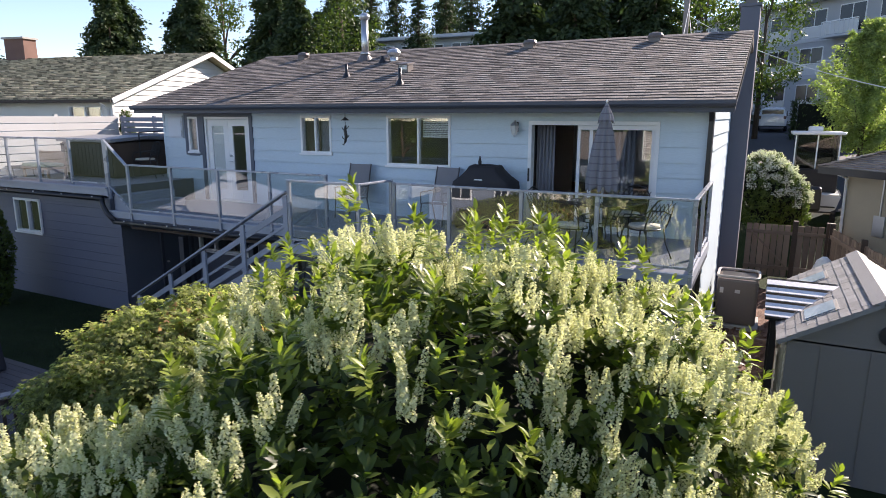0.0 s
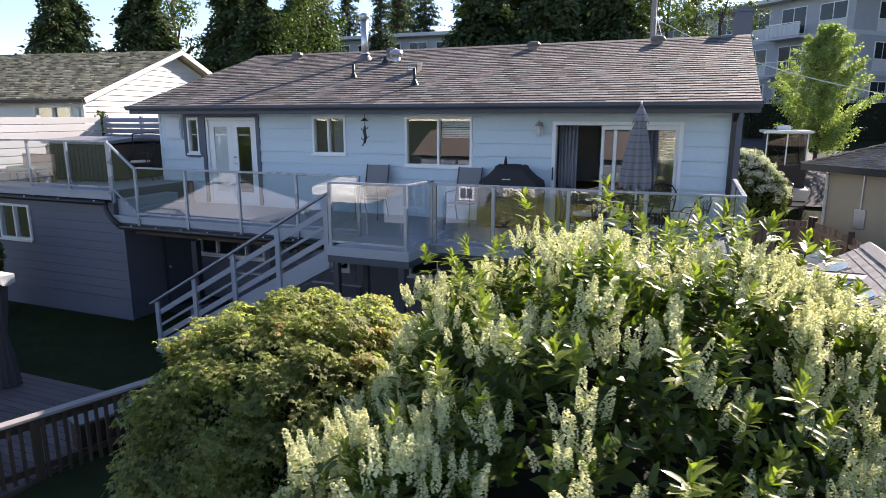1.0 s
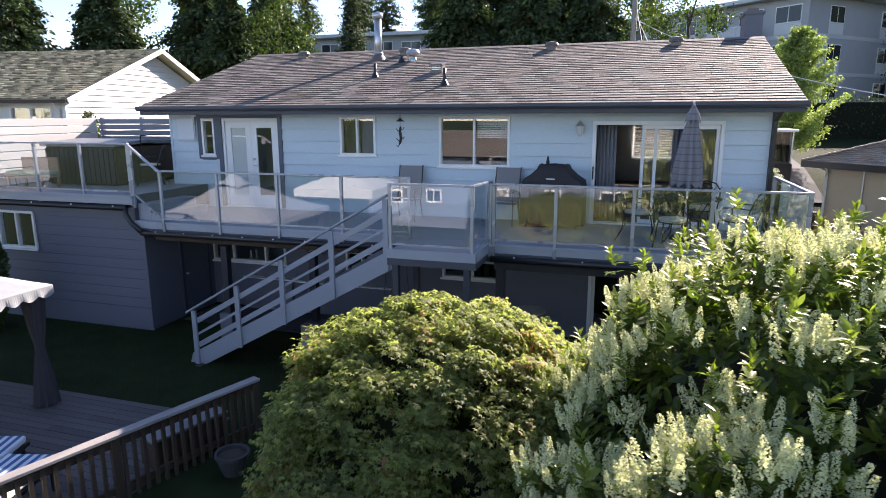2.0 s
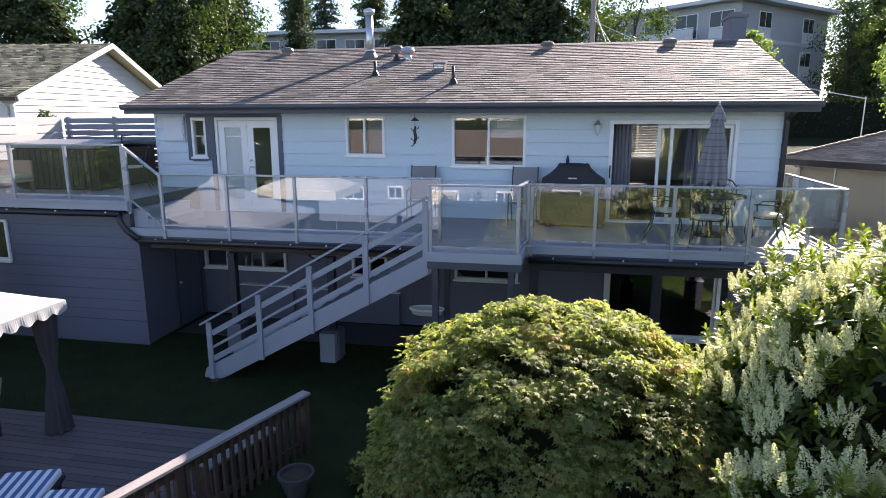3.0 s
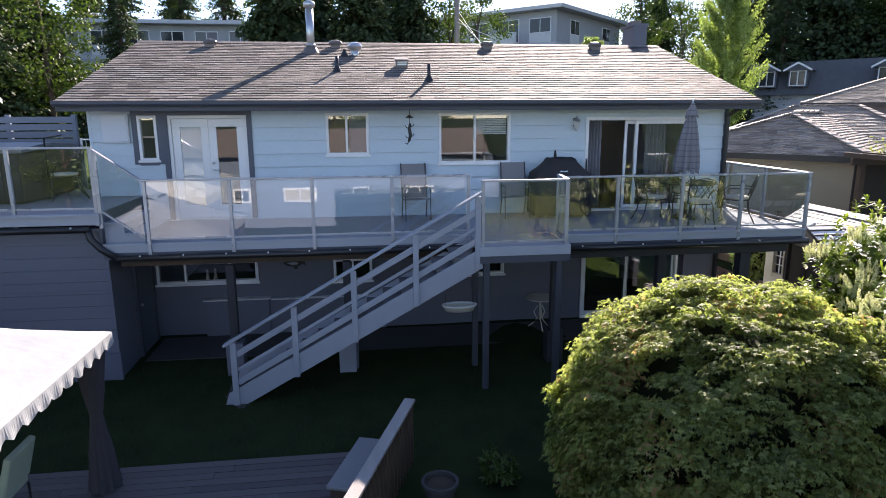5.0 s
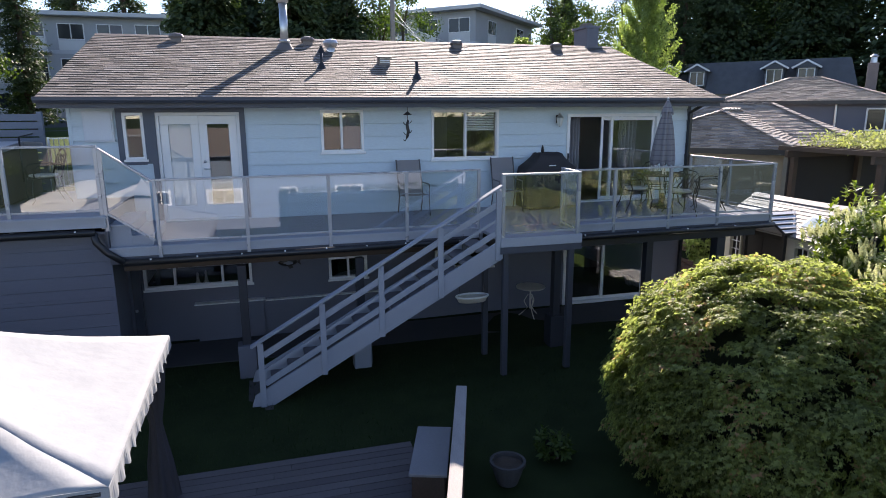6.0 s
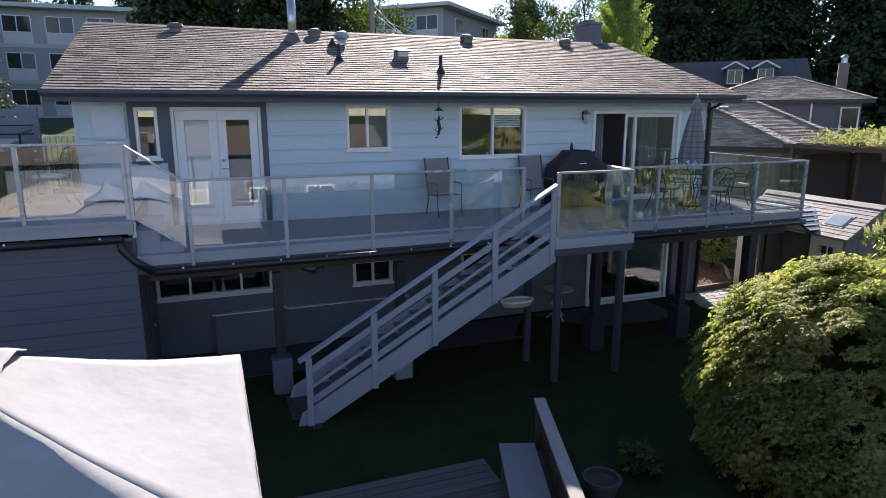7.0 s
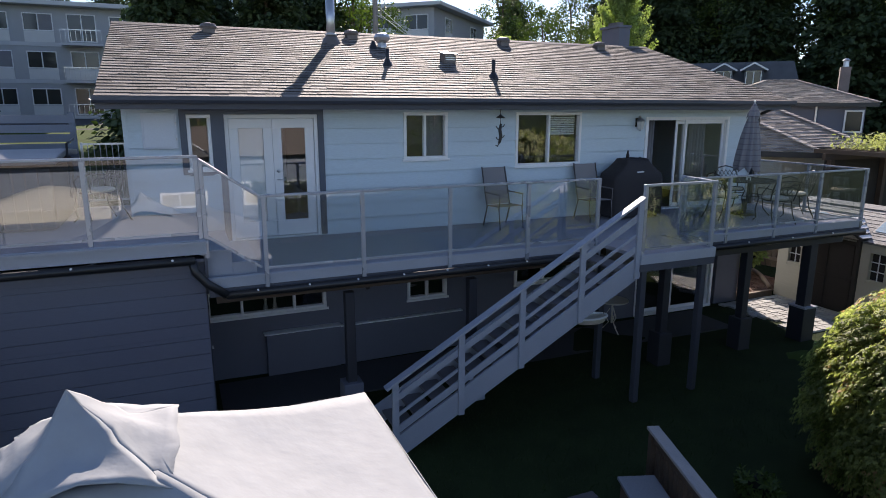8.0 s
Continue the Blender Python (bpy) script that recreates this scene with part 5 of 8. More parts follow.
# ---- the yard ----
patio = thing("patio_deck", (1, -8, 0), "low wooden patio deck at lawn level", "patio", kind="structure")
part("sub_frame", Geo().box(-6.0, 5.45, -10.98, -5.2, -0.5, -0.02), DARKWOOD, patio)
solid("flagstone_path", Geo().box(1.4, 11.85, -1.4, -0.17, -0.12, -0.005), SLAB, "concrete slab under the deck, coloured dark for shade", "path", "structure")
bed = thing("planting_bed", (14.5, 2.0, 0), "bark mulch bed edged with timber", "flower bed")
g = Geo()
rnd = random.Random(3)
n = 26
pts = [(13.55 + 2.3 * i / n, 0.02 + 6.6 * j / n, 0.06 + 0.06 * rnd.random()) for j in range(n + 1) for i in range(n + 1)]
g.poly(pts, [(j * (n + 1) + i, j * (n + 1) + i + 1, (j + 1) * (n + 1) + i + 1, (j + 1) * (n + 1) + i) for j in range(n) for i in range(n)])
part("mulch", g, MULCH, bed, "reddish bark mulch")
for a, b in (((13.49, -0.03, 0.06), (14.66, 0.02, 0.06)), ((13.5, 1.99, 0.09), (14.72, 2.04, 0.09)), ((14.80, 2.06, 0.09), (14.90, 3.30, 0.09))):
    part("timber_edge", Geo().beam(a, b, 0.085, 0.15), FENCEWOOD, bed, bevel=0.008)
part("log_edge", Geo().tube([(14.78, 0.16, 0.13), (15.0, 0.42, 0.14), (15.27, 0.75, 0.14), (15.6, 1.15, 0.14), (15.84, 1.55, 0.14), (15.83, 1.90, 0.13)], [0.055, 0.05, 0.06, 0.05, 0.055, 0.04], 8), FENCEWOOD, bed, "curved pale log edge", smooth=True)
chips = Geo()
for i in range(900):
    x, y = rnd.uniform(13.62, 15.6), rnd.uniform(0.1, 3.2)
    a, l = rnd.uniform(0, 3.14), rnd.uniform(0.03, 0.07)
    z = 0.10 + rnd.uniform(0, 0.03)
    dx, dy = math.cos(a) * l, math.sin(a) * l
    chips.beam((x, y, z), (x + dx, y + dy, z + rnd.uniform(-0.015, 0.02)), rnd.uniform(0.015, 0.03), 0.01)
part("bark_chips", chips, MULCH, bed, kind="stuff")

# a post-and-rail fence at the patio's edge
FA, FB = Vector((6.08, -5.42, 0)), Vector((4.72, -9.30, 0))
yf = thing("patio_fence", FA, "weathered patio railing with a wide flat top board and balusters", "fence")
dirf = (FB - FA).normalized()
part("top_board", Geo().beam(FA + Vector((0, 0, 0.825)), FB + Vector((0, 0, 0.825)), 0.145, 0.04), RAILTOP, yf, "sun-bleached flat top board", bevel=0.006)
for z in (0.72, 0.12):
    part("rail", Geo().beam(FA + Vector((0, 0, z)), FB + Vector((0, 0, z)), 0.04, 0.09), DARKWOOD, yf)
L_f = (FB - FA).length
side = dirf.cross(Vector((0, 0, 1))).normalized()
side = side if side.x > 0 else -side
for i in range(int(L_f / 0.125)):
    c = FA + dirf * (0.1 + i * 0.125) + side * 0.042
    part("baluster", Geo().beam(c + Vector((0, 0, -0.25)), c + Vector((0, 0, 0.78)), 0.042, 0.042, dirf), DARKWOOD, yf)
for s in (0.05, L_f * 0.5, L_f - 0.05):
    c = FA + dirf * s
    part("post", Geo().beam(c + Vector((0, 0, -0.4)), c + Vector((0, 0, 0.80)), 0.09, 0.09, dirf), DARKWOOD, yf)

sb = thing("storage_bench", (5.42, -6.25, 0), "grey-topped storage bench against the patio fence", "bench")
bm_ = Matrix.Translation((5.43, -6.24, 0)) @ Matrix.Rotation(math.atan2(dirf.x, -dirf.y), 4, "Z")
part("body", Geo().box(-0.19, 0.19, -0.52, 0.52, 0.0, 0.42, bm_), DARKWOOD, sb, bevel=0.008)
part("lid", Geo().box(-0.22, 0.22, -0.56, 0.56, 0.422, 0.46, bm_), BENCHLID, sb, "pale grey lid", bevel=0.008)
pt = thing("plant_pot", (6.35, -6.45, 0), "round grey clay pot with dark soil", "pot")
part("pot", Geo().lathe([(0.12, 0), (0.17, 0.14), (0.20, 0.27), (0.225, 0.28), (0.225, 0.32), (0.19, 0.32), (0.185, 0.27)], (6.35, -6.45, -0.05), 22), TERRACOTTA, pt, smooth=False)
part("soil", Geo().lathe([(0.18, 0), (0.10, 0.02)], (6.35, -6.45, 0.225), 18), SOIL, pt)


def lounger():
    c = thing("sun_lounger", (0, 0, 0), "sun lounger with blue and white striped cushion", "lounger", "striped loungers")
    part("cushion", Geo().box(-0.31, 0.31, -0.95, 0.35, 0.34, 0.44), STRIPES, c, "blue and white striped seat", bevel=0.03)
    part("back_cushion", Geo().slab([(-0.31, 0.37, 0.45), (0.31, 0.37, 0.45), (0.31, 0.92, 0.80), (-0.31, 0.92, 0.80)], 0.09), STRIPES, c, bevel=0.02)
    for s in (-0.30, 0.30):
        part("side_bar", Geo().beam((s, -0.97, 0.31), (s, 0.9, 0.31), 0.05, 0.05), WROUGHT, c)
        for y in (-0.85, 0.7):
            part("leg", Geo().box(s - 0.02, s + 0.02, y - 0.02, y + 0.02, 0.0, 0.29), WROUGHT, c)
    return c


lg = lounger()
lg.matrix_basis = pose(3.75, -8.15, 0.02, 0, 0, 200)
copy_thing(lg, pose(4.45, -8.4, 0.02, 0, 0, 195))


def gazebo():
    """A canvas-roofed garden shelter: four posts, gathered net curtains, a roof in two tiers with a scalloped valance."""
    gz = thing("gazebo", (0.75, -7.05, 0), "garden gazebo with a pale two-tier canvas roof and dark curtains", "gazebo")
    x0, x1, y0, y1, ze = -1.05, 2.50, -8.60, -5.47, 1.96
    ax, ay = 0.45, -7.03
    tx, ty, tz = 0.36, 0.36, 2.66
    g, n = Geo(), 14
    corners = [(x1, y1), (x0, y1), (x0, y0), (x1, y0)]
    inner = [(ax + tx, ay + ty), (ax - tx, ay + ty), (ax - tx, ay - ty), (ax + tx, ay - ty)]
    for e in range(4):
        (xa, ya), (xb, yb) = corners[e], corners[(e + 1) % 4]
        (ia, ja), (ib, jb) = inner[e], inner[(e + 1) % 4]
        base, g = [], Geo()
        m_ = 24
        for j in range(m_ + 1):
            t = j / m_
            for i in range(n + 1):
                s = i / n
                p = Vector((xa + (xb - xa) * s, ya + (yb - ya) * s, ze)).lerp(Vector((ia + (ib - ia) * s, ja + (jb - ja) * s, tz)), t)
                sag = -0.055 * math.sin(math.pi * s) * math.sin(math.pi * min(1, t * 1.1)) - 0.05 * math.sin(math.pi * t)
                p.z += sag + 0.012 * noise.noise(p * 3.1) - 0.014 * (1 - t) * math.sin(math.pi * s) * abs(math.sin(9 * s + 2 * noise.noise(p * 1.5)))
                base.append(p)
        g.poly(base, [(j * (n + 1) + i, j * (n + 1) + i + 1, (j + 1) * (n + 1) + i + 1, (j + 1) * (n + 1) + i) for j in range(m_) for i in range(n)])
        ro = part("roof_canvas", g, CANVAS, gz, "pale off-white canvas roof", smooth=True)
        md = ro.modifiers.new("thick", "SOLIDIFY")
        md.thickness = 0.006
    # upper tier, a small cap above a vent gap
    ox, oy, oz = 0.46, 0.48, 2.61
    oc = [(ax + ox, ay + oy), (ax - ox, ay + oy), (ax - ox, ay - oy), (ax + ox, ay - oy)]
    for e in range(4):
        (xa, ya), (xb, yb) = oc[e], oc[(e + 1) % 4]
        pts, g = [], Geo()
        for j in range(9):
            t = j / 8
            for i in range(11):
                s = i / 10
                p = Vector((xa + (xb - xa) * s, ya + (yb - ya) * s, oz)).lerp(Vector((ax - 0.06, ay, 3.04)), t)
                p.z += 0.12 * (1 - t) ** 2 * math.sin(math.pi * s) - 0.05 * math.sin(math.pi * t) + 0.045 * noise.noise(p * 4.0) + 0.015 * noise.noise(p * 11.0)
                p.x += 0.05 * noise.noise(p * 5.0)
                p.y += 0.05 * noise.noise(p * 5.0 + Vector((3, 1, 7)))
                pts.append(p)
        g.poly(pts, [(j * 11 + i, j * 11 + i + 1, (j + 1) * 11 + i + 1, (j + 1) * 11 + i) for j in range(8) for i in range(10)])
        ro = part("top_canvas", g, CANVAS, gz, "small creased canvas cap over a vent", smooth=True)
        md = ro.modifiers.new("thick", "SOLIDIFY")
        md.thickness = 0.006
    # scalloped valance
    for e in range(4):
        (xa, ya), (xb, yb) = corners[e], corners[(e + 1) % 4]
        d = Vector((xb - xa, yb - ya, 0))
        ln_ = d.length
        cnt = round(ln_ / 0.26)
        nrm = Vector((d.y, -d.x, 0)).normalized() * -1
        g = Geo()
        k = cnt * 8
        top, low = [], []
        for i in range(k + 1):
            s = i / k
            p = Vector((xa, ya, ze)) + d * s
            top.append(p)
            ph = (s * cnt) % 1
            drop = 0.12 + 0.055 * min(1, 3 * min(ph, 1 - ph))
            low.append(p + Vector((0, 0, -drop)) + nrm * 0.012 * math.sin(i * 0.9))
        g.poly(top + low, [(i, i + 1, k + 2 + i, k + 1 + i) for i in range(k)])
        v = part("valance", g, CANVAS, gz, "scalloped canvas valance")
        md = v.modifiers.new("thick", "SOLIDIFY")
        md.thickness = 0.005
    for (px, py) in corners:
        cx, cy = px + (0.2 if px < 0 else -0.2), py + (0.2 if py < -7 else -0.2)
        post = part("post", Geo().tube([(cx, cy, 0.0), (cx, cy, 1.96)], 0.035, 10), WROUGHT, gz, smooth=True)
        g = Geo()
        m_ = 30
        prof = [(0.03, 0.20), (0.5, 0.15), (0.9, 0.085), (1.0, 0.075), (1.3, 0.13), (1.85, 0.19)]
        pts = []
        for z, r in prof:
            for k in range(m_):
                a = 2 * math.pi * k / m_
                rr = r * (0.8 + 0.2 * math.cos(9 * a + z))
                pts.append((cx + rr * math.cos(a), cy + rr * math.sin(a), z))
        g.poly(pts, [(i * m_ + k, i * m_ + (k + 1) % m_, (i + 1) * m_ + (k + 1) % m_, (i + 1) * m_ + k) for i in range(len(prof) - 1) for k in range(m_)])
        part("curtain", g, CURTAINCLOTH, post, "dark net curtain tied round the post", smooth=True)
    for e in range(4):
        (xa, ya), (xb, yb) = corners[e], corners[(e + 1) % 4]
        part("eave_bar", Geo().tube([(xa * 0.98, ya, ze - 0.04), (xb * 0.98, yb, ze - 0.04)], 0.018, 8), WROUGHT, gz)
    return gz


gazebo()
gc = thing("patio_chair", (1.4, -6.2, 0), "patio chair with a pale sage seat under the gazebo", "chair")
part("seat", Geo().box(1.05, 1.60, -6.5, -5.95, 0.36, 0.46), GREENCUSHION, gc, bevel=0.03)
part("backrest", Geo().slab([(1.62, -6.5, 0.45), (1.62, -5.95, 0.45), (1.75, -5.95, 0.92), (1.75, -6.5, 0.92)], 0.08), GREENCUSHION, gc, bevel=0.02)
for x in (1.08, 1.6):
    for y in (-6.47, -5.98):
        part("leg", Geo().tube([(x, y, 0.02), (x, y, 0.36)], 0.015, 8), WROUGHT, gc)


def bistro_table(x, y, z):
    t = thing("bistro_table", (x, y, z), "small round cream-painted cast iron table under the deck", "table")
    part("tabletop", Geo().lathe([(0.31, 0), (0.325, 0.012), (0.32, 0.028), (0.05, 0.03)], (x, y, z + 0.66), 26), CREAMIRON, t, smooth=False)
    part("column", Geo().tube([(x, y, z + 0.18), (x, y, z + 0.66)], 0.02, 8), CREAMIRON, t, smooth=True)
    for k in range(3):
        a = 0.5 + k * 2 * math.pi / 3
        c, s = math.cos(a), math.sin(a)
        part("leg", Geo().tube([(x + 0.05 * c, y + 0.05 * s, z + 0.5), (x + 0.14 * c, y + 0.14 * s, z + 0.34), (x + 0.06 * c, y + 0.06 * s, z + 0.2), (x + 0.16 * c, y + 0.16 * s, z + 0.08), (x + 0.25 * c, y + 0.25 * s, z)], 0.012, 7), CREAMIRON, t, smooth=True)
    return t


bistro_table(9.22, -0.62, 0.0)
hm = thing("hanging_planter", (7.16, -2.66, 1.1), "white oval planter tray hung below the landing", "planter")
ring = [(7.16 + 0.30 * math.cos(a), -2.66 + 0.16 * math.sin(a), 1.23) for a in np.linspace(0, 2 * math.pi, 29)]
part("rim", Geo().tube(ring, 0.018, 8, cap=False), WHITE, hm, smooth=True)
g = Geo()
k = 28
g.poly([(7.16 + r * 0.30 * math.cos(2 * math.pi * i / k), -2.66 + r * 0.16 * math.sin(2 * math.pi * i / k), z) for r, z in ((1, 1.23), (0.85, 1.13), (0.2, 1.12)) for i in range(k)], [(j * k + i, j * k + (i + 1) % k, (j + 1) * k + (i + 1) % k, (j + 1) * k + i) for j in range(2) for i in range(k)])
part("tray", g, CREAMIRON, hm, smooth=True)
for s in (-0.25, 0.25):
    part("wire", Geo().tube([(7.16 + s, -2.66, 1.24), (7.16 + s * 0.6, -2.60, 2.36)], 0.004, 5), WROUGHT, hm)

# ---- the shed, heat pump and side fence ----
shed = thing("garden_shed", (15.6, -1.6, 0), "resin garden shed with grey shingled gable roof and skylights", "shed")
SX0, SX1, SY0, SY1, SZ, SR = 14.62, 16.75, -2.95, 0.1, 1.78, 2.42
SXM = (SX0 + SX1) / 2
part("wall", Geo().box(SX0 + 0.12, SX1 - 0.12, SY0 + 0.10, SY0 + 0.16, 0, SZ + 0.02).poly([(SX0 + 0.12, SY0 + 0.10, SZ), (SX1 - 0.12, SY0 + 0.10, SZ), (SXM, SY0 + 0.10, SR - 0.06), (SX0 + 0.12, SY0 + 0.16, SZ), (SX1 - 0.12, SY0 + 0.16, SZ), (SXM, SY0 + 0.16, SR - 0.06)], [(0, 1, 2), (5, 4, 3), (0, 3, 4, 1), (1, 4, 5, 2), (2, 5, 3, 0)]), SHEDWALL, shed, "plain grey-beige gable wall")
DOOR0, DOOR1 = -1.95, -0.66
SHEDWIN = [(-0.62, -0.30, 0.95, 1.55), (-2.60, -2.26, 0.95, 1.55)]
for ya, yb in ((SY0 + 0.163, DOOR0), (DOOR1, SY1 - 0.1)):
    holes = [w for w in SHEDWIN if ya < w[0] < yb]
    for y0_, y1_, z0_, z1_ in grid_cells(ya, yb, 0, SZ + 0.02, holes, []):
        part("wall", Geo().box(SX0 + 0.12, SX0 + 0.18, y0_, y1_, z0_, z1_), CREAM, shed)
    for i in range(17):
        z = 0.02 + i * 0.104
        spans = [(ya, yb)]
        for w in holes:
            if z + 0.1 > w[2] - 0.04 and z < w[3] + 0.04:
                spans = [(ya, w[0] - 0.04), (w[1] + 0.04, yb)]
        for sa, sb in spans:
            if sb - sa > 0.02:
                part("lap_board", Geo().poly([(SX0 + 0.119, sa, z), (SX0 + 0.119, sb, z), (SX0 + 0.119, sb, z + 0.1), (SX0 + 0.119, sa, z + 0.1), (SX0 + 0.104, sa, z), (SX0 + 0.104, sb, z), (SX0 + 0.115, sb, z + 0.1), (SX0 + 0.115, sa, z + 0.1)], [(4, 7, 6, 5), (0, 4, 5, 1), (0, 3, 7, 4), (1, 5, 6, 2), (3, 2, 6, 7)]), CREAM, shed)
for a, b, c, d in SHEDWIN:
    w = part("window", Geo().box(SX0 + 0.185, SX0 + 0.20, a, b, c, d), TARRED, shed, "small dark window with white glazing bars")
    part("window_frame", Geo().box(SX0 + 0.085, SX0 + 0.118, a - 0.035, b + 0.035, d, d + 0.035).box(SX0 + 0.085, SX0 + 0.118, a - 0.035, b + 0.035, c - 0.035, c).box(SX0 + 0.085, SX0 + 0.118, a - 0.035, a, c, d).box(SX0 + 0.085, SX0 + 0.118, b, b + 0.035, c, d), CREAM, w)
    part("glazing_bar", Geo().box(SX0 + 0.135, SX0 + 0.15, (a + b) / 2 - 0.01, (a + b) / 2 + 0.01, c, d), WHITE, w)
    for k in (1, 2):
        part("glazing_bar", Geo().box(SX0 + 0.136, SX0 + 0.149, a, b, c + (d - c) * k / 3 - 0.01, c + (d - c) * k / 3 + 0.01), WHITE, w)
part("wall", Geo().box(SX1 - 0.18, SX1 - 0.12, SY0 + 0.163, SY1 - 0.1, 0, SZ + 0.02), SHEDWALL, shed)
part("wall", Geo().box(SX0 + 0.183, SX1 - 0.183, SY1 - 0.16, SY1 - 0.1, 0, SZ + 0.02), SHEDWALL, shed)
for x in (15.1, 15.62, 16.15):
    part("panel_seam", Geo().box(x, x + 0.02, SY0 + 0.088, SY0 + 0.099, 0.02, SZ), SHEDWALL, shed)
part("vent_grille", Geo().tube([(SXM + 0.1, SY0 + 0.095, 2.0), (SXM + 0.1, SY0 + 0.06, 2.0)], 0.12, 16), BLACK, shed, "round black gable vent")
for s, xe in ((-1, SX0), (1, SX1)):
    a, b = Vector((xe, SY0, SZ)), Vector((SXM, SY0, SR))
    al = Vector((0, 1, 0)) if s > 0 else Vector((0, -1, 0))
    st = Vector((xe, SY0 if s > 0 else SY1, SZ))
    up = (b - a).normalized()
    cs = [st, st + al * (SY1 - SY0), st + al * (SY1 - SY0) + up * (b - a).length, st + up * (b - a).length]
    pan = part("roof_panel", Geo().slab(cs, 0.05), SHEDROOF, shed)
    shingle_slope(shed, st, al, up, SY1 - SY0, (b - a).length, 0.125, 0.17, SHEDROOF, SHEDROOF, (), lift=0.010, ragged=0.004, name="shed_shingle")
part("ridge_cap", Geo().poly([(x, y, z) for y in (SY0 - 0.01, SY1 + 0.01) for x, z in ((SXM - 0.14, SR - 0.05), (SXM, SR + 0.035), (SXM + 0.14, SR - 0.05), (SXM, SR - 0.02))], [(0, 1, 5, 4), (1, 2, 6, 5), (2, 3, 7, 6), (3, 0, 4, 7), (3, 2, 1, 0), (4, 5, 6, 7)]), SHEDROOF, shed)
upL = Vector((SXM - SX0, 0, SR - SZ)).normalized()
nL = Vector((-upL.z, 0, upL.x))
for y in (-2.35, -0.62):
    c = Vector((SX0, y, SZ)) + upL * 0.55 + nL * 0.018
    sk = part("skylight", Geo().slab([c + upL * a + Vector((0, b, 0)) for a, b in ((-0.22, 0.25), (-0.22, -0.25), (0.22, -0.25), (0.22, 0.25))], 0.03), RIMLIGHT, shed, "small bluish skylight in a pale frame")
    part("pane", Geo().slab([c + nL * 0.012 + upL * a + Vector((0, b, 0)) for a, b in ((-0.18, 0.21), (-0.18, -0.21), (0.18, -0.21), (0.18, 0.21))], 0.008), POLYCARB, sk)
# cross gable over the door
cy0, cy1, cz, cr = -2.18, -0.80, 1.84, 2.22
cym = (cy0 + cy1) / 2
for s, ye in ((-1, cy0), (1, cy1)):
    cs = [(14.48, ye, cz), (15.6, ye, cz), (15.6, cym, cr), (14.48, cym, cr)]
    if s > 0:
        cs = cs[::-1]
    part("porch_roof", Geo().slab(cs, 0.04), BLACK, shed)
    d = Vector((0, cym - ye, cr - cz))
    for i in range(5):
        p = Vector((14.47, ye, cz)) + d * (i / 5)
        q = p + d.normalized() * 0.112
        nr = Vector((1, 0, 0)).cross(d).normalized()
        nr = nr if nr.z > 0 else -nr
        part("shingle_course", Geo().poly([p + nr * 0.045, p + Vector((1.0, 0, 0)) + nr * 0.045, q + Vector((1.0, 0, 0)) + nr * 0.03, q + nr * 0.03, p + nr * 0.03, p + Vector((1.0, 0, 0)) + nr * 0.03], [(0, 1, 2, 3), (4, 5, 1, 0), (0, 3, 4), (1, 5, 2)]), PORCHSHINGLE, shed)
part("porch_gable", Geo().poly([(14.52, cy0 + 0.06, cz - 0.02), (14.52, cy1 - 0.06, cz - 0.02), (14.52, cym, cr - 0.06), (14.58, cy0 + 0.06, cz - 0.02), (14.58, cy1 - 0.06, cz - 0.02), (14.58, cym, cr - 0.06)], [(0, 2, 1), (3, 4, 5), (0, 1, 4, 3), (1, 2, 5, 4), (2, 0, 3, 5)]), SHEDWALL, shed)
for y in (cy0 + 0.08, cy1 - 0.16):
    part("porch_post", Geo().box(14.56, 14.64, y, y + 0.08, 0, cz - 0.02), TARRED, shed)
dr = part("shed_door", Geo().box(SX0 + 0.19, SX0 + 0.225, DOOR0 + 0.02, DOOR1 - 0.02, 0.02, 1.76), TARRED, shed, "dark double door in the porch's shade", bevel=0.006)
for a, b in ((DOOR0 + 0.1, (DOOR0 + DOOR1) / 2 - 0.06), ((DOOR0 + DOOR1) / 2 + 0.06, DOOR1 - 0.1)):
    for i in range(2):
        part("door_panel", Geo().box(SX0 + 0.175, SX0 + 0.189, a, b, 0.12 + i * 0.8, 0.82 + i * 0.8), TARRED, dr, bevel=0.005)

hp = thing("heat_pump", (13.99, 3.15, 0.1), "taupe box-shaped heat pump with a rounded pale top rim", "heat pump")
part("casing", Geo().box(13.60, 14.40, 2.76, 3.54, 0.16, 1.16), HEATPUMP, hp, bevel=0.06)
part("pad", Geo().box(13.54, 14.46, 2.70, 3.60, 0.0, 0.159), CONCRETE, hp, bevel=0.01)
loop = []
for (cx, cy), a0 in zip([(13.71, 2.87), (14.29, 2.87), (14.29, 3.43), (13.71, 3.43)], (180, 270, 0, 90)):
    loop += [(cx + 0.11 * math.cos(radians(a0 + t)), cy + 0.11 * math.sin(radians(a0 + t)), 1.20) for t in (0, 30, 60, 90)]
part("top_rim", Geo().tube(loop + [loop[0]], 0.03, 8, cap=False), RIMLIGHT, hp, "pale rounded rim", smooth=True)
part("fan_well", Geo().box(13.68, 14.32, 2.84, 3.46, 1.162, 1.17), BLACK, hp)
part("rating_plate", Geo().box(13.96, 14.06, 2.748, 2.758, 0.86, 0.93), METALGREY, hp)
part("side_plate", Geo().box(13.67, 13.74, 2.748, 2.758, 0.84, 0.96), METALGREY, hp)


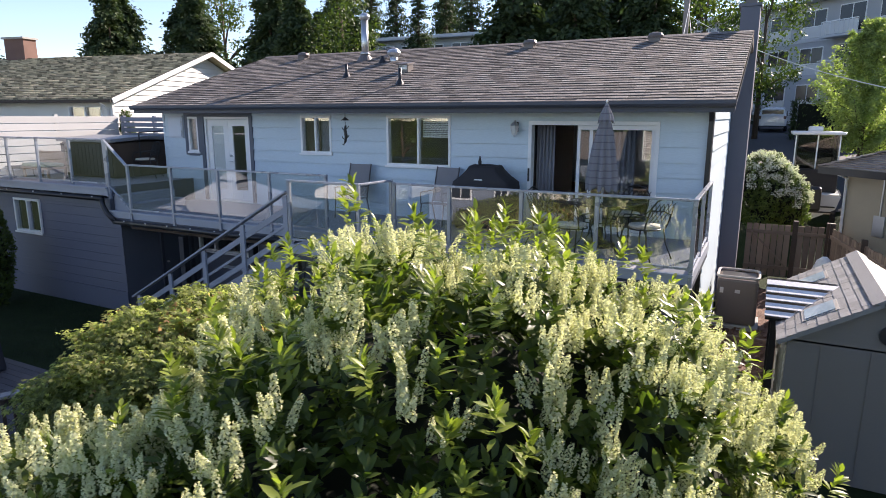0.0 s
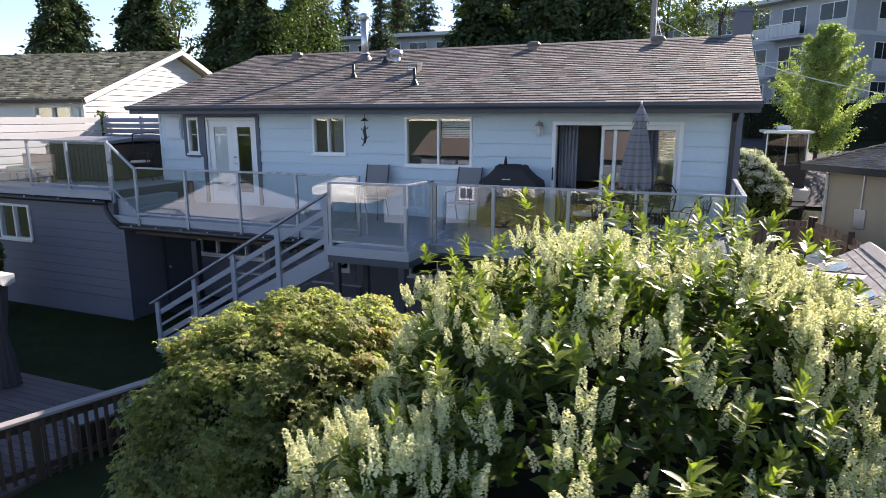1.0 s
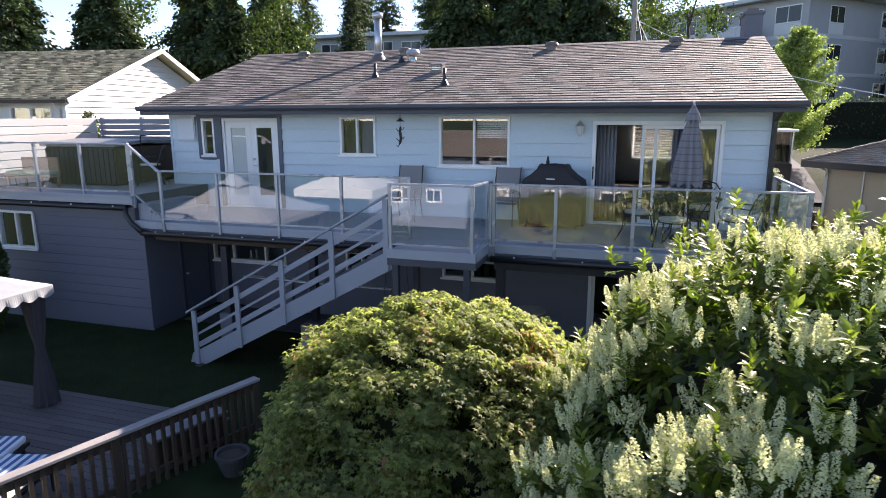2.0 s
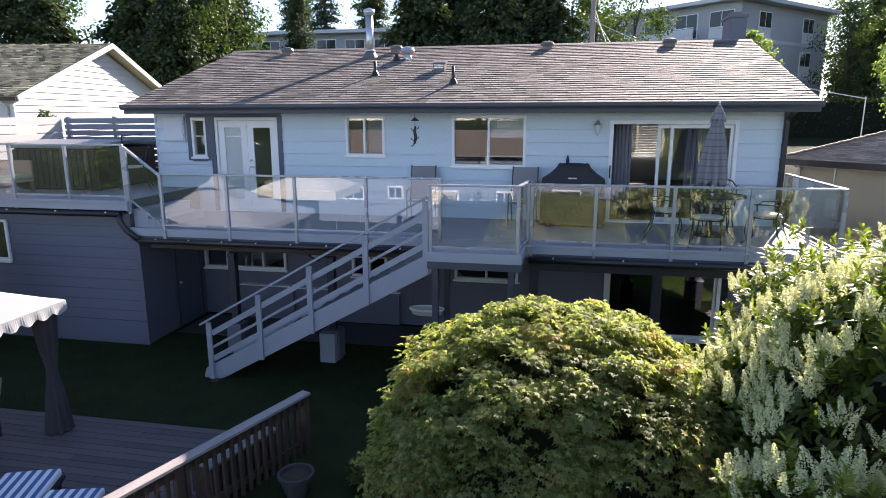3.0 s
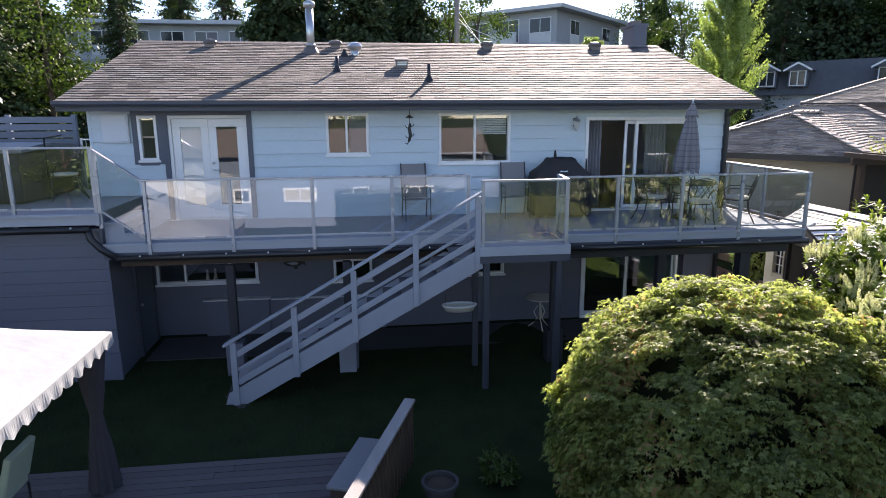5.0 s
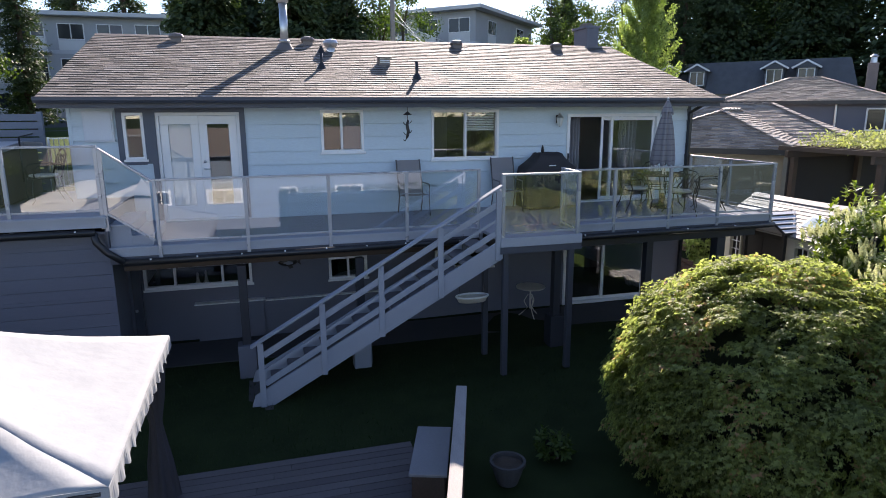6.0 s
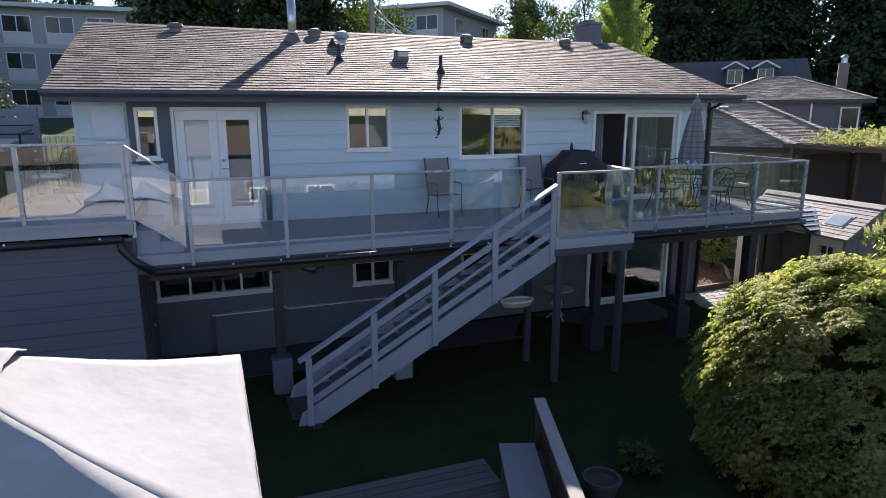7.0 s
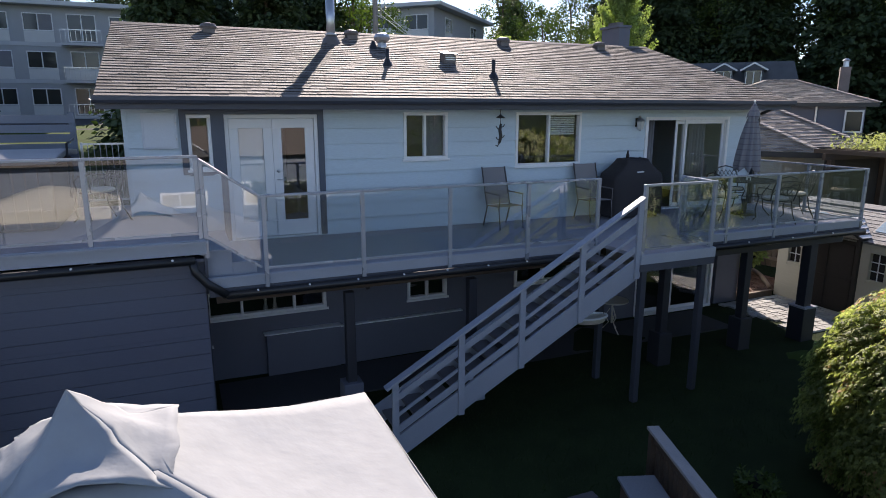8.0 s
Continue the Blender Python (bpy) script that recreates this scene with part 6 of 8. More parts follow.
def board_fence(name, label, a, b, top, bottom, board=0.135, gap=0.017, posts=(), material=FENCEWOOD, category="fence"):
    a, b = Vector(a), Vector(b)
    f = thing(name, (a.x, a.y, bottom), label, category)
    d = (b - a).normalized()
    nrm = Vector((d.y, -d.x, 0))
    n = int((b - a).length / (board + gap))
    rnd = random.Random(len(label))
    for i in range(n):
        c = a + d * ((i + 0.5) * (board + gap))
        h = top + rnd.uniform(-0.015, 0.015)
        part("board", Geo().beam((c.x, c.y, bottom), (c.x, c.y, h), board, 0.018, nrm), material, f)
    for z in (bottom + 0.25, top - 0.22):
        part("rail", Geo().beam(Vector((a.x, a.y, z)) + nrm * 0.035, Vector((b.x, b.y, z)) + nrm * 0.035, 0.04, 0.09), material, f)
    for p in posts:
        c = a + d * p
        part("post", Geo().box(c.x - 0.06, c.x + 0.06, c.y - 0.06, c.y + 0.06, bottom - 0.2, top + 0.12), DARKWOOD, f, bevel=0.006)
    return f


wg = board_fence("wooden_gate", "weathered brown board gate between the houses", (13.98, 7.32, 0), (15.10, 7.32, 0), 1.70, 0.28, posts=(1.16,), category="gate")
part("brace", Geo().beam((14.05, 7.27, 1.55), (15.02, 7.27, 0.55), 0.09, 0.03), FENCEWOOD, wg)
board_fence("wooden_fence", "weathered brown board fence beside the gate", (15.2, 7.32, 0), (15.95, 7.32, 0), 1.70, 0.28, posts=(0.7,))
board_fence("wooden_fence", "weathered board fence along the property line", (15.95, 7.2, 0), (17.3, 0.4, 0), 1.72, 0.05, posts=(0.05, 2.3, 4.6))
gb = thing("pale_sack", (15.66, 4.6, 0), "pale plastic sack leaning by the fence", "sack")
g = Geo()
k = 16
prof = [(0.02, 0.9), (0.25, 1.05), (0.7, 0.98), (1.1, 0.85), (1.34, 0.5), (1.42, 0.15)]
g.poly([(15.66 + 0.27 * r * math.cos(2 * math.pi * i / k) * (1 + 0.12 * math.sin(5 * i + z * 9)), 4.6 + 0.18 * r * math.sin(2 * math.pi * i / k), 0.03 + z) for z, r in prof for i in range(k)], [(j * k + i, j * k + (i + 1) % k, (j + 1) * k + (i + 1) % k, (j + 1) * k + i) for j in range(len(prof) - 1) for i in range(k)] + [tuple((len(prof) - 1) * k + i for i in range(k))])
part("bag", g, BOATWHITE, gb, smooth=True)


# ---- planting ----
def unit(a):
    return a / np.maximum(np.linalg.norm(a, axis=-1, keepdims=True), 1e-9)


def frames(tip, nrm):
    """Turns that carry +Y to tip and +Z near nrm."""
    y = unit(tip)
    x = unit(np.cross(y, nrm))
    z = np.cross(x, y)
    return np.stack([x, y, z], axis=-1)


def scatter(name, tv, tf, R, S, P, material, parent, label="", smooth_it=False):
    """Many copies of one small shape joined into one mesh."""
    n, k = len(P), len(tv)
    v = np.einsum("nij,kj->nki", R * S[:, None, None], tv) + P[:, None, :]
    f = (tf[None] + (np.arange(n) * k)[:, None, None]).reshape(-1, tf.shape[1])
    me = arrays_mesh(name, v.reshape(-1, 3), f, material, smooth_it)
    ob = new(name, me)
    if parent:
        under(ob, parent)
    return tagged(ob, label, kind="stuff")


def lobe_points(rng, lobes, n, z_min=0.25, lump=0.10, lump_scale=1.6, sink=0.0):
    """Places and outward ways on the skin of overlapping rounded lobes."""
    out_p, out_n = [], []
    area = np.array([(r[0] * r[1] + r[0] * r[2] + r[1] * r[2]) for _, r in lobes])
    for i, (c, r) in enumerate(lobes):
        m = int(n * area[i] / area.sum() * 1.6)
        d = unit(rng.normal(size=(m, 3)))
        c, r = np.array(c), np.array(r)
        p = c + d * r
        nr = unit(d / r)
        keep = p[:, 2] > z_min
        for j, (c2, r2) in enumerate(lobes):
            if j != i:
                keep &= (((p - np.array(c2)) / np.array(r2)) ** 2).sum(1) > 0.93
        p, nr = p[keep], nr[keep]
        h = np.array([noise.noise(Vector(q * lump_scale)) for q in p])
        h2 = np.array([noise.noise(Vector(q * lump_scale * 3.1)) for q in p])
        p = p + nr * (lump * (h + 0.5 * h2 - sink))[:, None]
        out_p.append(p)
        out_n.append(nr)
    return np.concatenate(out_p), np.concatenate(out_n)


OVAL_V = np.array([(0, 0, 0), (-0.16, 0.30, 0.035), (0, 0.30, 0), (0.16, 0.30, 0.035), (-0.15, 0.66, 0.02), (0, 0.66, -0.02), (0.15, 0.66, 0.02), (0, 1.0, -0.08)])
OVAL_F = np.array([(0, 2, 1), (0, 3, 2), (1, 2, 5), (1, 5, 4), (2, 3, 6), (2, 6, 5), (4, 5, 7), (5, 6, 7)])
TRI_V = np.array([(0, 0, 0), (0.38, 0.45, 0.05), (0, 1.0, -0.05), (-0.38, 0.45, 0.05)])
TRI_F = np.array([(0, 1, 2), (0, 2, 3)])


def palmate(lobes=7):
    v, f = [(0, 0, 0)], []
    for i in range(lobes):
        a = radians(-130 + 260 * i / (lobes - 1))
        l = 1.0 - 0.38 * abs(i - (lobes - 1) / 2) / ((lobes - 1) / 2)
        v.append((math.sin(a) * l, math.cos(a) * l, -0.34 * l * l))
        if i < lobes - 1:
            b = radians(-130 + 260 * (i + 0.5) / (lobes - 1))
            v.append((math.sin(b) * 0.42, math.cos(b) * 0.42, 0.0))
    for i in range(1, len(v) - 1):
        f.append((0, i + 1, i))
    return np.array(v), np.array(f)


def blossom_spike(seed):
    """An upright plump candle of many small florets."""
    rng = np.random.default_rng(seed)
    v, f = [], []
    fat = lambda h: 0.145 * (1 - 0.6 * max(h, 0) ** 2.2)
    lean = rng.uniform(0.05, 0.16)
    for i in range(84):
        h = 0.02 + 0.98 * (i + rng.uniform(-0.5, 0.5)) / 83
        a = i * 2.4 + rng.uniform(-0.5, 0.5)
        r = fat(h) * rng.uniform(0.85, 1.2)
        c = np.array((math.cos(a) * r + lean * h * h, h, math.sin(a) * r))
        o = unit(np.array((math.cos(a), 0.45, math.sin(a))) + rng.normal(size=3) * 0.3)
        s = unit(np.cross(o, (0.1, 1, 0)))
        u = np.cross(s, o)
        k, w = len(v), rng.uniform(0.045, 0.072) * (1 - 0.3 * h)
        v += [c + s * w, c + u * w - o * 0.02, c - s * w, c - u * w - o * 0.02]
        f += [(k, k + 1, k + 2), (k, k + 2, k + 3)]
    return np.array(v), np.array(f)


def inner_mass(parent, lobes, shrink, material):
    """A solid near-black core that puts the inner shade behind the gaps between leaves."""
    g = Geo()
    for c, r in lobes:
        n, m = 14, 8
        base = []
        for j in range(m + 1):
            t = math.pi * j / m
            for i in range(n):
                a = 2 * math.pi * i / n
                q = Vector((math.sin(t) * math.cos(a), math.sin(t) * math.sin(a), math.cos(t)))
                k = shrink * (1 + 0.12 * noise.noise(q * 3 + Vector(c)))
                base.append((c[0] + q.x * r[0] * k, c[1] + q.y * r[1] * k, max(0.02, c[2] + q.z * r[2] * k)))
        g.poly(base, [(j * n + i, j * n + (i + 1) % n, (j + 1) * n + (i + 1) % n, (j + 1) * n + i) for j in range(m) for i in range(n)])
    part("inner_dark_core", g, material, parent, "solid dark core, shade put in behind the leaves", kind="stuff")


def shoots(rng, P, N, count, spread, up_pull):
    d = unit(N * 0.75 + np.array((0, 0, up_pull)) + rng.normal(size=P.shape) * spread)
    return d


def ring_leaves(rng, P, D, per, size, tilt, along):
    """Leaves set round each shoot: places, turns and sizes."""
    n = len(P)
    a = unit(np.cross(D, np.array((0.31, 0.17, 0.94))))
    b = np.cross(D, a)
    out = []
    for k in range(per):
        t = k * 2.4 + rng.uniform(0, 6.28, n)
        side = a * np.cos(t)[:, None] + b * np.sin(t)[:, None]
        ti = np.radians(tilt + rng.normal(size=n) * 14)[:, None]
        tip = D * np.cos(ti) + side * np.sin(ti)
        pos = P + D * (along * (k / per - 0.5) + rng.normal(size=n) * 0.012)[:, None]
        nr = D * np.sin(ti) - side * np.cos(ti) + rng.normal(size=(n, 3)) * 0.15
        out.append((pos, frames(tip, nr), size * rng.uniform(0.7, 1.2, n)))
    return np.concatenate([o[0] for o in out]), np.concatenate([o[1] for o in out]), np.concatenate([o[2] for o in out])


def branches(parent, base, targets, r0, material=BARK, name="branch"):
    for t in targets:
        b, t = Vector(base), Vector(t)
        mid = b.lerp(t, 0.5) + Vector((0, 0, 0.25))
        part(name, Geo().tube([b, b.lerp(mid, 0.6) + Vector((0, 0, 0.08)), mid, t], [r0, r0 * 0.75, r0 * 0.5, r0 * 0.18], 7), material, parent, smooth=True)


LAUREL_LOBES = [((12.55, -8.15, 1.85), (1.74, 1.65, 1.80)), ((13.5, -7.85, 1.7), (1.24, 1.4, 1.86)), ((12.5, -9.1, 1.75), (1.45, 1.2, 1.52)), ((11.35, -9.2, 1.35), (0.78, 0.9, 1.1)),
                ((11.5, -7.65, 1.95), (0.98, 1.0, 1.02)), ((11.75, -9.95, 2.15), (0.66, 0.6, 0.92)), ((13.45, -8.85, 1.5), (0.95, 0.9, 1.5)), ((12.42, -6.35, 1.72), (1.36, 1.0, 1.55))]


def laurel():
    rng = np.random.default_rng(11)
    t = thing("laurel_bush", (12.4, -8.3, 0), "large glossy laurel bush covered in cream flower spikes", "bush")
    P, N = lobe_points(rng, LAUREL_LOBES, 4800, lump=0.34, lump_scale=1.7, sink=0.25)
    D = shoots(rng, P, N, len(P), 0.32, 0.85)
    lp, lr, ls = ring_leaves(rng, P, D, 9, 0.092, 58, 0.11)
    scatter("leaves", OVAL_V, OVAL_F, lr, ls, lp, LAUREL, t, "dark glossy oval leaves", True)
    # a second layer deeper in
    lp, lr, ls = ring_leaves(rng, P - N * 0.18, unit(N + rng.normal(size=N.shape) * 0.5), 6, 0.14, 65, 0.1)
    scatter("deep_leaves", OVAL_V, OVAL_F, lr, ls, lp, LAUREL, t, "", True)
    # flower heads: a fan of upright spikes over a collar of leaves, with dark gaps between the heads
    patch = np.array([noise.noise(Vector(q * 1.6) + Vector((7, 3, 1))) for q in P])
    pick = np.flatnonzero(patch + 0.62 * (N @ np.array((0.38, 0.5, 0.5))) + rng.normal(size=len(P)) * 0.2 > -0.16)
    heads, taken = [], np.zeros((0, 3))
    for i in rng.permutation(pick):
        if len(taken) == 0 or ((taken - P[i]) ** 2).sum(1).min() > 0.128 ** 2:
            heads.append(i)
            taken = np.vstack([taken, P[i]])
    heads = np.array(heads)
    leafy = rng.uniform(size=len(heads)) < 0.19 + 0.17 * (N[heads, 2] > 0.6) + 0.48 * (P[heads, 1] > -7.0)
    tips = heads[leafy]
    heads = heads[~leafy]
    H, E = P[heads] + N[heads] * 0.085, unit(D[heads] + np.array((0, 0, 0.35)))
    a = unit(np.cross(E, np.array((0.31, 0.17, 0.94))))
    b = np.cross(E, a)
    for seed, per in ((5, 2), (6, 2), (7, 2), (8, 2)):
        out_p, out_d = [], []
        for k in range(per):
            th, r = rng.uniform(0, 6.28, len(H)), rng.uniform(0.02, 0.115, len(H))
            off = a * np.cos(th)[:, None] + b * np.sin(th)[:, None]
            use = rng.uniform(size=len(H)) < 0.9
            out_p.append((H + off * r[:, None] - E * (0.6 * r)[:, None])[use])
            out_d.append(unit(E * 0.5 + np.array((0, 0, 0.75)) + off * (3.6 * r)[:, None] + rng.normal(size=H.shape) * 0.12)[use])
        fp, fd_ = np.concatenate(out_p), np.concatenate(out_d)
        tv_, tf_ = blossom_spike(seed)
        scatter("blossom", tv_, tf_, frames(fd_, rng.normal(size=fd_.shape)), rng.uniform(0.115, 0.19, len(fp)), fp, BLOSSOM, t, "cream upright flower spikes")
    # longer leaves in a collar below each head
    lp, lr, ls = ring_leaves(rng, H - E * 0.04, E, 8, 0.098, 62, 0.08)
    scatter("outer_leaves", OVAL_V, OVAL_F, lr, ls, lp, YOUNGLEAF, t, "yellow-green leaves between the flowers", True)
    # leafy shoots among and above the flowers: two or three whorls of bright leaves on each
    Q = P[tips]
    E = unit(D[tips] * 0.6 + np.array((0, 0, 0.75)) + rng.normal(size=Q.shape) * 0.15)
    Q = Q + N[tips] * (0.06 + 0.10 * rng.uniform(size=len(Q)))[:, None]
    rise = np.where((N[tips, 2] > 0.6) & (P[tips, 2] > 2.75), rng.uniform(0.0, 0.26, len(Q)), 0.0)
    Q = Q + np.array((0, 0, 1.0)) * rise[:, None]
    tall = rng.uniform(0.6, 1.25, len(Q))[:, None]
    for up, per, size, tilt in ((0.0, 8, 0.098, 70), (0.04, 7, 0.090, 54), (0.085, 5, 0.072, 34), (-0.07, 5, 0.095, 75)):
        lp, lr, ls = ring_leaves(rng, Q + E * up * tall, E, per, size, tilt, 0.03)
        scatter("young_leaves", OVAL_V, OVAL_F, lr, ls, lp, YOUNGLEAF, t, "bright green young shoots", True)
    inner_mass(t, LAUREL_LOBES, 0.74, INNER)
    branches(t, (12.4, -8.4, 0.0), [(13.6, -8.2, 2.2), (11.4, -8.0, 2.2), (12.4, -7.2, 2.5), (12.4, -9.5, 2.3), (11.2, -9.2, 1.8)], 0.07)
    return t


laurel()


def maple():
    rng = np.random.default_rng(23)
    t = thing("japanese_maple", (9.35, -7.0, 0), "domed Japanese maple with small yellow-green leaves tinged with red", "tree")
    lobes = [((9.46, -7.08, 1.12), (1.76, 1.74, 1.55)), ((9.95, -7.55, 1.15), (1.4, 1.25, 1.35)), ((8.74, -7.0, 1.05), (1.02, 1.08, 1.33))]
    P, N = lobe_points(rng, lobes, 3000, z_min=0.25, lump=0.20, lump_scale=3.4)
    pv, pf = palmate(5)
    per = 42
    n = len(P)
    # sprays: each a tilted, drooping fan of leaves
    S = unit(N * 0.45 + np.array((0, 0, 0.35)) + 0.75 * np.array(sun_to) + rng.normal(size=(n, 3)) * 0.22)
    a = unit(np.cross(S, np.array((0.1, 0.2, 0.97))))
    b = np.cross(S, a)
    reach = rng.uniform(0.12, 0.24, n)
    pos, tips, nrs = [], [], []
    for k in range(per):
        r = reach * np.sqrt(rng.uniform(0, 1, n))
        th = rng.uniform(0, 6.28, n)
        off = a * (r * np.cos(th))[:, None] + b * (r * np.sin(th))[:, None]
        pos.append(P + off + S * (-1.6 * r * r + rng.normal(size=n) * 0.012)[:, None])
        tips.append(unit(off * 4 + N * 0.45 + np.array((0, 0, -0.75)) + rng.normal(size=(n, 3)) * 0.22))
        nrs.append(unit(S + off * 1.5 + rng.normal(size=(n, 3)) * 0.16))
    pos, tips, nrs = np.concatenate(pos), np.concatenate(tips), np.concatenate(nrs)
    scatter("leaves", pv, pf, frames(tips, nrs), rng.uniform(0.030, 0.052, len(pos)), pos, MAPLE, t, "small lobed leaves, yellow-green with red tips")
    lp, lr, ls = ring_leaves(rng, P - N * 0.10, unit(N + rng.normal(size=N.shape) * 0.4), 7, 0.075, 70, 0.14)
    scatter("deep_leaves", pv, pf, lr, ls, lp, MAPLE, t)
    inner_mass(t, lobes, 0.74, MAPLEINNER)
    part("trunk", Geo().tube([(9.3, -6.9, -0.05), (9.35, -6.95, 0.5), (9.2, -7.0, 1.0)], [0.10, 0.08, 0.06], 10), BARK, t, smooth=True)
    branches(t, (9.3, -6.95, 0.7), [(10.4, -7.2, 1.9), (8.4, -6.7, 1.9), (9.4, -8.0, 1.8), (9.3, -6.0, 1.9)], 0.045)
    return t


maple()


def shrub(name, label, lobes, leaves, per, size, material, flower=None, seed=1, category="shrub", lump=0.12, heads=120):
    rng = np.random.default_rng(seed)
    c = lobes[0][0]
    t = thing(name, (c[0], c[1], ground_z(c[0], c[1])), label, category)
    P, N = lobe_points(rng, lobes, leaves, z_min=ground_z(c[0], c[1]) + 0.05, lump=lump)
    D = shoots(rng, P, N, len(P), 0.5, 0.4)
    lp, lr, ls = ring_leaves(rng, P, D, per, size, 60, size)
    scatter("leaves", OVAL_V, OVAL_F, lr, ls, lp, material, t)
    if flower:
        pick = rng.permutation(np.flatnonzero(N[:, 2] > 0.05))[:heads]
        m = 80
        d = unit(rng.normal(size=(len(pick), m, 3)))
        Q = (P[pick] + N[pick] * 0.07)[:, None] + d * (0.14 * rng.uniform(0.6, 1.1, (len(pick), m)))[..., None] * np.array((1, 1, 0.8))
        Q, d = Q.reshape(-1, 3), d.reshape(-1, 3)
        scatter("flower_mass", TRI_V, TRI_F, frames(rng.normal(size=Q.shape), d), rng.uniform(0.035, 0.06, len(Q)), Q, flower, t, "clusters of white flowers")
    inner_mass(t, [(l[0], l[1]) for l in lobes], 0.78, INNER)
    gz = ground_z(c[0], c[1])
    part("stem", Geo().tube([(c[0], c[1], gz - 0.05), (c[0], c[1], c[2])], 0.04, 7), BARK, t)
    return t


shrub("flowering_shrub", "rounded shrub covered in white flowers beside the boat", [((14.45, 9.3, 2.2), (0.72, 0.7, 1.2)), ((14.98, 9.4, 1.95), (0.5, 0.5, 0.8)), ((14.1, 9.1, 2.5), (0.5, 0.5, 0.8))], 1400, 7, 0.12, SHRUBLEAF, PALEFLOWER, 3, lump=0.25)
shrub("garden_shrub", "leafy green shrub in the mulch bed", [((15.42, 1.5, 0.98), (0.46, 0.42, 0.62))], 190, 6, 0.16, LIME, None, 4)
shrub("clipped_hedge_shrub", "dense dark evergreen shrub beside the wing", [((-2.15, -3.3, 1.2), (0.5, 0.5, 1.35))], 900, 6, 0.09, BROADLEAF, None, 6)
shrub("young_conifer", "small upright evergreen beside the white gable", [((-5.5, 3.25, 3.55), (0.27, 0.27, 1.08))], 420, 6, 0.08, BROADLEAF, None, 8, "shrub")
shrub("low_plant", "small yellow-green plant by the patio fence", [((7.18, -6.12, 0.16), (0.2, 0.2, 0.18))], 60, 6, 0.09, BROADLEAF, None, 7, "plant")


def conifer(height, spread, seed, material=CONIFER, droop=0.5, label="tall dark conifer", count=4200, name="conifer_tree"):
    rng = np.random.default_rng(seed)
    t = thing(name, (0, 0, 0), label, "tree", "trees behind the houses")
    part("trunk", Geo().tube([(0, 0, -0.5), (0, 0, height * 0.5), (0, 0, height * 0.97)], [height * 0.020, height * 0.012, 0.02], 8), BARK, t, smooth=True)
    pos, tips, nrs, sz = [], [], [], []
    levels = int(height * 2.1)
    for i in range(levels):
        f = i / levels
        z = height * (0.10 + 0.88 * f)
        reach = spread * (1 - f) ** 0.75 * rng.uniform(0.75, 1.1)
        for j in range(6):
            a = rng.uniform(0, 6.28)
            d = np.array((math.cos(a), math.sin(a), 0))
            L = reach * rng.uniform(0.6, 1.1)
            m = max(3, int(count / (levels * 6)))
            s = rng.uniform(0.15, 1, m)
            base = d[None] * (L * s)[:, None] + np.array((0, 0, z))[None] - np.array((0, 0, 1))[None] * (droop * L * s ** 1.6)[:, None]
            base += rng.normal(size=(m, 3)) * (0.10 + 0.09 * L) * np.array((1, 1, 0.45))
            pos.append(base)
            tips.append(d[None] + np.array((0, 0, -0.6))[None] + rng.normal(size=(m, 3)) * 0.45)
            nrs.append(np.array((0, 0, 1))[None] + rng.normal(size=(m, 3)) * 0.4)
            sz.append(rng.uniform(0.17, 0.38, m) * (0.55 + 0.45 * (1 - f)) * spread / 3.2)
    pos, tips, nrs, sz = (np.concatenate(q) for q in (pos, tips, nrs, sz))
    scatter("crown", TRI_V, TRI_F, frames(tips, nrs), sz, pos, material, t)
    return t


def broadleaf(height, spread, seed, material=BROADLEAF, label="leafy deciduous tree", leaf=0.24, count=5200, name="broadleaf_tree", low=0.25, slim=False, clumps=34, clump=1.0):
    rng = np.random.default_rng(seed)
    t = thing(name, (0, 0, 0), label, "tree", "trees behind the houses")
    part("trunk", Geo().tube([(0, 0, -0.5), (0.1, 0, height * 0.35), (0, 0.1, height * 0.8)], [height * 0.018, height * 0.012, 0.03], 8), BARK, t, smooth=True)
    blobs = []
    for i in range(clumps):
        f = rng.uniform(0, 1)
        z = height * (low + (0.96 - low) * f)
        r = spread * (math.sin(math.pi * (0.15 + 0.8 * f)) if not slim else (1 - f) ** 0.7 + 0.08) * math.sqrt(rng.uniform(0.1, 1))
        a = rng.uniform(0, 6.28)
        c = np.array((r * math.cos(a), r * math.sin(a), z))
        blobs.append((c, rng.uniform(0.22, 0.42) * spread * clump))
        if i < 9:
            part("limb", Geo().tube([(0, 0, z * 0.75), tuple(c * np.array((0.5, 0.5, 0.9))), tuple(c)], [height * 0.007, height * 0.005, 0.015], 5), BARK, t)
    pos, nrs = [], []
    for c, r in blobs:
        m = count // len(blobs)
        d = unit(rng.normal(size=(m, 3)))
        pos.append(c + d * (r * rng.uniform(0.55, 1.1, m))[:, None] * np.array((1, 1, 0.75)))
        nrs.append(d + np.array((0, 0, 0.5)))
    pos, nrs = np.concatenate(pos), np.concatenate(nrs)
    tips = rng.normal(size=pos.shape) + np.array((0, 0, -0.4))
    scatter("crown", TRI_V, TRI_F, frames(tips, nrs), rng.uniform(0.6, 1.2, len(pos)) * leaf, pos, material, t)
    return t


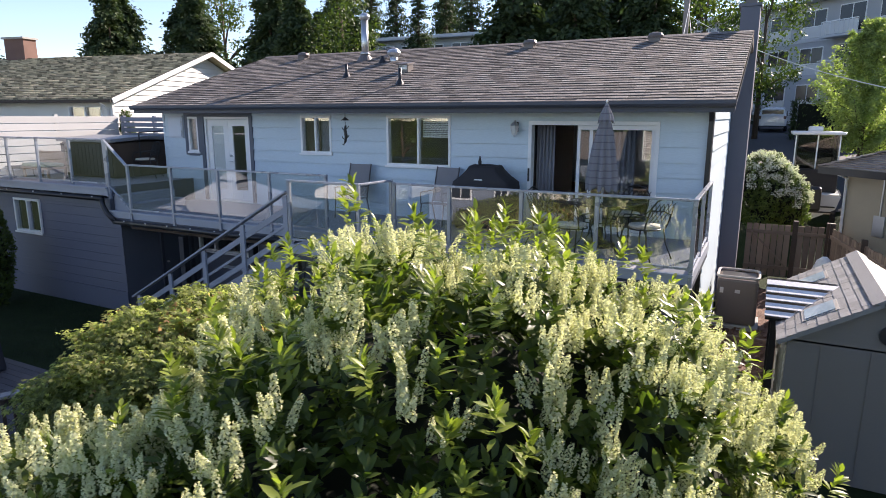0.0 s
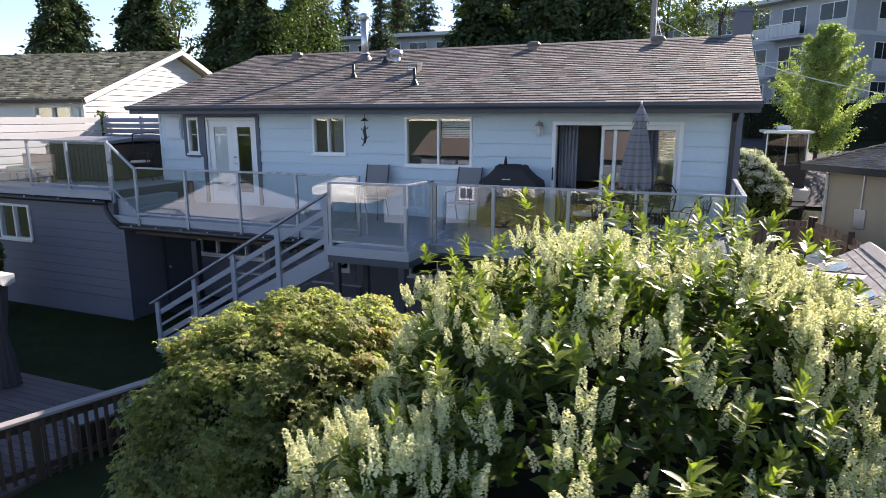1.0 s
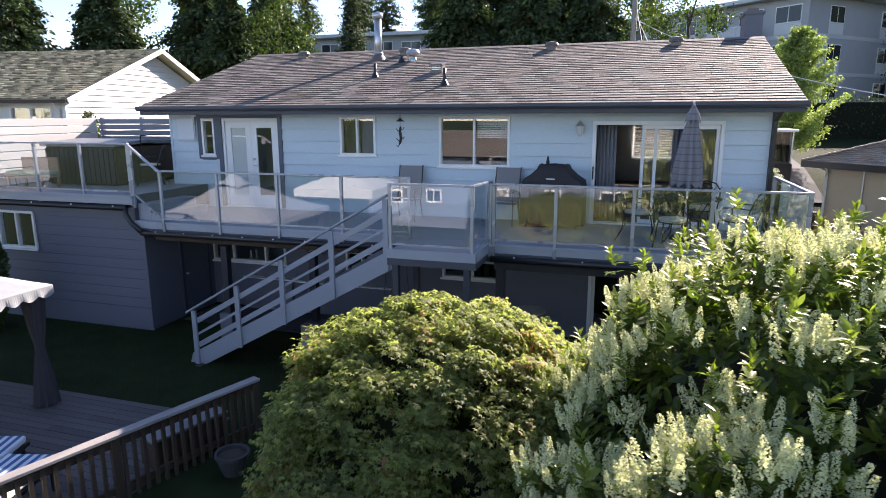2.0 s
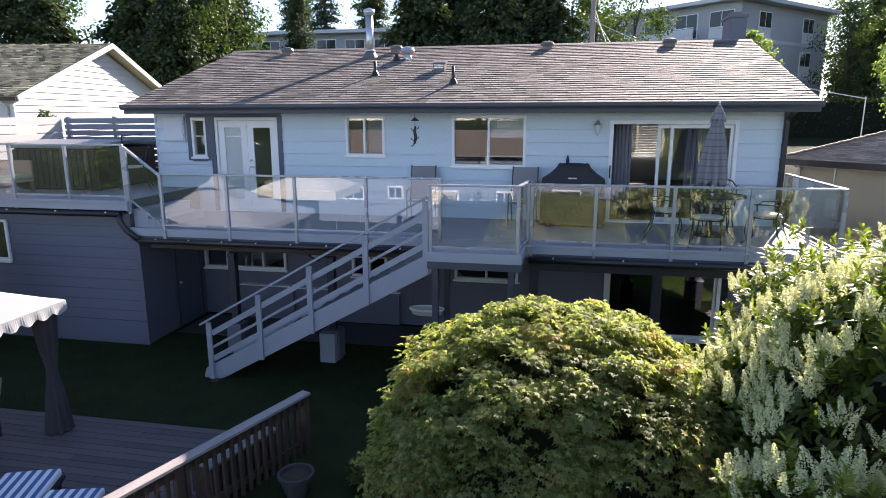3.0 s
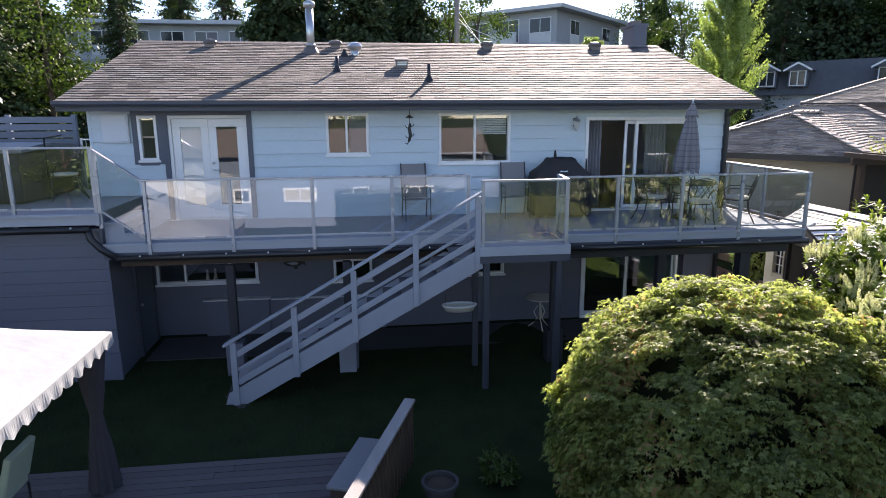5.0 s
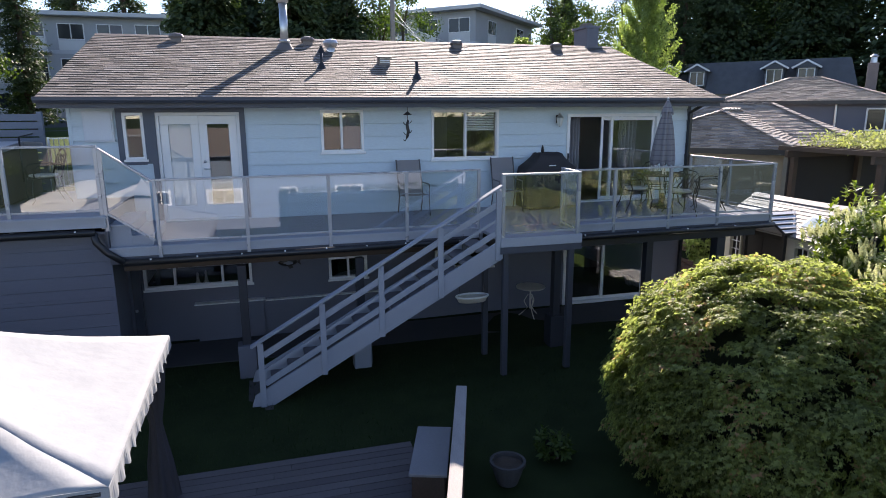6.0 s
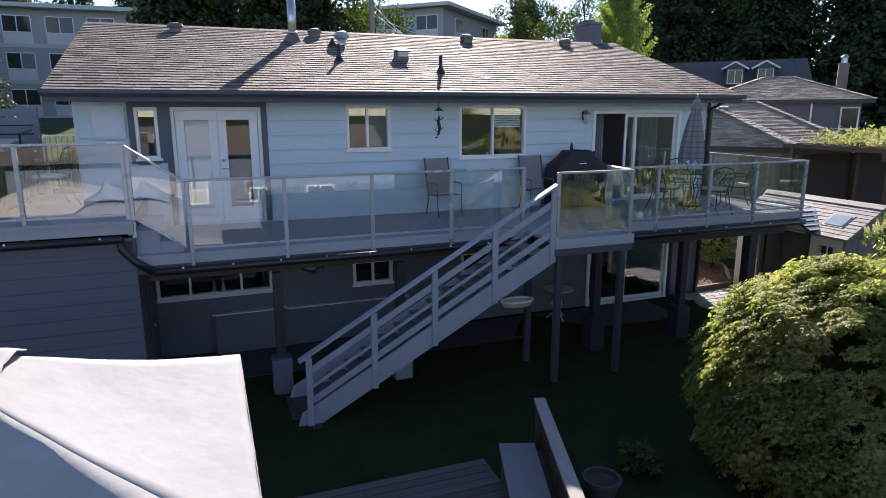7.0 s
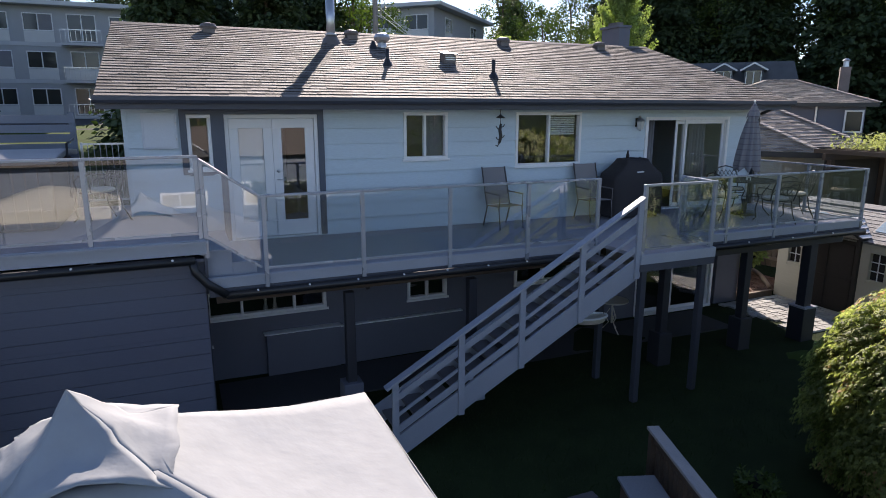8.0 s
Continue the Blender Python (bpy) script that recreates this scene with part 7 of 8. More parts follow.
def plume_tree(height, spread, seed, material, label, name="broadleaf_tree", limbs=96, per=400):
    """A tree of many rising branches, each a loose plume of small leaves; broad below, pointed on top."""
    rng = np.random.default_rng(seed)
    t = thing(name, (0, 0, 0), label, "tree", "trees behind the houses")
    part("trunk", Geo().tube([(0, 0, -0.5), (0.05, 0, height * 0.4), (0, 0.03, height * 0.93)], [height * 0.015, height * 0.01, 0.015], 8), BARK, t, smooth=True)
    pos, nrs, tips = [], [], []
    for i in range(limbs):
        f = (i + rng.uniform()) / limbs
        z0 = height * (0.10 + 0.80 * f)
        reach = spread * (1 - f) ** 0.6 * min(1, 0.6 + 1.8 * f) * rng.uniform(0.45, 1.15) + 0.1
        az = i * 2.4 + rng.uniform(-0.4, 0.4)
        d = np.array((math.cos(az), math.sin(az), 0))
        lift = reach * rng.uniform(0.35, 0.75) + 0.25
        end = d * reach + np.array((0, 0, z0 + lift))
        if i % 5 == 0:
            part("limb", Geo().tube([(0, 0, z0), tuple(d * reach * 0.5 + np.array((0, 0, z0 + lift * 0.35))), tuple(end)], [0.035 * (1 - 0.6 * f), 0.02, 0.006], 5), BARK, t)
        s = rng.uniform(0.25, 1.05, per)
        c = d[None] * (reach * s)[:, None] + np.array((0, 0, z0)) + np.array((0, 0, 1)) * (lift * s ** 1.6)[:, None]
        fluff = (0.05 + 0.13 * (1 - np.abs(s - 0.55)))[:, None] * (0.6 + 0.4 * (1 - f))
        pos.append(c + rng.normal(size=(per, 3)) * fluff * np.array((1, 1, 0.7)))
        nrs.append(np.array((0, 0, 0.8)) + d * 0.3 + rng.normal(size=(per, 3)) * 0.55)
        tips.append(d * 0.6 + np.array((0, 0, -0.3)) + rng.normal(size=(per, 3)) * 0.6)
    pos, nrs, tips = np.concatenate(pos), np.concatenate(nrs), np.concatenate(tips)
    scatter("crown", TRI_V, TRI_F, frames(tips, nrs), rng.uniform(0.07, 0.14, len(pos)), pos, material, t)
    return t


def place(src, spots, slim=1.0):
    """Set the source at the first spot, and copies at the rest: x, y, scale, turn."""
    h = lambda x, y: ground_z(x, y)
    for i, (x, y, s, r) in enumerate(spots):
        m = pose(x, y, h(x, y) - 0.1, 0, 0, r) @ Matrix.Scale(s, 4)
        if i == 0:
            src.matrix_basis = m
        else:
            c = copy_thing(src, pose(x, y, h(x, y) - 0.1, 0, 0, r))
            c.scale = (s * slim, s * slim, s)


cedar = conifer(10.5, 3.9, 31, droop=0.55, label="broad dark cedar with drooping branches", count=26000)
place(cedar, [(5.4, 20, 1.0, 0), (1.6, 21.5, 1.05, 80), (8.6, 23.0, 0.98, 160), (-24, 23, 1.15, 220), (3.4, 25.5, 1.15, 140), (6.8, 27, 1.2, 60), (1.0, 26.5, 1.0, 200), (-16.5, 23, 1.1, 40), (-13.4, 22, 1.0, 300), (-19.5, 27, 1.2, 95), (-14.5, 29, 1.2, 250), (-21, 20.5, 1.05, 12), (-25.5, 17.5, 1.0, 170), (-31, 22, 1.25, 66), (-36, 13, 1.3, 310), (38, 56, 1.3, 20), (-21, 34, 1.0, 130), (50, 33, 1.6, 35), (54, 27, 1.7, 75), (46, 39, 1.6, 115), (57, 21, 1.7, 155), (60, 14, 1.7, 195), (52, 40, 1.8, 15), (62, 27, 1.9, 255)])
fir = conifer(20, 3.3, 32, droop=0.25, label="tall dark fir with level branches", count=20000)
place(fir, [(-34, 62, 1.1, 0), (-29, 60, 1.0, 20), (-24, 64, 1.15, 70), (-19, 61, 1.05, 33), (-14, 64, 1.15, 130), (-9, 62, 1.1, 210), (-4, 65, 1.15, 280), (1, 63, 1.1, 330), (6, 67, 1.1, 15), (-16, 70, 1.25, 88), (-26, 70, 1.2, 140), (11, 68, 0.95, 205), (-23, 40, 0.7, 50), (-33, 48, 0.62, 100), (-9.5, 31, 0.6, 10), (44, 44, 1.15, 30), (48, 42, 1.2, 90), (51, 38, 1.1, 140), (54, 34, 1.25, 200), (57, 30, 1.15, 260), (59, 25, 1.2, 310), (62, 20, 1.2, 15), (63, 14, 1.2, 70),
            (46, 50, 1.2, 110), (52, 47, 1.3, 170), (58, 40, 1.3, 230), (64, 30, 1.3, 290), (66, 23, 1.35, 340), (68, 15, 1.3, 25), (41, 38, 0.8, 75), (60, 8, 1.1, 10), (70, 34, 1.7, 45), (73, 26, 1.7, 130), (74, 18, 1.7, 220), (66, 44, 1.6, 300), (56, 52, 1.5, 85), (71, 10, 1.6, 170)])
alder = broadleaf(14, 3.6, 33, label="open-crowned deciduous tree with fine leaves", count=5200, leaf=0.26)
place(alder, [(10.8, 25, 0.72, 0), (-10.5, 23, 0.75, 90), (42, 50, 1.0, 30), (36, 46, 0.8, 130), (46, 46, 1.1, 200), (-28, 30, 1.0, 60), (13.5, 31, 0.7, 270), (49, 36, 0.95, 20), (55, 27, 0.9, 100), (34, 37, 0.62, 200), (38, 40, 0.66, 300), (31, 44, 0.72, 15), (36, 55, 1.0, 75), (41, 60, 1.1, 160)])
lime = plume_tree(7.6, 2.45, 34, LIME, "bright lime-green leafy tree with rising branches")
place(lime, [(17.7, 20.2, 0.86, 0), (25.4, 20.5, 1.36, 120)], slim=0.70)
cypress = conifer(11, 2.2, 35, CONIFER, 0.1, "dense dark columnar cypress", 6000)
place(cypress, [(33.5, 50, 1.25, 0), (31, 36, 0.7, 60)])


def hedge(name, label, x0, x1, y0, y1, height, seed):
    rng = np.random.default_rng(seed)
    gz = ground_z((x0 + x1) / 2, (y0 + y1) / 2)
    t = thing(name, ((x0 + x1) / 2, (y0 + y1) / 2, gz), label, "hedge")
    # solid dark box as the hedge's inner shade
    part("inner_dark_core", Geo().box(x0 + 0.15, x1 - 0.15, y0 + 0.15, y1 - 0.15, gz - 0.2, gz + height - 0.15), INNER, t)
    n = int(((x1 - x0) * (y1 - y0) + ((x1 - x0) + (y1 - y0)) * 2 * height) * 42)
    side = rng.uniform(size=n)
    P = np.stack([rng.uniform(x0, x1, n), rng.uniform(y0, y1, n), rng.uniform(gz, gz + height, n)], 1)
    N = np.zeros((n, 3))
    k = (side * 5).astype(int)
    for i, (ax, v, s) in enumerate(((0, x0, -1), (0, x1, 1), (1, y0, -1), (1, y1, 1), (2, gz + height, 1))):
        P[k == i, ax] = v
        N[k == i, ax] = s
    P += rng.normal(size=P.shape) * 0.08
    tips = N * 0.5 + rng.normal(size=P.shape) * 0.5 + np.array((0, 0, 0.4))
    scatter("leaves", OVAL_V, OVAL_F, frames(tips, N + rng.normal(size=N.shape) * 0.4), rng.uniform(0.12, 0.2, n), P, HEDGELEAF, t)
    return t


hedge("street_hedge", "long dark clipped hedge along the street", 15.5, 34, 30.5, 31.8, 2.2, 41)
hedge("garden_hedge", "clipped hedge behind the garden", 4.5, 26, -20.5, -19.3, 1.9, 42)

# grass blades on the nearer lawn
def turf(label, x0, x1, y0, y1, step):
    """A patch of brighter, sunlit lawn colour lying on the ground."""
    nu, nv = int((x1 - x0) / step), int((y1 - y0) / step)
    v = []
    for j in range(nv + 1):
        for i in range(nu + 1):
            x, y = x0 + (x1 - x0) * i / nu, y0 + (y1 - y0) * j / nv
            border = min(x - x0, x1 - x, y - y0, y1 - y)
            sink = 1 - smooth((border - 0.45 - 0.55 * noise.noise(Vector((x * 1.3, y * 1.3, 5)))) / 0.35)
            v.append((x, y, ground_z(x, y) + 0.035 - 0.16 * sink + 0.02 * noise.noise(Vector((x, y, 3)))))
    f = [(j * (nu + 1) + i, j * (nu + 1) + i + 1, (j + 1) * (nu + 1) + i + 1, (j + 1) * (nu + 1) + i) for j in range(nv) for i in range(nu)]
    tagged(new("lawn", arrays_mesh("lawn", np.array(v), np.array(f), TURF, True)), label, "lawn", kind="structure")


turf("lawn patch coloured brighter for sunlight between the deck and the bushes", 10.7, 14.9, -7.2, -2.4, 0.12)
turf("lawn patch coloured brighter for sunlight on the rise behind the wing", -26, -1.0, 13.6, 42, 0.8)
rng = np.random.default_rng(9)
n = 16000
gx, gy = rng.uniform(-2.5, 10.5, n), rng.uniform(-5.25, -1.45, n)
keep = ~((gx < 1.4) & (gy > -2.1))
gx, gy = gx[keep], gy[keep]
P = np.stack([gx, gy, np.full(len(gx), -0.015)], 1)
BL_V = np.array([(-0.06, 0, 0), (0.06, 0, 0), (0.0, 1, 0.15)])
BL_F = np.array([(0, 1, 2)])
tips = np.array((0, 0, 1.0)) + rng.normal(size=P.shape) * 0.35
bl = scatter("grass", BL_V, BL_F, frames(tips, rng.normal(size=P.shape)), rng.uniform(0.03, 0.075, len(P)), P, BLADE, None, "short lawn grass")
bl["category"] = "grass"


# ---- houses and street around ----
def hip_courses(parent, a, b, c, d, course, material, lift=0.034, tab=0.33, name="shingle_covering"):
    """Overlapping courses on a roof face: a to b along the eave, d to c along the top."""
    a, b, c, d = (Vector(p) for p in (a, b, c, d))
    rise = max((d - a).length, (c - b).length)
    n = max(2, int(rise / course))
    nrm = (b - a).cross(d - a).normalized()
    rnd = random.Random(int(abs(a.x * 13 + b.y * 7)))
    g = Geo()
    for r in range(n):
        l0, r0 = a.lerp(d, r / n), b.lerp(c, r / n)
        l1, r1 = a.lerp(d, (r + 1.05) / n), b.lerp(c, (r + 1.05) / n)
        w = (r0 - l0).length
        if w < 0.02:
            continue
        m = max(1, int(w / tab))
        cut = [0] + sorted(min(0.995, max(0.005, (i + rnd.uniform(-0.3, 0.3)) / m)) for i in range(1, m)) + [1]
        for s, e in zip(cut, cut[1:]):
            up = lift * rnd.uniform(0.7, 1.2)
            g.poly([l0.lerp(r0, s) + nrm * up, l0.lerp(r0, e) + nrm * up, l1.lerp(r1, e) + nrm * 0.003, l1.lerp(r1, s) + nrm * 0.003, l0.lerp(r0, s) - nrm * 0.01, l0.lerp(r0, e) - nrm * 0.01], [(0, 1, 2, 3), (4, 5, 1, 0)])
    part(name, g, material, parent, kind="stuff")


def hip_house(name, label, x0, x1, y0, y1, base, eave, ridge, ra, rb, wall, roofing, over=0.45, course=0.16, holes=(), m=None, into=None):
    """A house under a hipped roof, in its own axes; the ridge goes from ra to rb."""
    m = m or Matrix.Identity(4)
    h = into or thing(name, m @ Vector(((x0 + x1) / 2, (y0 + y1) / 2, base)), label, "house")
    g = Geo()
    for xa, xb, za, zb in grid_cells(x0 + over, x1 - over, base, eave, list(holes), []):
        g.box(xa, xb, y0 + over, y0 + over + 0.15, za, zb, m)
    part("wall", g, wall, h)
    part("wall", Geo().box(x0 + over, x0 + over + 0.15, y0 + over + 0.153, y1 - over, base, eave, m), wall, h)
    part("wall", Geo().box(x1 - over - 0.15, x1 - over, y0 + over + 0.153, y1 - over, base, eave, m), wall, h)
    part("wall", Geo().box(x0 + over + 0.153, x1 - over - 0.153, y1 - over - 0.15, y1 - over, base, eave, m), wall, h)
    A, B, C, D = (m @ Vector(p) for p in ((x0, y0, eave), (x1, y0, eave), (x1, y1, eave), (x0, y1, eave)))
    ra, rb = m @ Vector((*ra, ridge)), m @ Vector((*rb, ridge))
    long_x = abs((m.inverted() @ rb).x - (m.inverted() @ ra).x) > abs((m.inverted() @ rb).y - (m.inverted() @ ra).y)
    r = Geo()
    faces = [(0, 1, 5, 4), (1, 2, 5), (2, 3, 4, 5), (3, 0, 4), (3, 2, 1, 0)] if long_x else [(0, 1, 4), (1, 2, 5, 4), (2, 3, 5), (3, 0, 4, 5), (3, 2, 1, 0)]
    r.poly([A, B, C, D, ra, rb], faces)
    part("roof", r, roofing, h)
    part("eave_board", Geo().box(x0, x1, y0 - 0.03, y0, eave - 0.16, eave + 0.01, m).box(x0 - 0.03, x0, y0, y1, eave - 0.16, eave + 0.01, m), BLACK, h, "dark eave gutter")
    if long_x:
        sides, hips = ((A, B, rb, ra), (D, A, ra, ra), (B, C, rb, rb)), ((A, ra), (B, rb), (D, ra), (ra, rb))
    else:
        sides, hips = ((A, B, ra, ra), (D, A, ra, rb), (B, C, rb, ra)), ((A, ra), (B, ra), (D, rb), (ra, rb))
    for q in sides:
        hip_courses(h, *q, course, roofing)
    for p, q in hips:
        n = max(1, int((q - p).length / 0.3))
        cap = Geo()
        for i in range(n):
            a_, b_ = p.lerp(q, i / n), p.lerp(q, (i + 1.1) / n)
            cap.beam(a_ + Vector((0, 0, 0.045)), b_ + Vector((0, 0, 0.025)), 0.24, 0.035)
        part("hip_cap", cap, roofing, h, kind="stuff")
    return h


nm = Matrix.Translation((15.5, 7.2, 0)) @ Matrix.Rotation(math.atan2(-0.755, 0.655), 4, "Z")
nb = hip_house("neighbour_garage", "low beige stucco garage with a brown-grey hipped shingle roof", 0, 6.08, 0, 7.0, -0.2, 3.26, 4.45, (3.5, 1.75), (3.5, 5.6), BEIGE, SHAKE, m=nm)
hip_house("garage_wing", "", -0.5, 7.9, 3.4, 9.7, -0.2, 3.26, 4.72, (2.4, 6.55), (4.5, 6.55), BEIGE, SHAKE, m=nm, into=nb)
part("meter_box", Geo().box(1.35, 1.65, 0.40, 0.448, 1.7, 2.2, nm), METALGREY, nb, "grey meter box", bevel=0.01)
part("conduit", Geo().tube([nm @ Vector((1.5, 0.42, 2.2)), nm @ Vector((1.5, 0.42, 3.2))], 0.02, 8), METALGREY, nb)
part("downpipe", Geo().tube([nm @ Vector(p) for p in ((0.3, 0.0, 3.2), (0.5, 0.38, 3.0), (0.5, 0.40, 0.1))], 0.035, 8), WHITE, nb, "white downpipe", smooth=True)
part("aerial_mast", Geo().tube([nm @ Vector((1.6, 1.3, 3.7)), nm @ Vector((1.6, 1.3, 5.0))], 0.018, 8), METALGREY, nb)
for k in range(4):
    c = nm @ Vector((3.5, 2.3 + k * 0.75, 4.45))
    part("ridge_tile", Geo().beam(c + Vector((0, 0, 0.05)), c + (nm.to_3x3() @ Vector((0, 0.42, 0))) + Vector((0, 0, 0.10)), 0.24, 0.05), SHAKE, nb)

hm2 = Matrix.Translation((25.05, 13.4, 0)) @ Matrix.Rotation(math.atan2(-0.755, 0.655), 4, "Z")
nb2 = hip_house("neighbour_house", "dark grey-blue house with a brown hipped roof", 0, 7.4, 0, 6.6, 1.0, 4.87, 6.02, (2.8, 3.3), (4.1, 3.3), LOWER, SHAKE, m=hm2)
w2 = part("window", Geo().box(6.15, 6.9, 0.38, 0.449, 3.55, 4.55, hm2), WHITE, nb2, "white-framed window")
part("pane", Geo().box(6.22, 6.83, 0.366, 0.378, 3.62, 4.48, hm2), APTGLASS, w2)
part("downpipe", Geo().tube([hm2 @ Vector((5.0, 0.38, 4.8)), hm2 @ Vector((5.0, 0.38, 1.5))], 0.05, 8), METALGREY, nb2, "grey downpipe")
ck = part("chimney", Geo().box(5.98, 6.42, 2.75, 3.25, 4.9, 6.6, hm2), GREYBRICK, nb2, "grey-brown brick chimney", bevel=0.01)
part("chimney_pot", Geo().lathe([(0.14, 0), (0.12, 0.25), (0.2, 0.3), (0.06, 0.4)], hm2 @ Vector((6.2, 3.0, 6.602)), 12), METALGREY, ck)

# left neighbour: shake roof, white lapped gable towards the sun; built from its front eave corner, turned a little
nlm = Matrix.Translation((-6.955, 3.838, 0)) @ Matrix.Rotation(radians(10.5), 4, "Z")
nl = thing("neighbour_house", nlm @ Vector((-7, 6, 2.3)), "white-sided house with a weathered cedar shake roof", "house")
NW = [(-2.56, -0.98, 4.42, 4.86), (-6.9, -6.1, 4.42, 4.86), (-11.2, -10.0, 4.42, 4.86)]
NE, NR, ND = 5.12, 7.27, 5.95        # eave, ridge, depth from eave to ridge
g = Geo()
for xa, xb, za, zb in grid_cells(-15.0, -0.52, 2.2, 5.2, NW, []):
    g.box(xa, xb, 0.5, 0.65, za, zb, nlm)
part("wall", g, NEIGHBOURWALL, nl)
prof = ((0.5, 2.2), (11.4, 2.2), (11.4, 5.2), (ND, 7.1), (0.5, 5.2))
part("gable_wall", Geo().poly([nlm @ Vector((x, y, z)) for x in (-0.62, -0.5) for y, z in prof], [(4, 3, 2, 1, 0), (5, 6, 7, 8, 9), (0, 1, 6, 5), (1, 2, 7, 6), (2, 3, 8, 7), (3, 4, 9, 8), (4, 0, 5, 9)]), NEIGHBOURWALL, nl)
part("wall", Geo().box(-15.0, -0.63, 11.25, 11.4, 2.2, 5.2, nlm), NEIGHBOURWALL, nl)
part("corner_board", Geo().box(-0.56, -0.44, 0.44, 0.497, 2.2, 5.15, nlm), WHITE, nl)
for i in range(23):
    z = 2.3 + i * 0.215
    over = max(0.0, (z + 0.21 - 5.2) * (ND - 0.5) / 1.9)
    ya, yb = 0.5 + over, 11.4 - over
    if yb - ya > 0.2:
        part("siding_board", Geo().poly([nlm @ Vector(p) for p in ((-0.495, ya, z), (-0.495, yb, z), (-0.495, yb, z + 0.21), (-0.495, ya, z + 0.21), (-0.45, ya, z), (-0.45, yb, z), (-0.488, yb, z + 0.21), (-0.488, ya, z + 0.21))], [(4, 5, 6, 7), (0, 1, 5, 4), (0, 4, 7, 3), (1, 2, 6, 5), (2, 3, 7, 6)]), NEIGHBOURWALL, nl)
L = lambda x, y, z: nlm @ Vector((x, y, z))
part("roof", Geo().slab([L(-15.5, 0, NE), L(0, 0, NE), L(0, ND, NR), L(-15.5, ND, NR)], 0.1), OLDSHAKE, nl, "cedar shake roof")
part("roof_back", Geo().slab([L(0, 2 * ND, NE), L(-15.5, 2 * ND, NE), L(-15.5, ND, NR), L(0, ND, NR)], 0.1), OLDSHAKE, nl)
hip_courses(nl, L(-15.5, 0, NE), L(0, 0, NE), L(0, ND, NR), L(-15.5, ND, NR), 0.22, OLDSHAKE, lift=0.06, tab=0.2)
for y in (0, 2 * ND):
    part("barge_board", Geo().beam(L(0.02, y, NE - 0.07), L(0.02, ND, NR - 0.07), 0.03, 0.18), WHITE, nl)
part("gutter", Geo().box(-15.5, 0, -0.09, 0, NE - 0.13, NE - 0.02, nlm), DARKWOOD, nl)
part("downpipe", Geo().tube([L(-0.62, -0.02, NE - 0.1), L(-0.66, 0.44, NE - 0.35), L(-0.66, 0.44, 2.3)], 0.035, 8), WHITE, nl, "white downpipe", smooth=True)
for a, b, z0, z1 in NW:
    w = part("window", Geo().box(a + 0.05, b - 0.05, 0.67, 0.69, z0 + 0.03, z1 - 0.03, nlm), APTGLASS, nl)
    part("pane", Geo().box(a + 0.06, b - 0.06, 0.55, 0.556, z0 + 0.03, z1 - 0.03, nlm), WINGLASS, w)
    part("window_frame", Geo().box(a, b, 0.46, 0.55, z1 - 0.03, z1 + 0.03, nlm).box(a, b, 0.46, 0.55, z0 - 0.03, z0 + 0.03, nlm).box(a, a + 0.06, 0.46, 0.55, z0 + 0.03, z1 - 0.03, nlm).box(b - 0.06, b, 0.46, 0.55, z0 + 0.03, z1 - 0.03, nlm).box((a + b) / 2 - 0.03, (a + b) / 2 + 0.03, 0.46, 0.55, z0 + 0.03, z1 - 0.03, nlm), WHITE, w)
ck = part("chimney", Geo().box(-11.5, -10.3, 5.6, 6.3, 6.6, 8.15, nlm), BRICK, nl, "red-brown brick chimney")
part("chimney_cap", Geo().box(-11.58, -10.22, 5.52, 6.38, 8.152, 8.24, nlm), CONCRETE, ck)


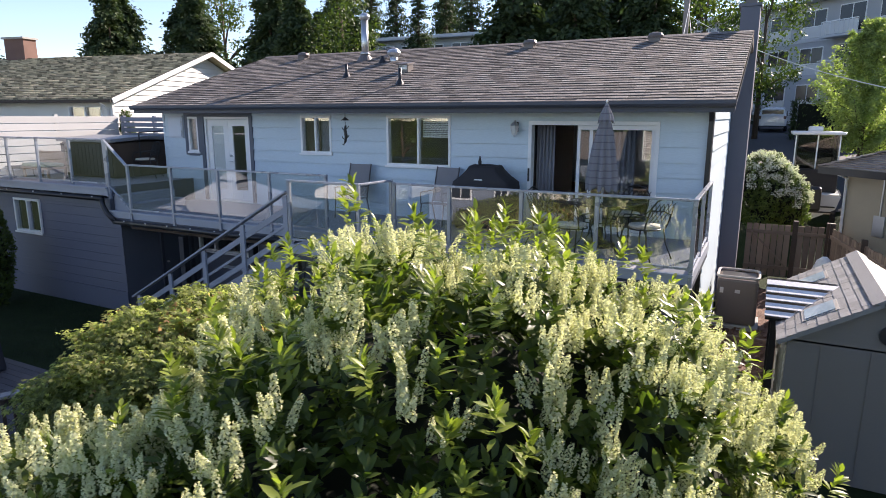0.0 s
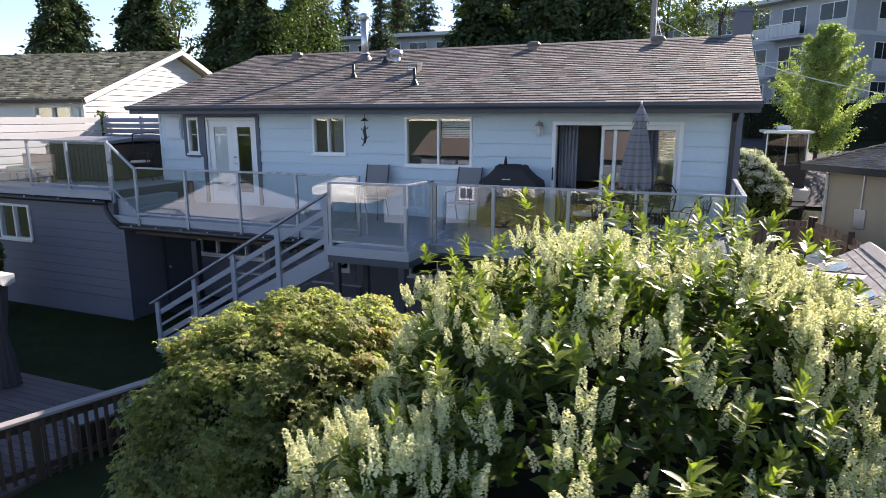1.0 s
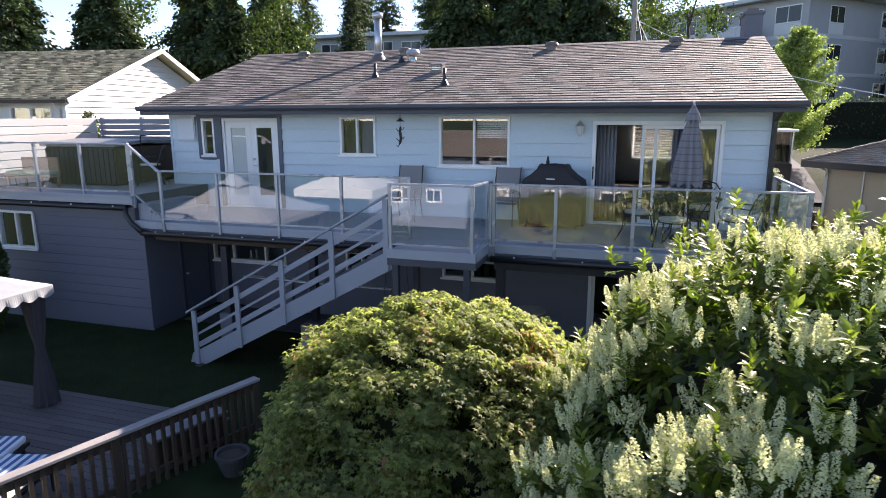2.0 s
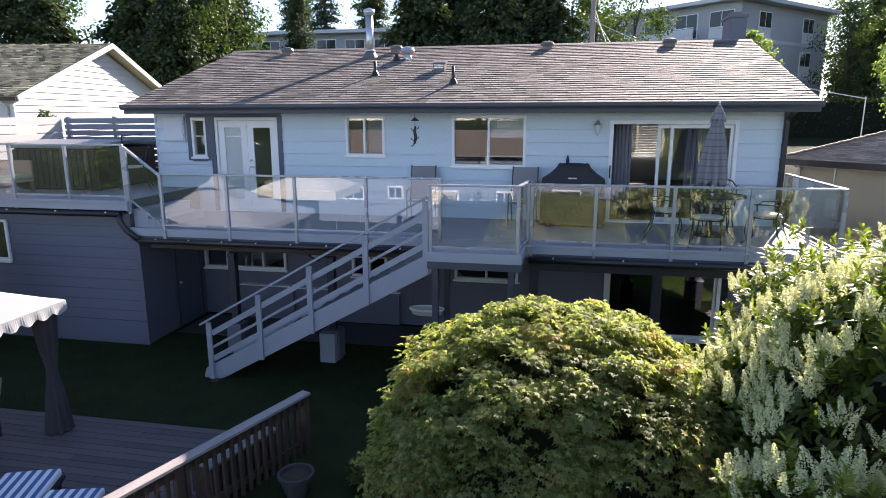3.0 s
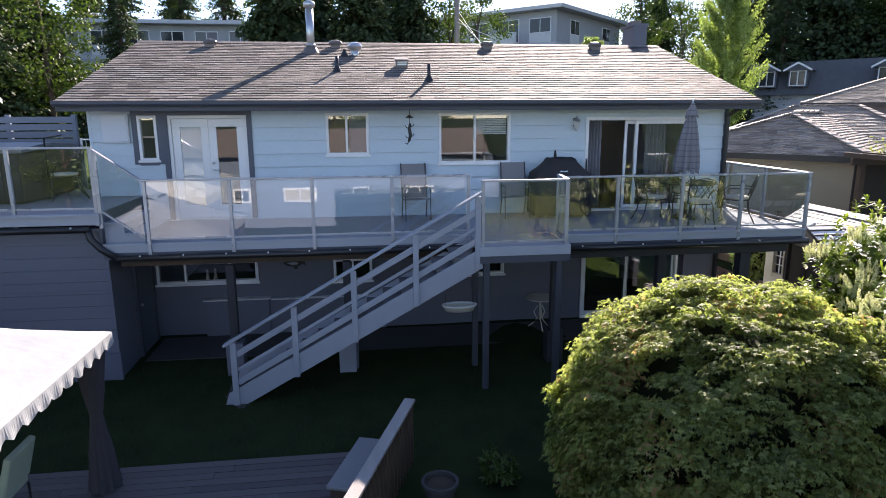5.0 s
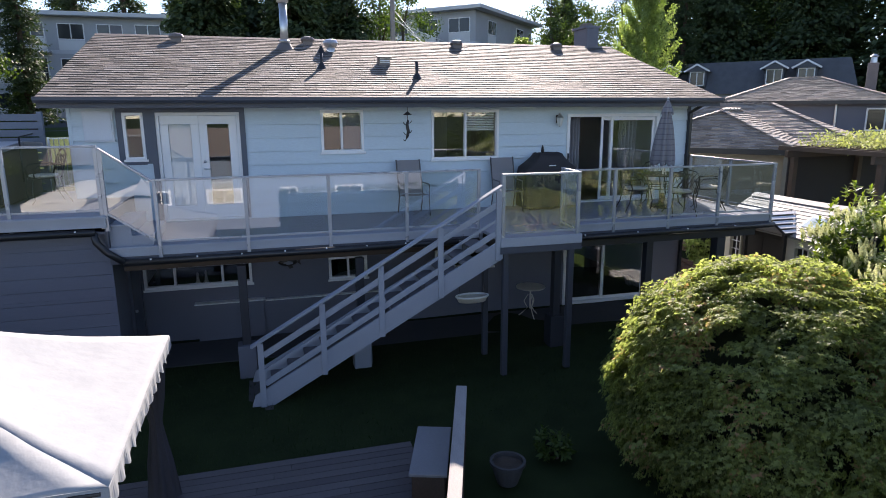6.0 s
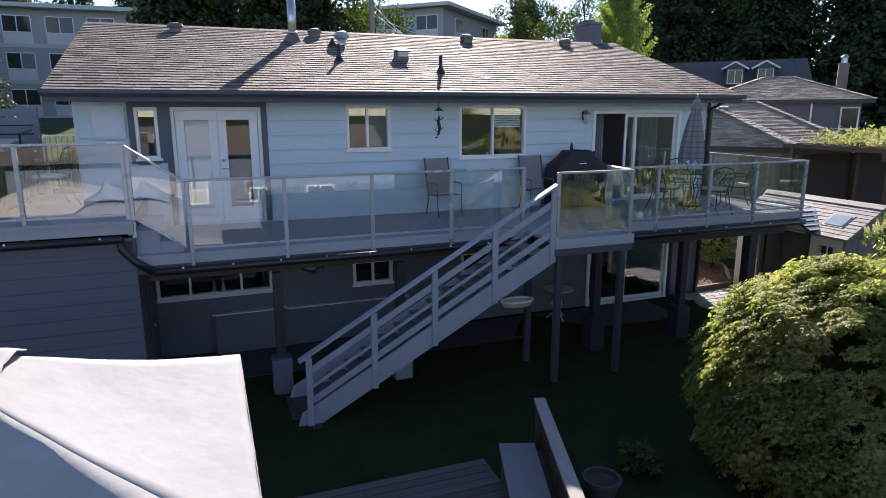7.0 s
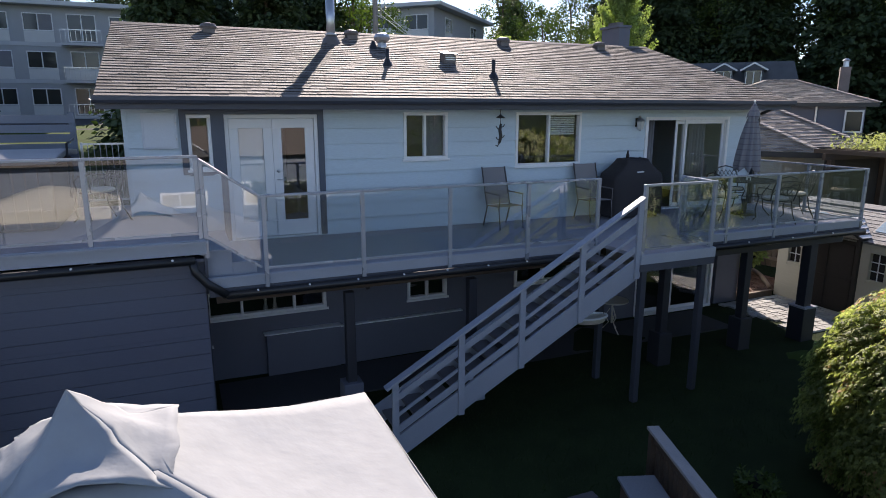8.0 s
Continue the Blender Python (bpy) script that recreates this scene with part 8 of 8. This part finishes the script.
def apartment(name, label, m, width, depth, base, floors, storey, bays, side_bays, balcony_bays):
    """A flat-roofed block of flats in its own axes: front along x at y = 0."""
    at = m @ Vector((width / 2, depth / 2, base))
    A = thing(name, at, label, "apartment building")
    top = base + floors * storey
    part("wall", Geo().box(0, width, 0, depth, base - 1, top, m), APT, A)
    part("roof", Geo().box(-0.7, width + 0.9, -0.9, depth + 0.7, top + 0.002, top + 0.32, m), APTROOF, A, "flat roof with a pale fascia", bevel=0.03)
    for f in range(floors):
        z = base + f * storey
        part("floor_band", Geo().box(-0.02, width + 0.02, -0.04, -0.004, z - 0.14, z + 0.14, m), APTROOF, A)
        part("floor_band", Geo().box(width + 0.004, width + 0.04, -0.02, depth, z - 0.14, z + 0.14, m), APTROOF, A)
        for i in range(bays):
            x = (i + 0.5) * width / bays
            bal = i in balcony_bays
            if bal:
                b = part("balcony", Geo().box(x - width / bays * 0.48, x + width / bays * 0.48, -1.25, -0.045, z - 0.10, z + 0.06, m), APTROOF, A)
                rail = Geo().box(x - width / bays * 0.47, x + width / bays * 0.47, -1.23, -1.19, z + 0.98, z + 1.04, m)
                for k in range(9):
                    xx = x + width / bays * 0.94 * (k / 8 - 0.5)
                    rail.box(xx - 0.015, xx + 0.015, -1.22, -1.19, z + 0.06, z + 0.98, m)
                part("balcony_rail", rail, METALGREY, b, kind="stuff")
                if (i + f) % 2 == 0:
                    part("balcony_panel", Geo().box(x - width / bays * 0.45, x + width / bays * 0.45, -1.185, -1.17, z + 0.12, z + 0.95, m), APTLIGHT, b)
            wz0, wz1 = (z + 0.25, z + 2.25) if bal else (z + 0.95, z + 2.2)
            hw = min(1.05, width / bays * 0.34)
            w = part("window", Geo().box(x - hw, x + hw, -0.05, -0.005, wz0, wz1, m), WHITE, A)
            part("pane", Geo().box(x - hw + 0.07, x - 0.04, -0.062, -0.052, wz0 + 0.07, wz1 - 0.07, m), APTGLASS, w)
            part("pane", Geo().box(x + 0.04, x + hw - 0.07, -0.062, -0.052, wz0 + 0.07, wz1 - 0.07, m), APTGLASS if (i * 3 + f) % 4 else DRAPE, w)
            if not bal:
                part("spandrel", Geo().box(x - hw, x + hw, -0.045, -0.006, z + 0.15, z + 0.93, m), APTLIGHT, w)
        for i in range(side_bays):
            y = (i + 0.5) * depth / side_bays
            w = part("window", Geo().box(width + 0.005, width + 0.05, y - 0.9, y + 0.9, z + 0.95, z + 2.2, m), WHITE, A)
            part("pane", Geo().box(width + 0.052, width + 0.062, y - 0.83, y - 0.04, z + 1.02, z + 2.13, m), APTGLASS, w)
            part("pane", Geo().box(width + 0.052, width + 0.062, y + 0.04, y + 0.83, z + 1.02, z + 2.13, m), APTGLASS, w)
            part("spandrel", Geo().box(width + 0.006, width + 0.045, y - 0.9, y + 0.9, z + 0.15, z + 0.93, m), APTLIGHT, w)
    return A


turn1 = math.atan2(-0.699, 0.715)
apartment("apartment_block", "four-storey grey apartment block with balconies and pale panels", Matrix.Translation((22.2 - 0.715 * 22, 41.1 + 0.699 * 22, 0)) @ Matrix.Rotation(turn1, 4, "Z"), 22, 13.7, 2.04, 4, 2.75, 7, 2, (2, 5))
apartment("apartment_block", "three-storey grey apartment block with flat roof", Matrix.Translation((-26, 46, 0)), 25.6, 12, 3.9, 3, 2.7, 9, 3, (1, 4, 7))

# dark mansard house with dormers
mdir = Vector((0.65, -0.76, 0)).normalized()
mm = Matrix.Translation((33.9, 43.2, -0.45)) @ Matrix.Rotation(math.atan2(mdir.y, mdir.x), 4, "Z")
mh = thing("mansard_house", mm @ Vector((10, 4, 3)), "long dark-roofed house with white-trimmed dormers", "house")
part("wall", Geo().box(0, 22, 0.5, 9, 2.0, 6.4, mm), APT, mh)
part("roof", Geo().poly([mm @ Vector(p) for p in ((-0.4, 0, 6.3), (22.4, 0, 6.3), (22.4, 9.5, 6.3), (-0.4, 9.5, 6.3), (0.4, 1.5, 9.0), (21.6, 1.5, 9.0), (21.6, 8, 9.0), (0.4, 8, 9.0))], [(0, 1, 5, 4), (1, 2, 6, 5), (2, 3, 7, 6), (3, 0, 4, 7), (4, 5, 6, 7), (3, 2, 1, 0)]), MANSARD, mh, "dark shingled mansard roof")
for u in (8.1, 10.4, 16.4, 18.7):
    d = part("dormer", Geo().box(u - 0.72, u + 0.72, -0.1, 1.4, 6.9, 8.3, mm), MANSARD, mh)
    part("dormer_roof", Geo().poly([mm @ Vector(p) for p in ((u - 1.0, -0.35, 8.2), (u + 1.0, -0.35, 8.2), (u, -0.35, 8.75), (u - 1.0, 1.5, 8.2), (u + 1.0, 1.5, 8.2), (u, 1.5, 8.75))], [(0, 1, 2), (3, 5, 4), (0, 3, 4, 1), (1, 4, 5, 2), (2, 5, 3, 0)]), MANSARD, d)
    for s in (-1, 1):
        part("dormer_trim", Geo().beam(mm @ Vector((u + s * 1.05, -0.4, 8.2)), mm @ Vector((u, -0.4, 8.8)), 0.06, 0.14), WHITE, d)
    part("window_frame", Geo().box(u - 0.6, u + 0.6, -0.16, -0.102, 7.0, 8.2, mm), WHITE, d)
    for a, b in ((-0.52, -0.04), (0.04, 0.52)):
        part("pane", Geo().box(u + a, u + b, -0.175, -0.162, 7.08, 8.12, mm), APTGLASS, d)

# pergola with vines beside the neighbour's garage
pg = thing("pergola", (20, 0, 0), "dark timber pergola overgrown with pale vines", "pergola")
for x in (17.9, 20.2, 22.5):
    for y in (-1.4, 1.2):
        part("post", Geo().box(x - 0.07, x + 0.07, y - 0.07, y + 0.07, -0.1, 3.2), DARKWOOD, pg)
for y in (-1.4, 1.2):
    part("beam", Geo().box(17.6, 22.8, y - 0.05, y + 0.05, 3.202, 3.38), DARKWOOD, pg)
for i in range(11):
    part("rafter", Geo().box(17.7 + i * 0.5, 17.75 + i * 0.5, -1.8, 1.6, 3.382, 3.50), DARKWOOD, pg)
part("back_screen", Geo().box(17.8, 22.6, 1.28, 1.32, 0.0, 3.2), TARRED, pg)
rng = np.random.default_rng(77)
n = 5200
P = np.stack([rng.uniform(18.3, 23.2, n), rng.uniform(-1.9, 1.7, n), 3.52 + 0.38 * rng.uniform(size=n) ** 2], 1)
P[:, 2] += 0.25 * np.array([noise.noise(Vector(q * 1.3)) for q in P])
scatter("vine_leaves", OVAL_V, OVAL_F, frames(rng.normal(size=P.shape) + np.array((0, 0, -0.3)), np.array((0, 0, 1.0)) + rng.normal(size=P.shape) * 0.5), rng.uniform(0.08, 0.15, n), P, VINE, pg, "pale yellow-green vine leaves")


# utility pole and wires
up_ = thing("utility_pole", (10.48, 19.84, 2.2), "tall wooden utility pole", "utility pole")
part("pole", Geo().tube([(10.48, 19.84, 1.8), (10.48, 19.84, 12.5)], [0.16, 0.11], 12), POLEWOOD, up_, smooth=True)
part("cross_arm", Geo().box(9.4, 11.56, 19.66, 19.75, 11.2, 11.32), POLEWOOD, up_)
for x in (9.6, 10.1, 10.9, 11.4):
    part("insulator", Geo().lathe([(0.04, 0), (0.06, 0.05), (0.03, 0.12)], (x, 19.7, 11.32), 10), METALGREY, up_)


def wire(a, b, sag, r=0.014, label="thin overhead service cable"):
    a, b = Vector(a), Vector(b)
    pts = [a.lerp(b, t) + Vector((0, 0, -sag * 4 * t * (1 - t))) for t in np.linspace(0, 1, 13)]
    solid("cable", Geo().tube(pts, r, 5), APTLIGHT, label, "cable", group="overhead cables")


wire((10.60, 19.72, 9.4), (11.5, 8.8, 5.0), 0.25, 0.013)
wire((10.60, 19.72, 9.1), (12.5, 8.8, 5.0), 0.35, 0.013)
wire((10.48, 19.8, 9.0), tuple(nm @ Vector((1.6, 1.3, 4.95))), 0.4)


def white_suv(x, y, z, turn):
    m = pose(x, y, z, 0, 0, turn)
    c = thing("parked_car", (x, y, z), "white station wagon parked on the street, seen from behind", "car")
    g = Geo()
    secs = [(-2.2, 0.78, 0.45, 0.95, 1.0), (-2.1, 0.86, 0.35, 1.45, 1.5), (-1.2, 0.9, 0.3, 1.55, 1.6), (0.3, 0.9, 0.3, 1.5, 1.55), (0.9, 0.9, 0.3, 1.0, 1.05), (2.1, 0.82, 0.35, 0.85, 0.9), (2.25, 0.7, 0.45, 0.7, 0.75)]
    pts = []
    for yy, hw, z0, z1, z2 in secs:
        pts += [m @ Vector(p) for p in ((-hw, yy, z0), (-hw, yy, 0.9 if z1 > 0.95 else z1 * 0.95), (-hw * 0.78, yy, z1), (0, yy, z2), (hw * 0.78, yy, z1), (hw, yy, 0.9 if z1 > 0.95 else z1 * 0.95), (hw, yy, z0))]
    fs = [(i * 7 + k, i * 7 + k + 1, (i + 1) * 7 + k + 1, (i + 1) * 7 + k) for i in range(len(secs) - 1) for k in range(6)]
    fs += [tuple(range(7))[::-1], tuple((len(secs) - 1) * 7 + k for k in range(7)), *[(i * 7, (i + 1) * 7, (i + 1) * 7 + 6, i * 7 + 6) for i in range(len(secs) - 1)]]
    body = part("body", g.poly(pts, fs), CARPAINT, c, "white painted body", bevel=0.04)
    part("rear_window", Geo().box(-0.62, 0.62, -2.17, -2.13, 1.02, 1.36, m), APTGLASS, body)
    for s in (-0.86, 0.86):
        part("side_window", Geo().box(s - 0.02, s + 0.02, -1.6, 0.4, 1.0, 1.32, m), APTGLASS, body)
    for s in (-0.74, 0.74):
        part("tail_light", Geo().box(s - 0.08, s + 0.08, -2.225, -2.16, 0.80, 1.0, m), BRICK, body, "red tail light")
    part("number_plate", Geo().box(-0.25, 0.25, -2.24, -2.205, 0.62, 0.74, m), METALGREY, body)
    part("bumper", Geo().box(-0.8, 0.8, -2.28, -2.15, 0.36, 0.55, m), CARPAINT, body, bevel=0.03)
    for sx in (-0.82, 0.82):
        for sy in (-1.35, 1.35):
            w = part("wheel", Geo().tube([m @ Vector((sx - 0.1, sy, 0.33)), m @ Vector((sx + 0.1, sy, 0.33))], 0.33, 18), RUBBER, c)
            part("rim", Geo().tube([m @ Vector((sx - 0.105, sy, 0.33)), m @ Vector((sx + 0.105, sy, 0.33))], 0.2, 14), METALGREY, w)
    return c


white_suv(14.35, 38, ground_z(14.35, 38) + 0.06, 0)


def boat():
    x, y = 15.75, 14.2
    z = ground_z(x, y)
    b = thing("motor_boat", (x, y, z), "white motor boat with a canopy frame on a trailer", "boat")
    hull = Geo()
    secs = [(-2.4, 0.95, 0.42, 1.2), (-1.2, 1.02, 0.40, 1.22), (0.4, 1.0, 0.40, 1.28), (1.6, 0.75, 0.5, 1.4), (2.6, 0.12, 0.9, 1.55)]
    pts = []
    for yy, hw, z0, z1 in secs:
        pts += [(x - hw, y + yy, z + z1), (x - hw * 0.85, y + yy, z + z0 + 0.35), (x, y + yy, z + z0), (x + hw * 0.85, y + yy, z + z0 + 0.35), (x + hw, y + yy, z + z1)]
    hull.poly(pts, [(i * 5 + k, i * 5 + k + 1, (i + 1) * 5 + k + 1, (i + 1) * 5 + k) for i in range(4) for k in range(4)] + [(0, 1, 2, 3, 4), *[(i * 5 + 4, i * 5, (i + 1) * 5, (i + 1) * 5 + 4) for i in range(4)]])
    h = part("hull", hull, BOATWHITE, b, "white hull", bevel=0.03)
    part("rub_rail", Geo().tube([(x + sx * hw, y + yy, z + z1) for yy, hw, z0, z1 in secs for sx in (1,)], 0.03, 6), BLACK, h)
    part("rub_rail", Geo().tube([(x - hw, y + yy, z + z1) for yy, hw, z0, z1 in secs], 0.03, 6), BLACK, h)
    part("outboard_motor", Geo().box(x - 0.25, x + 0.25, y - 2.85, y - 2.42, z + 0.7, z + 1.5), BLACK, b, "black outboard motor", bevel=0.08)
    part("console", Geo().box(x - 0.86, x + 0.86, y - 1.5, y + 0.7, z + 1.2, z + 2.0), TARRED, b, "black cockpit cover", bevel=0.05)
    part("windscreen", Geo().slab([(x - 0.75, y - 0.1, z + 2.0), (x + 0.75, y - 0.1, z + 2.0), (x + 0.68, y + 0.35, z + 3.05), (x - 0.68, y + 0.35, z + 3.05)], 0.02), VINYLPANE, b)
    for sx in (-0.8, 0.8):
        for y0_, y1_ in ((-1.3, -1.1), (0.6, 0.45)):
            part("canopy_post", Geo().tube([(x + sx, y + y0_, z + 1.2), (x + sx * 0.95, y + y1_, z + 3.15)], 0.04, 8), BOATWHITE, b)
    part("canopy", Geo().box(x - 1.0, x + 1.0, y - 1.5, y + 0.8, z + 3.15, z + 3.25), BOATWHITE, b, "white hard canopy", bevel=0.04)
    part("radar_box", Geo().box(x - 0.35, x + 0.2, y - 0.6, y - 0.1, z + 3.252, z + 3.42), BOATWHITE, b, bevel=0.04)
    part("canvas_side", Geo().box(x + 0.82, x + 0.84, y - 1.2, y + 0.5, z + 1.9, z + 3.1), VINYLPANE, b)
    part("canvas_side", Geo().box(x - 0.84, x - 0.82, y - 1.2, y + 0.5, z + 1.9, z + 3.1), VINYLPANE, b)
    tr = part("trailer", Geo().box(x - 0.9, x + 0.9, y - 0.5, y - 0.35, z + 0.35, z + 0.5).box(x - 0.06, x + 0.06, y - 2.0, y + 3.4, z + 0.36, z + 0.49), METALGREY, b)
    for sx in (-0.95, 0.95):
        part("wheel", Geo().tube([(x + sx - 0.09, y - 0.42, z + 0.3), (x + sx + 0.09, y - 0.42, z + 0.3)], 0.3, 16), RUBBER, tr)
    part("canvas_back", Geo().box(x - 0.8, x + 0.8, y - 1.27, y - 1.25, z + 1.98, z + 3.14), VINYLPANE, b, "clear vinyl back panel")
    for dx in (-0.82, 0.0, 0.82):
        part("window_frame", Geo().box(x + dx - 0.025, x + dx + 0.025, y - 1.32, y - 1.28, z + 1.98, z + 3.15), BOATWHITE, b)
    for h in (0.62, 0.80):
        part("hull_stripe", Geo().box(x - 0.80, x + 0.80, y - 2.43, y - 2.405, z + h, z + h + 0.05), BLACK, b)
    return b


boat().scale = (0.78, 0.9, 0.97)

# across the back gardens: a house and a canopy, seen mirrored in the panes
bh = thing("garden_side_house", (3, -37, -3.4), "low grey-blue house across the gardens with white-trimmed windows", "house")
part("wall", Geo().box(-9, 15, -44, -37, -4.2, 1.3), GREYSLAT, bh)
part("roof", Geo().poly([(-9.6, -36.4, 1.3), (15.6, -36.4, 1.3), (15.6, -44.6, 1.3), (-9.6, -44.6, 1.3), (-9.6, -40.5, 3.3), (15.6, -40.5, 3.3)], [(1, 0, 4, 5), (3, 2, 5, 4), (0, 3, 4), (2, 1, 5), (0, 1, 2, 3)]), SHINGLE, bh)
for x, z, hw, hh in ((1.1, -1.1, 1.15, 0.5), (-2.9, -1.1, 0.6, 0.5), (-6.2, -1.2, 0.9, 0.5), (5.4, -1.1, 0.6, 0.5), (9.6, -1.1, 1.0, 0.5)):
    w = part("window", Geo().box(x - hw, x + hw, -37.0, -36.94, z - hh, z + hh), WHITE, bh, "white-trimmed window")
    part("pane", Geo().box(x - hw + 0.13, x - 0.04, -36.938, -36.92, z - hh + 0.13, z + hh - 0.13), CREAM if hw > 1 else APTGLASS, w)
    part("pane", Geo().box(x + 0.04, x + hw - 0.13, -36.938, -36.92, z - hh + 0.13, z + hh - 0.13), CREAM if hw > 1 else APTGLASS, w)

cx_, cy_ = -3.6, -22.5
cz_ = ground_z(cx_, cy_)
cn = thing("garden_canopy", (cx_, cy_, cz_), "large cream canvas canopy on four poles in the next garden", "canopy")
g = Geo()
k = 20
for j in range(k + 1):
    for i in range(k + 1):
        u, v = 2 * i / k - 1, 2 * j / k - 1
        rise = 1 - max(abs(u), abs(v)) ** 1.4
        g.v.append((cx_ + 2.2 * u, cy_ + 1.9 * v, cz_ + 2.25 + 0.75 * rise + 0.03 * noise.noise(Vector((u * 3, v * 3, 1)))))
g.f = [(j * (k + 1) + i, j * (k + 1) + i + 1, (j + 1) * (k + 1) + i + 1, (j + 1) * (k + 1) + i) for j in range(k) for i in range(k)]
cc = part("canopy_cloth", g, CREAMCANVAS, cn, smooth=True)
cc.modifiers.new("thick", "SOLIDIFY").thickness = 0.006
for x0, x1, y0, y1 in ((-2.2, 2.2, 1.88, 1.9), (-2.2, 2.2, -1.9, -1.88), (-2.2, -2.18, -1.88, 1.88), (2.18, 2.2, -1.88, 1.88)):
    part("side_cloth", Geo().box(cx_ + x0, cx_ + x1, cy_ + y0, cy_ + y1, cz_ + 1.85, cz_ + 2.24), CREAMCANVAS, cn)
for sx in (-2.15, 2.15):
    for sy in (-1.85, 1.85):
        part("pole", Geo().tube([(cx_ + sx, cy_ + sy, cz_ - 0.1), (cx_ + sx, cy_ + sy, cz_ + 2.26)], 0.022, 8), METALGREY, cn)
# unseen trees added so that the panes mirror them, not bare sky
for (x, y, s, r) in ((-14, -36, 0.8, 30), (21, -38, 0.85, 120), (30, -33, 0.75, 210), (-24, -31, 0.85, 300), (3, -47, 1.0, 10), (12, -50, 1.0, 90)):
    c = copy_thing(alder, pose(x, y, ground_z(x, y) - 0.1, 0, 0, r))
    c.scale = (s, s, s)

# ---- laid pieces: roof shingles, patio boards, paving ----
shingle_slope(house, (X0, YE - 0.05, ZE + 0.004 - 0.05 * math.tan(SLOPE)), (1, 0, 0), up_back, X1 - X0, (4.3 - YE + 0.05) / math.cos(SLOPE) - 0.1, 0.168, 0.27, SHINGLEP, SHINGLE, range(0, 6), lift=0.014, ragged=0.024)
brd = Geo().box(-0.5, 0.5, -0.066, 0.066, -0.02, 0.012).mesh("patio_board", PATIOWOOD)
rnd = random.Random(17)
for r in range(40):
    y = -5.28 - r * 0.142
    x = -6.0
    k = 0
    while x < 5.35:
        l = min(rnd.uniform(2.4, 4.2), 5.4 - x)
        if 5.4 - (x + l) < 0.4:
            l = 5.4 - x
        m = Matrix.Translation((x + l / 2, y, rnd.uniform(0, 0.003))) @ Matrix.Diagonal((l - 0.006, 1, 1, 1))
        piece("patio_board", brd, patio, m)
        x += l
pav = thing("paved_path", (13, -1.6, 0), "path of grey paving stones beside the house", "path", kind="structure")
part("bedding", Geo().box(12.80, 15.0, -2.35, -0.10, -0.2, -0.035), SOIL, pav)
stone = Geo()
stone.poly([(-0.5, -0.5, -0.04), (0.5, -0.5, -0.04), (0.5, 0.5, -0.04), (-0.5, 0.5, -0.04), (-0.46, -0.44, 0.02), (0.46, -0.44, 0.02), (0.46, 0.44, 0.02), (-0.46, 0.44, 0.02)], [(3, 2, 1, 0), (4, 5, 6, 7), (0, 1, 5, 4), (1, 2, 6, 5), (2, 3, 7, 6), (3, 0, 4, 7)])
stone_me = stone.mesh("paving_stone", PAVER)
for j in range(15):
    for i in range(20):
        x, y = 12.45 + (i + 0.5 * (j % 2)) * 0.205, -2.25 + j * 0.205
        if x < 14.95 and y < -0.16 and x > 12.88 + 0.12 * math.sin(7 * y):
            piece("paving_stone", stone_me, pav, Matrix.Translation((x, y, rnd.uniform(-0.006, 0.006))) @ Matrix.Rotation(rnd.uniform(-0.03, 0.03), 4, "Z") @ Matrix.Diagonal((0.196, 0.196, 1, 1)))
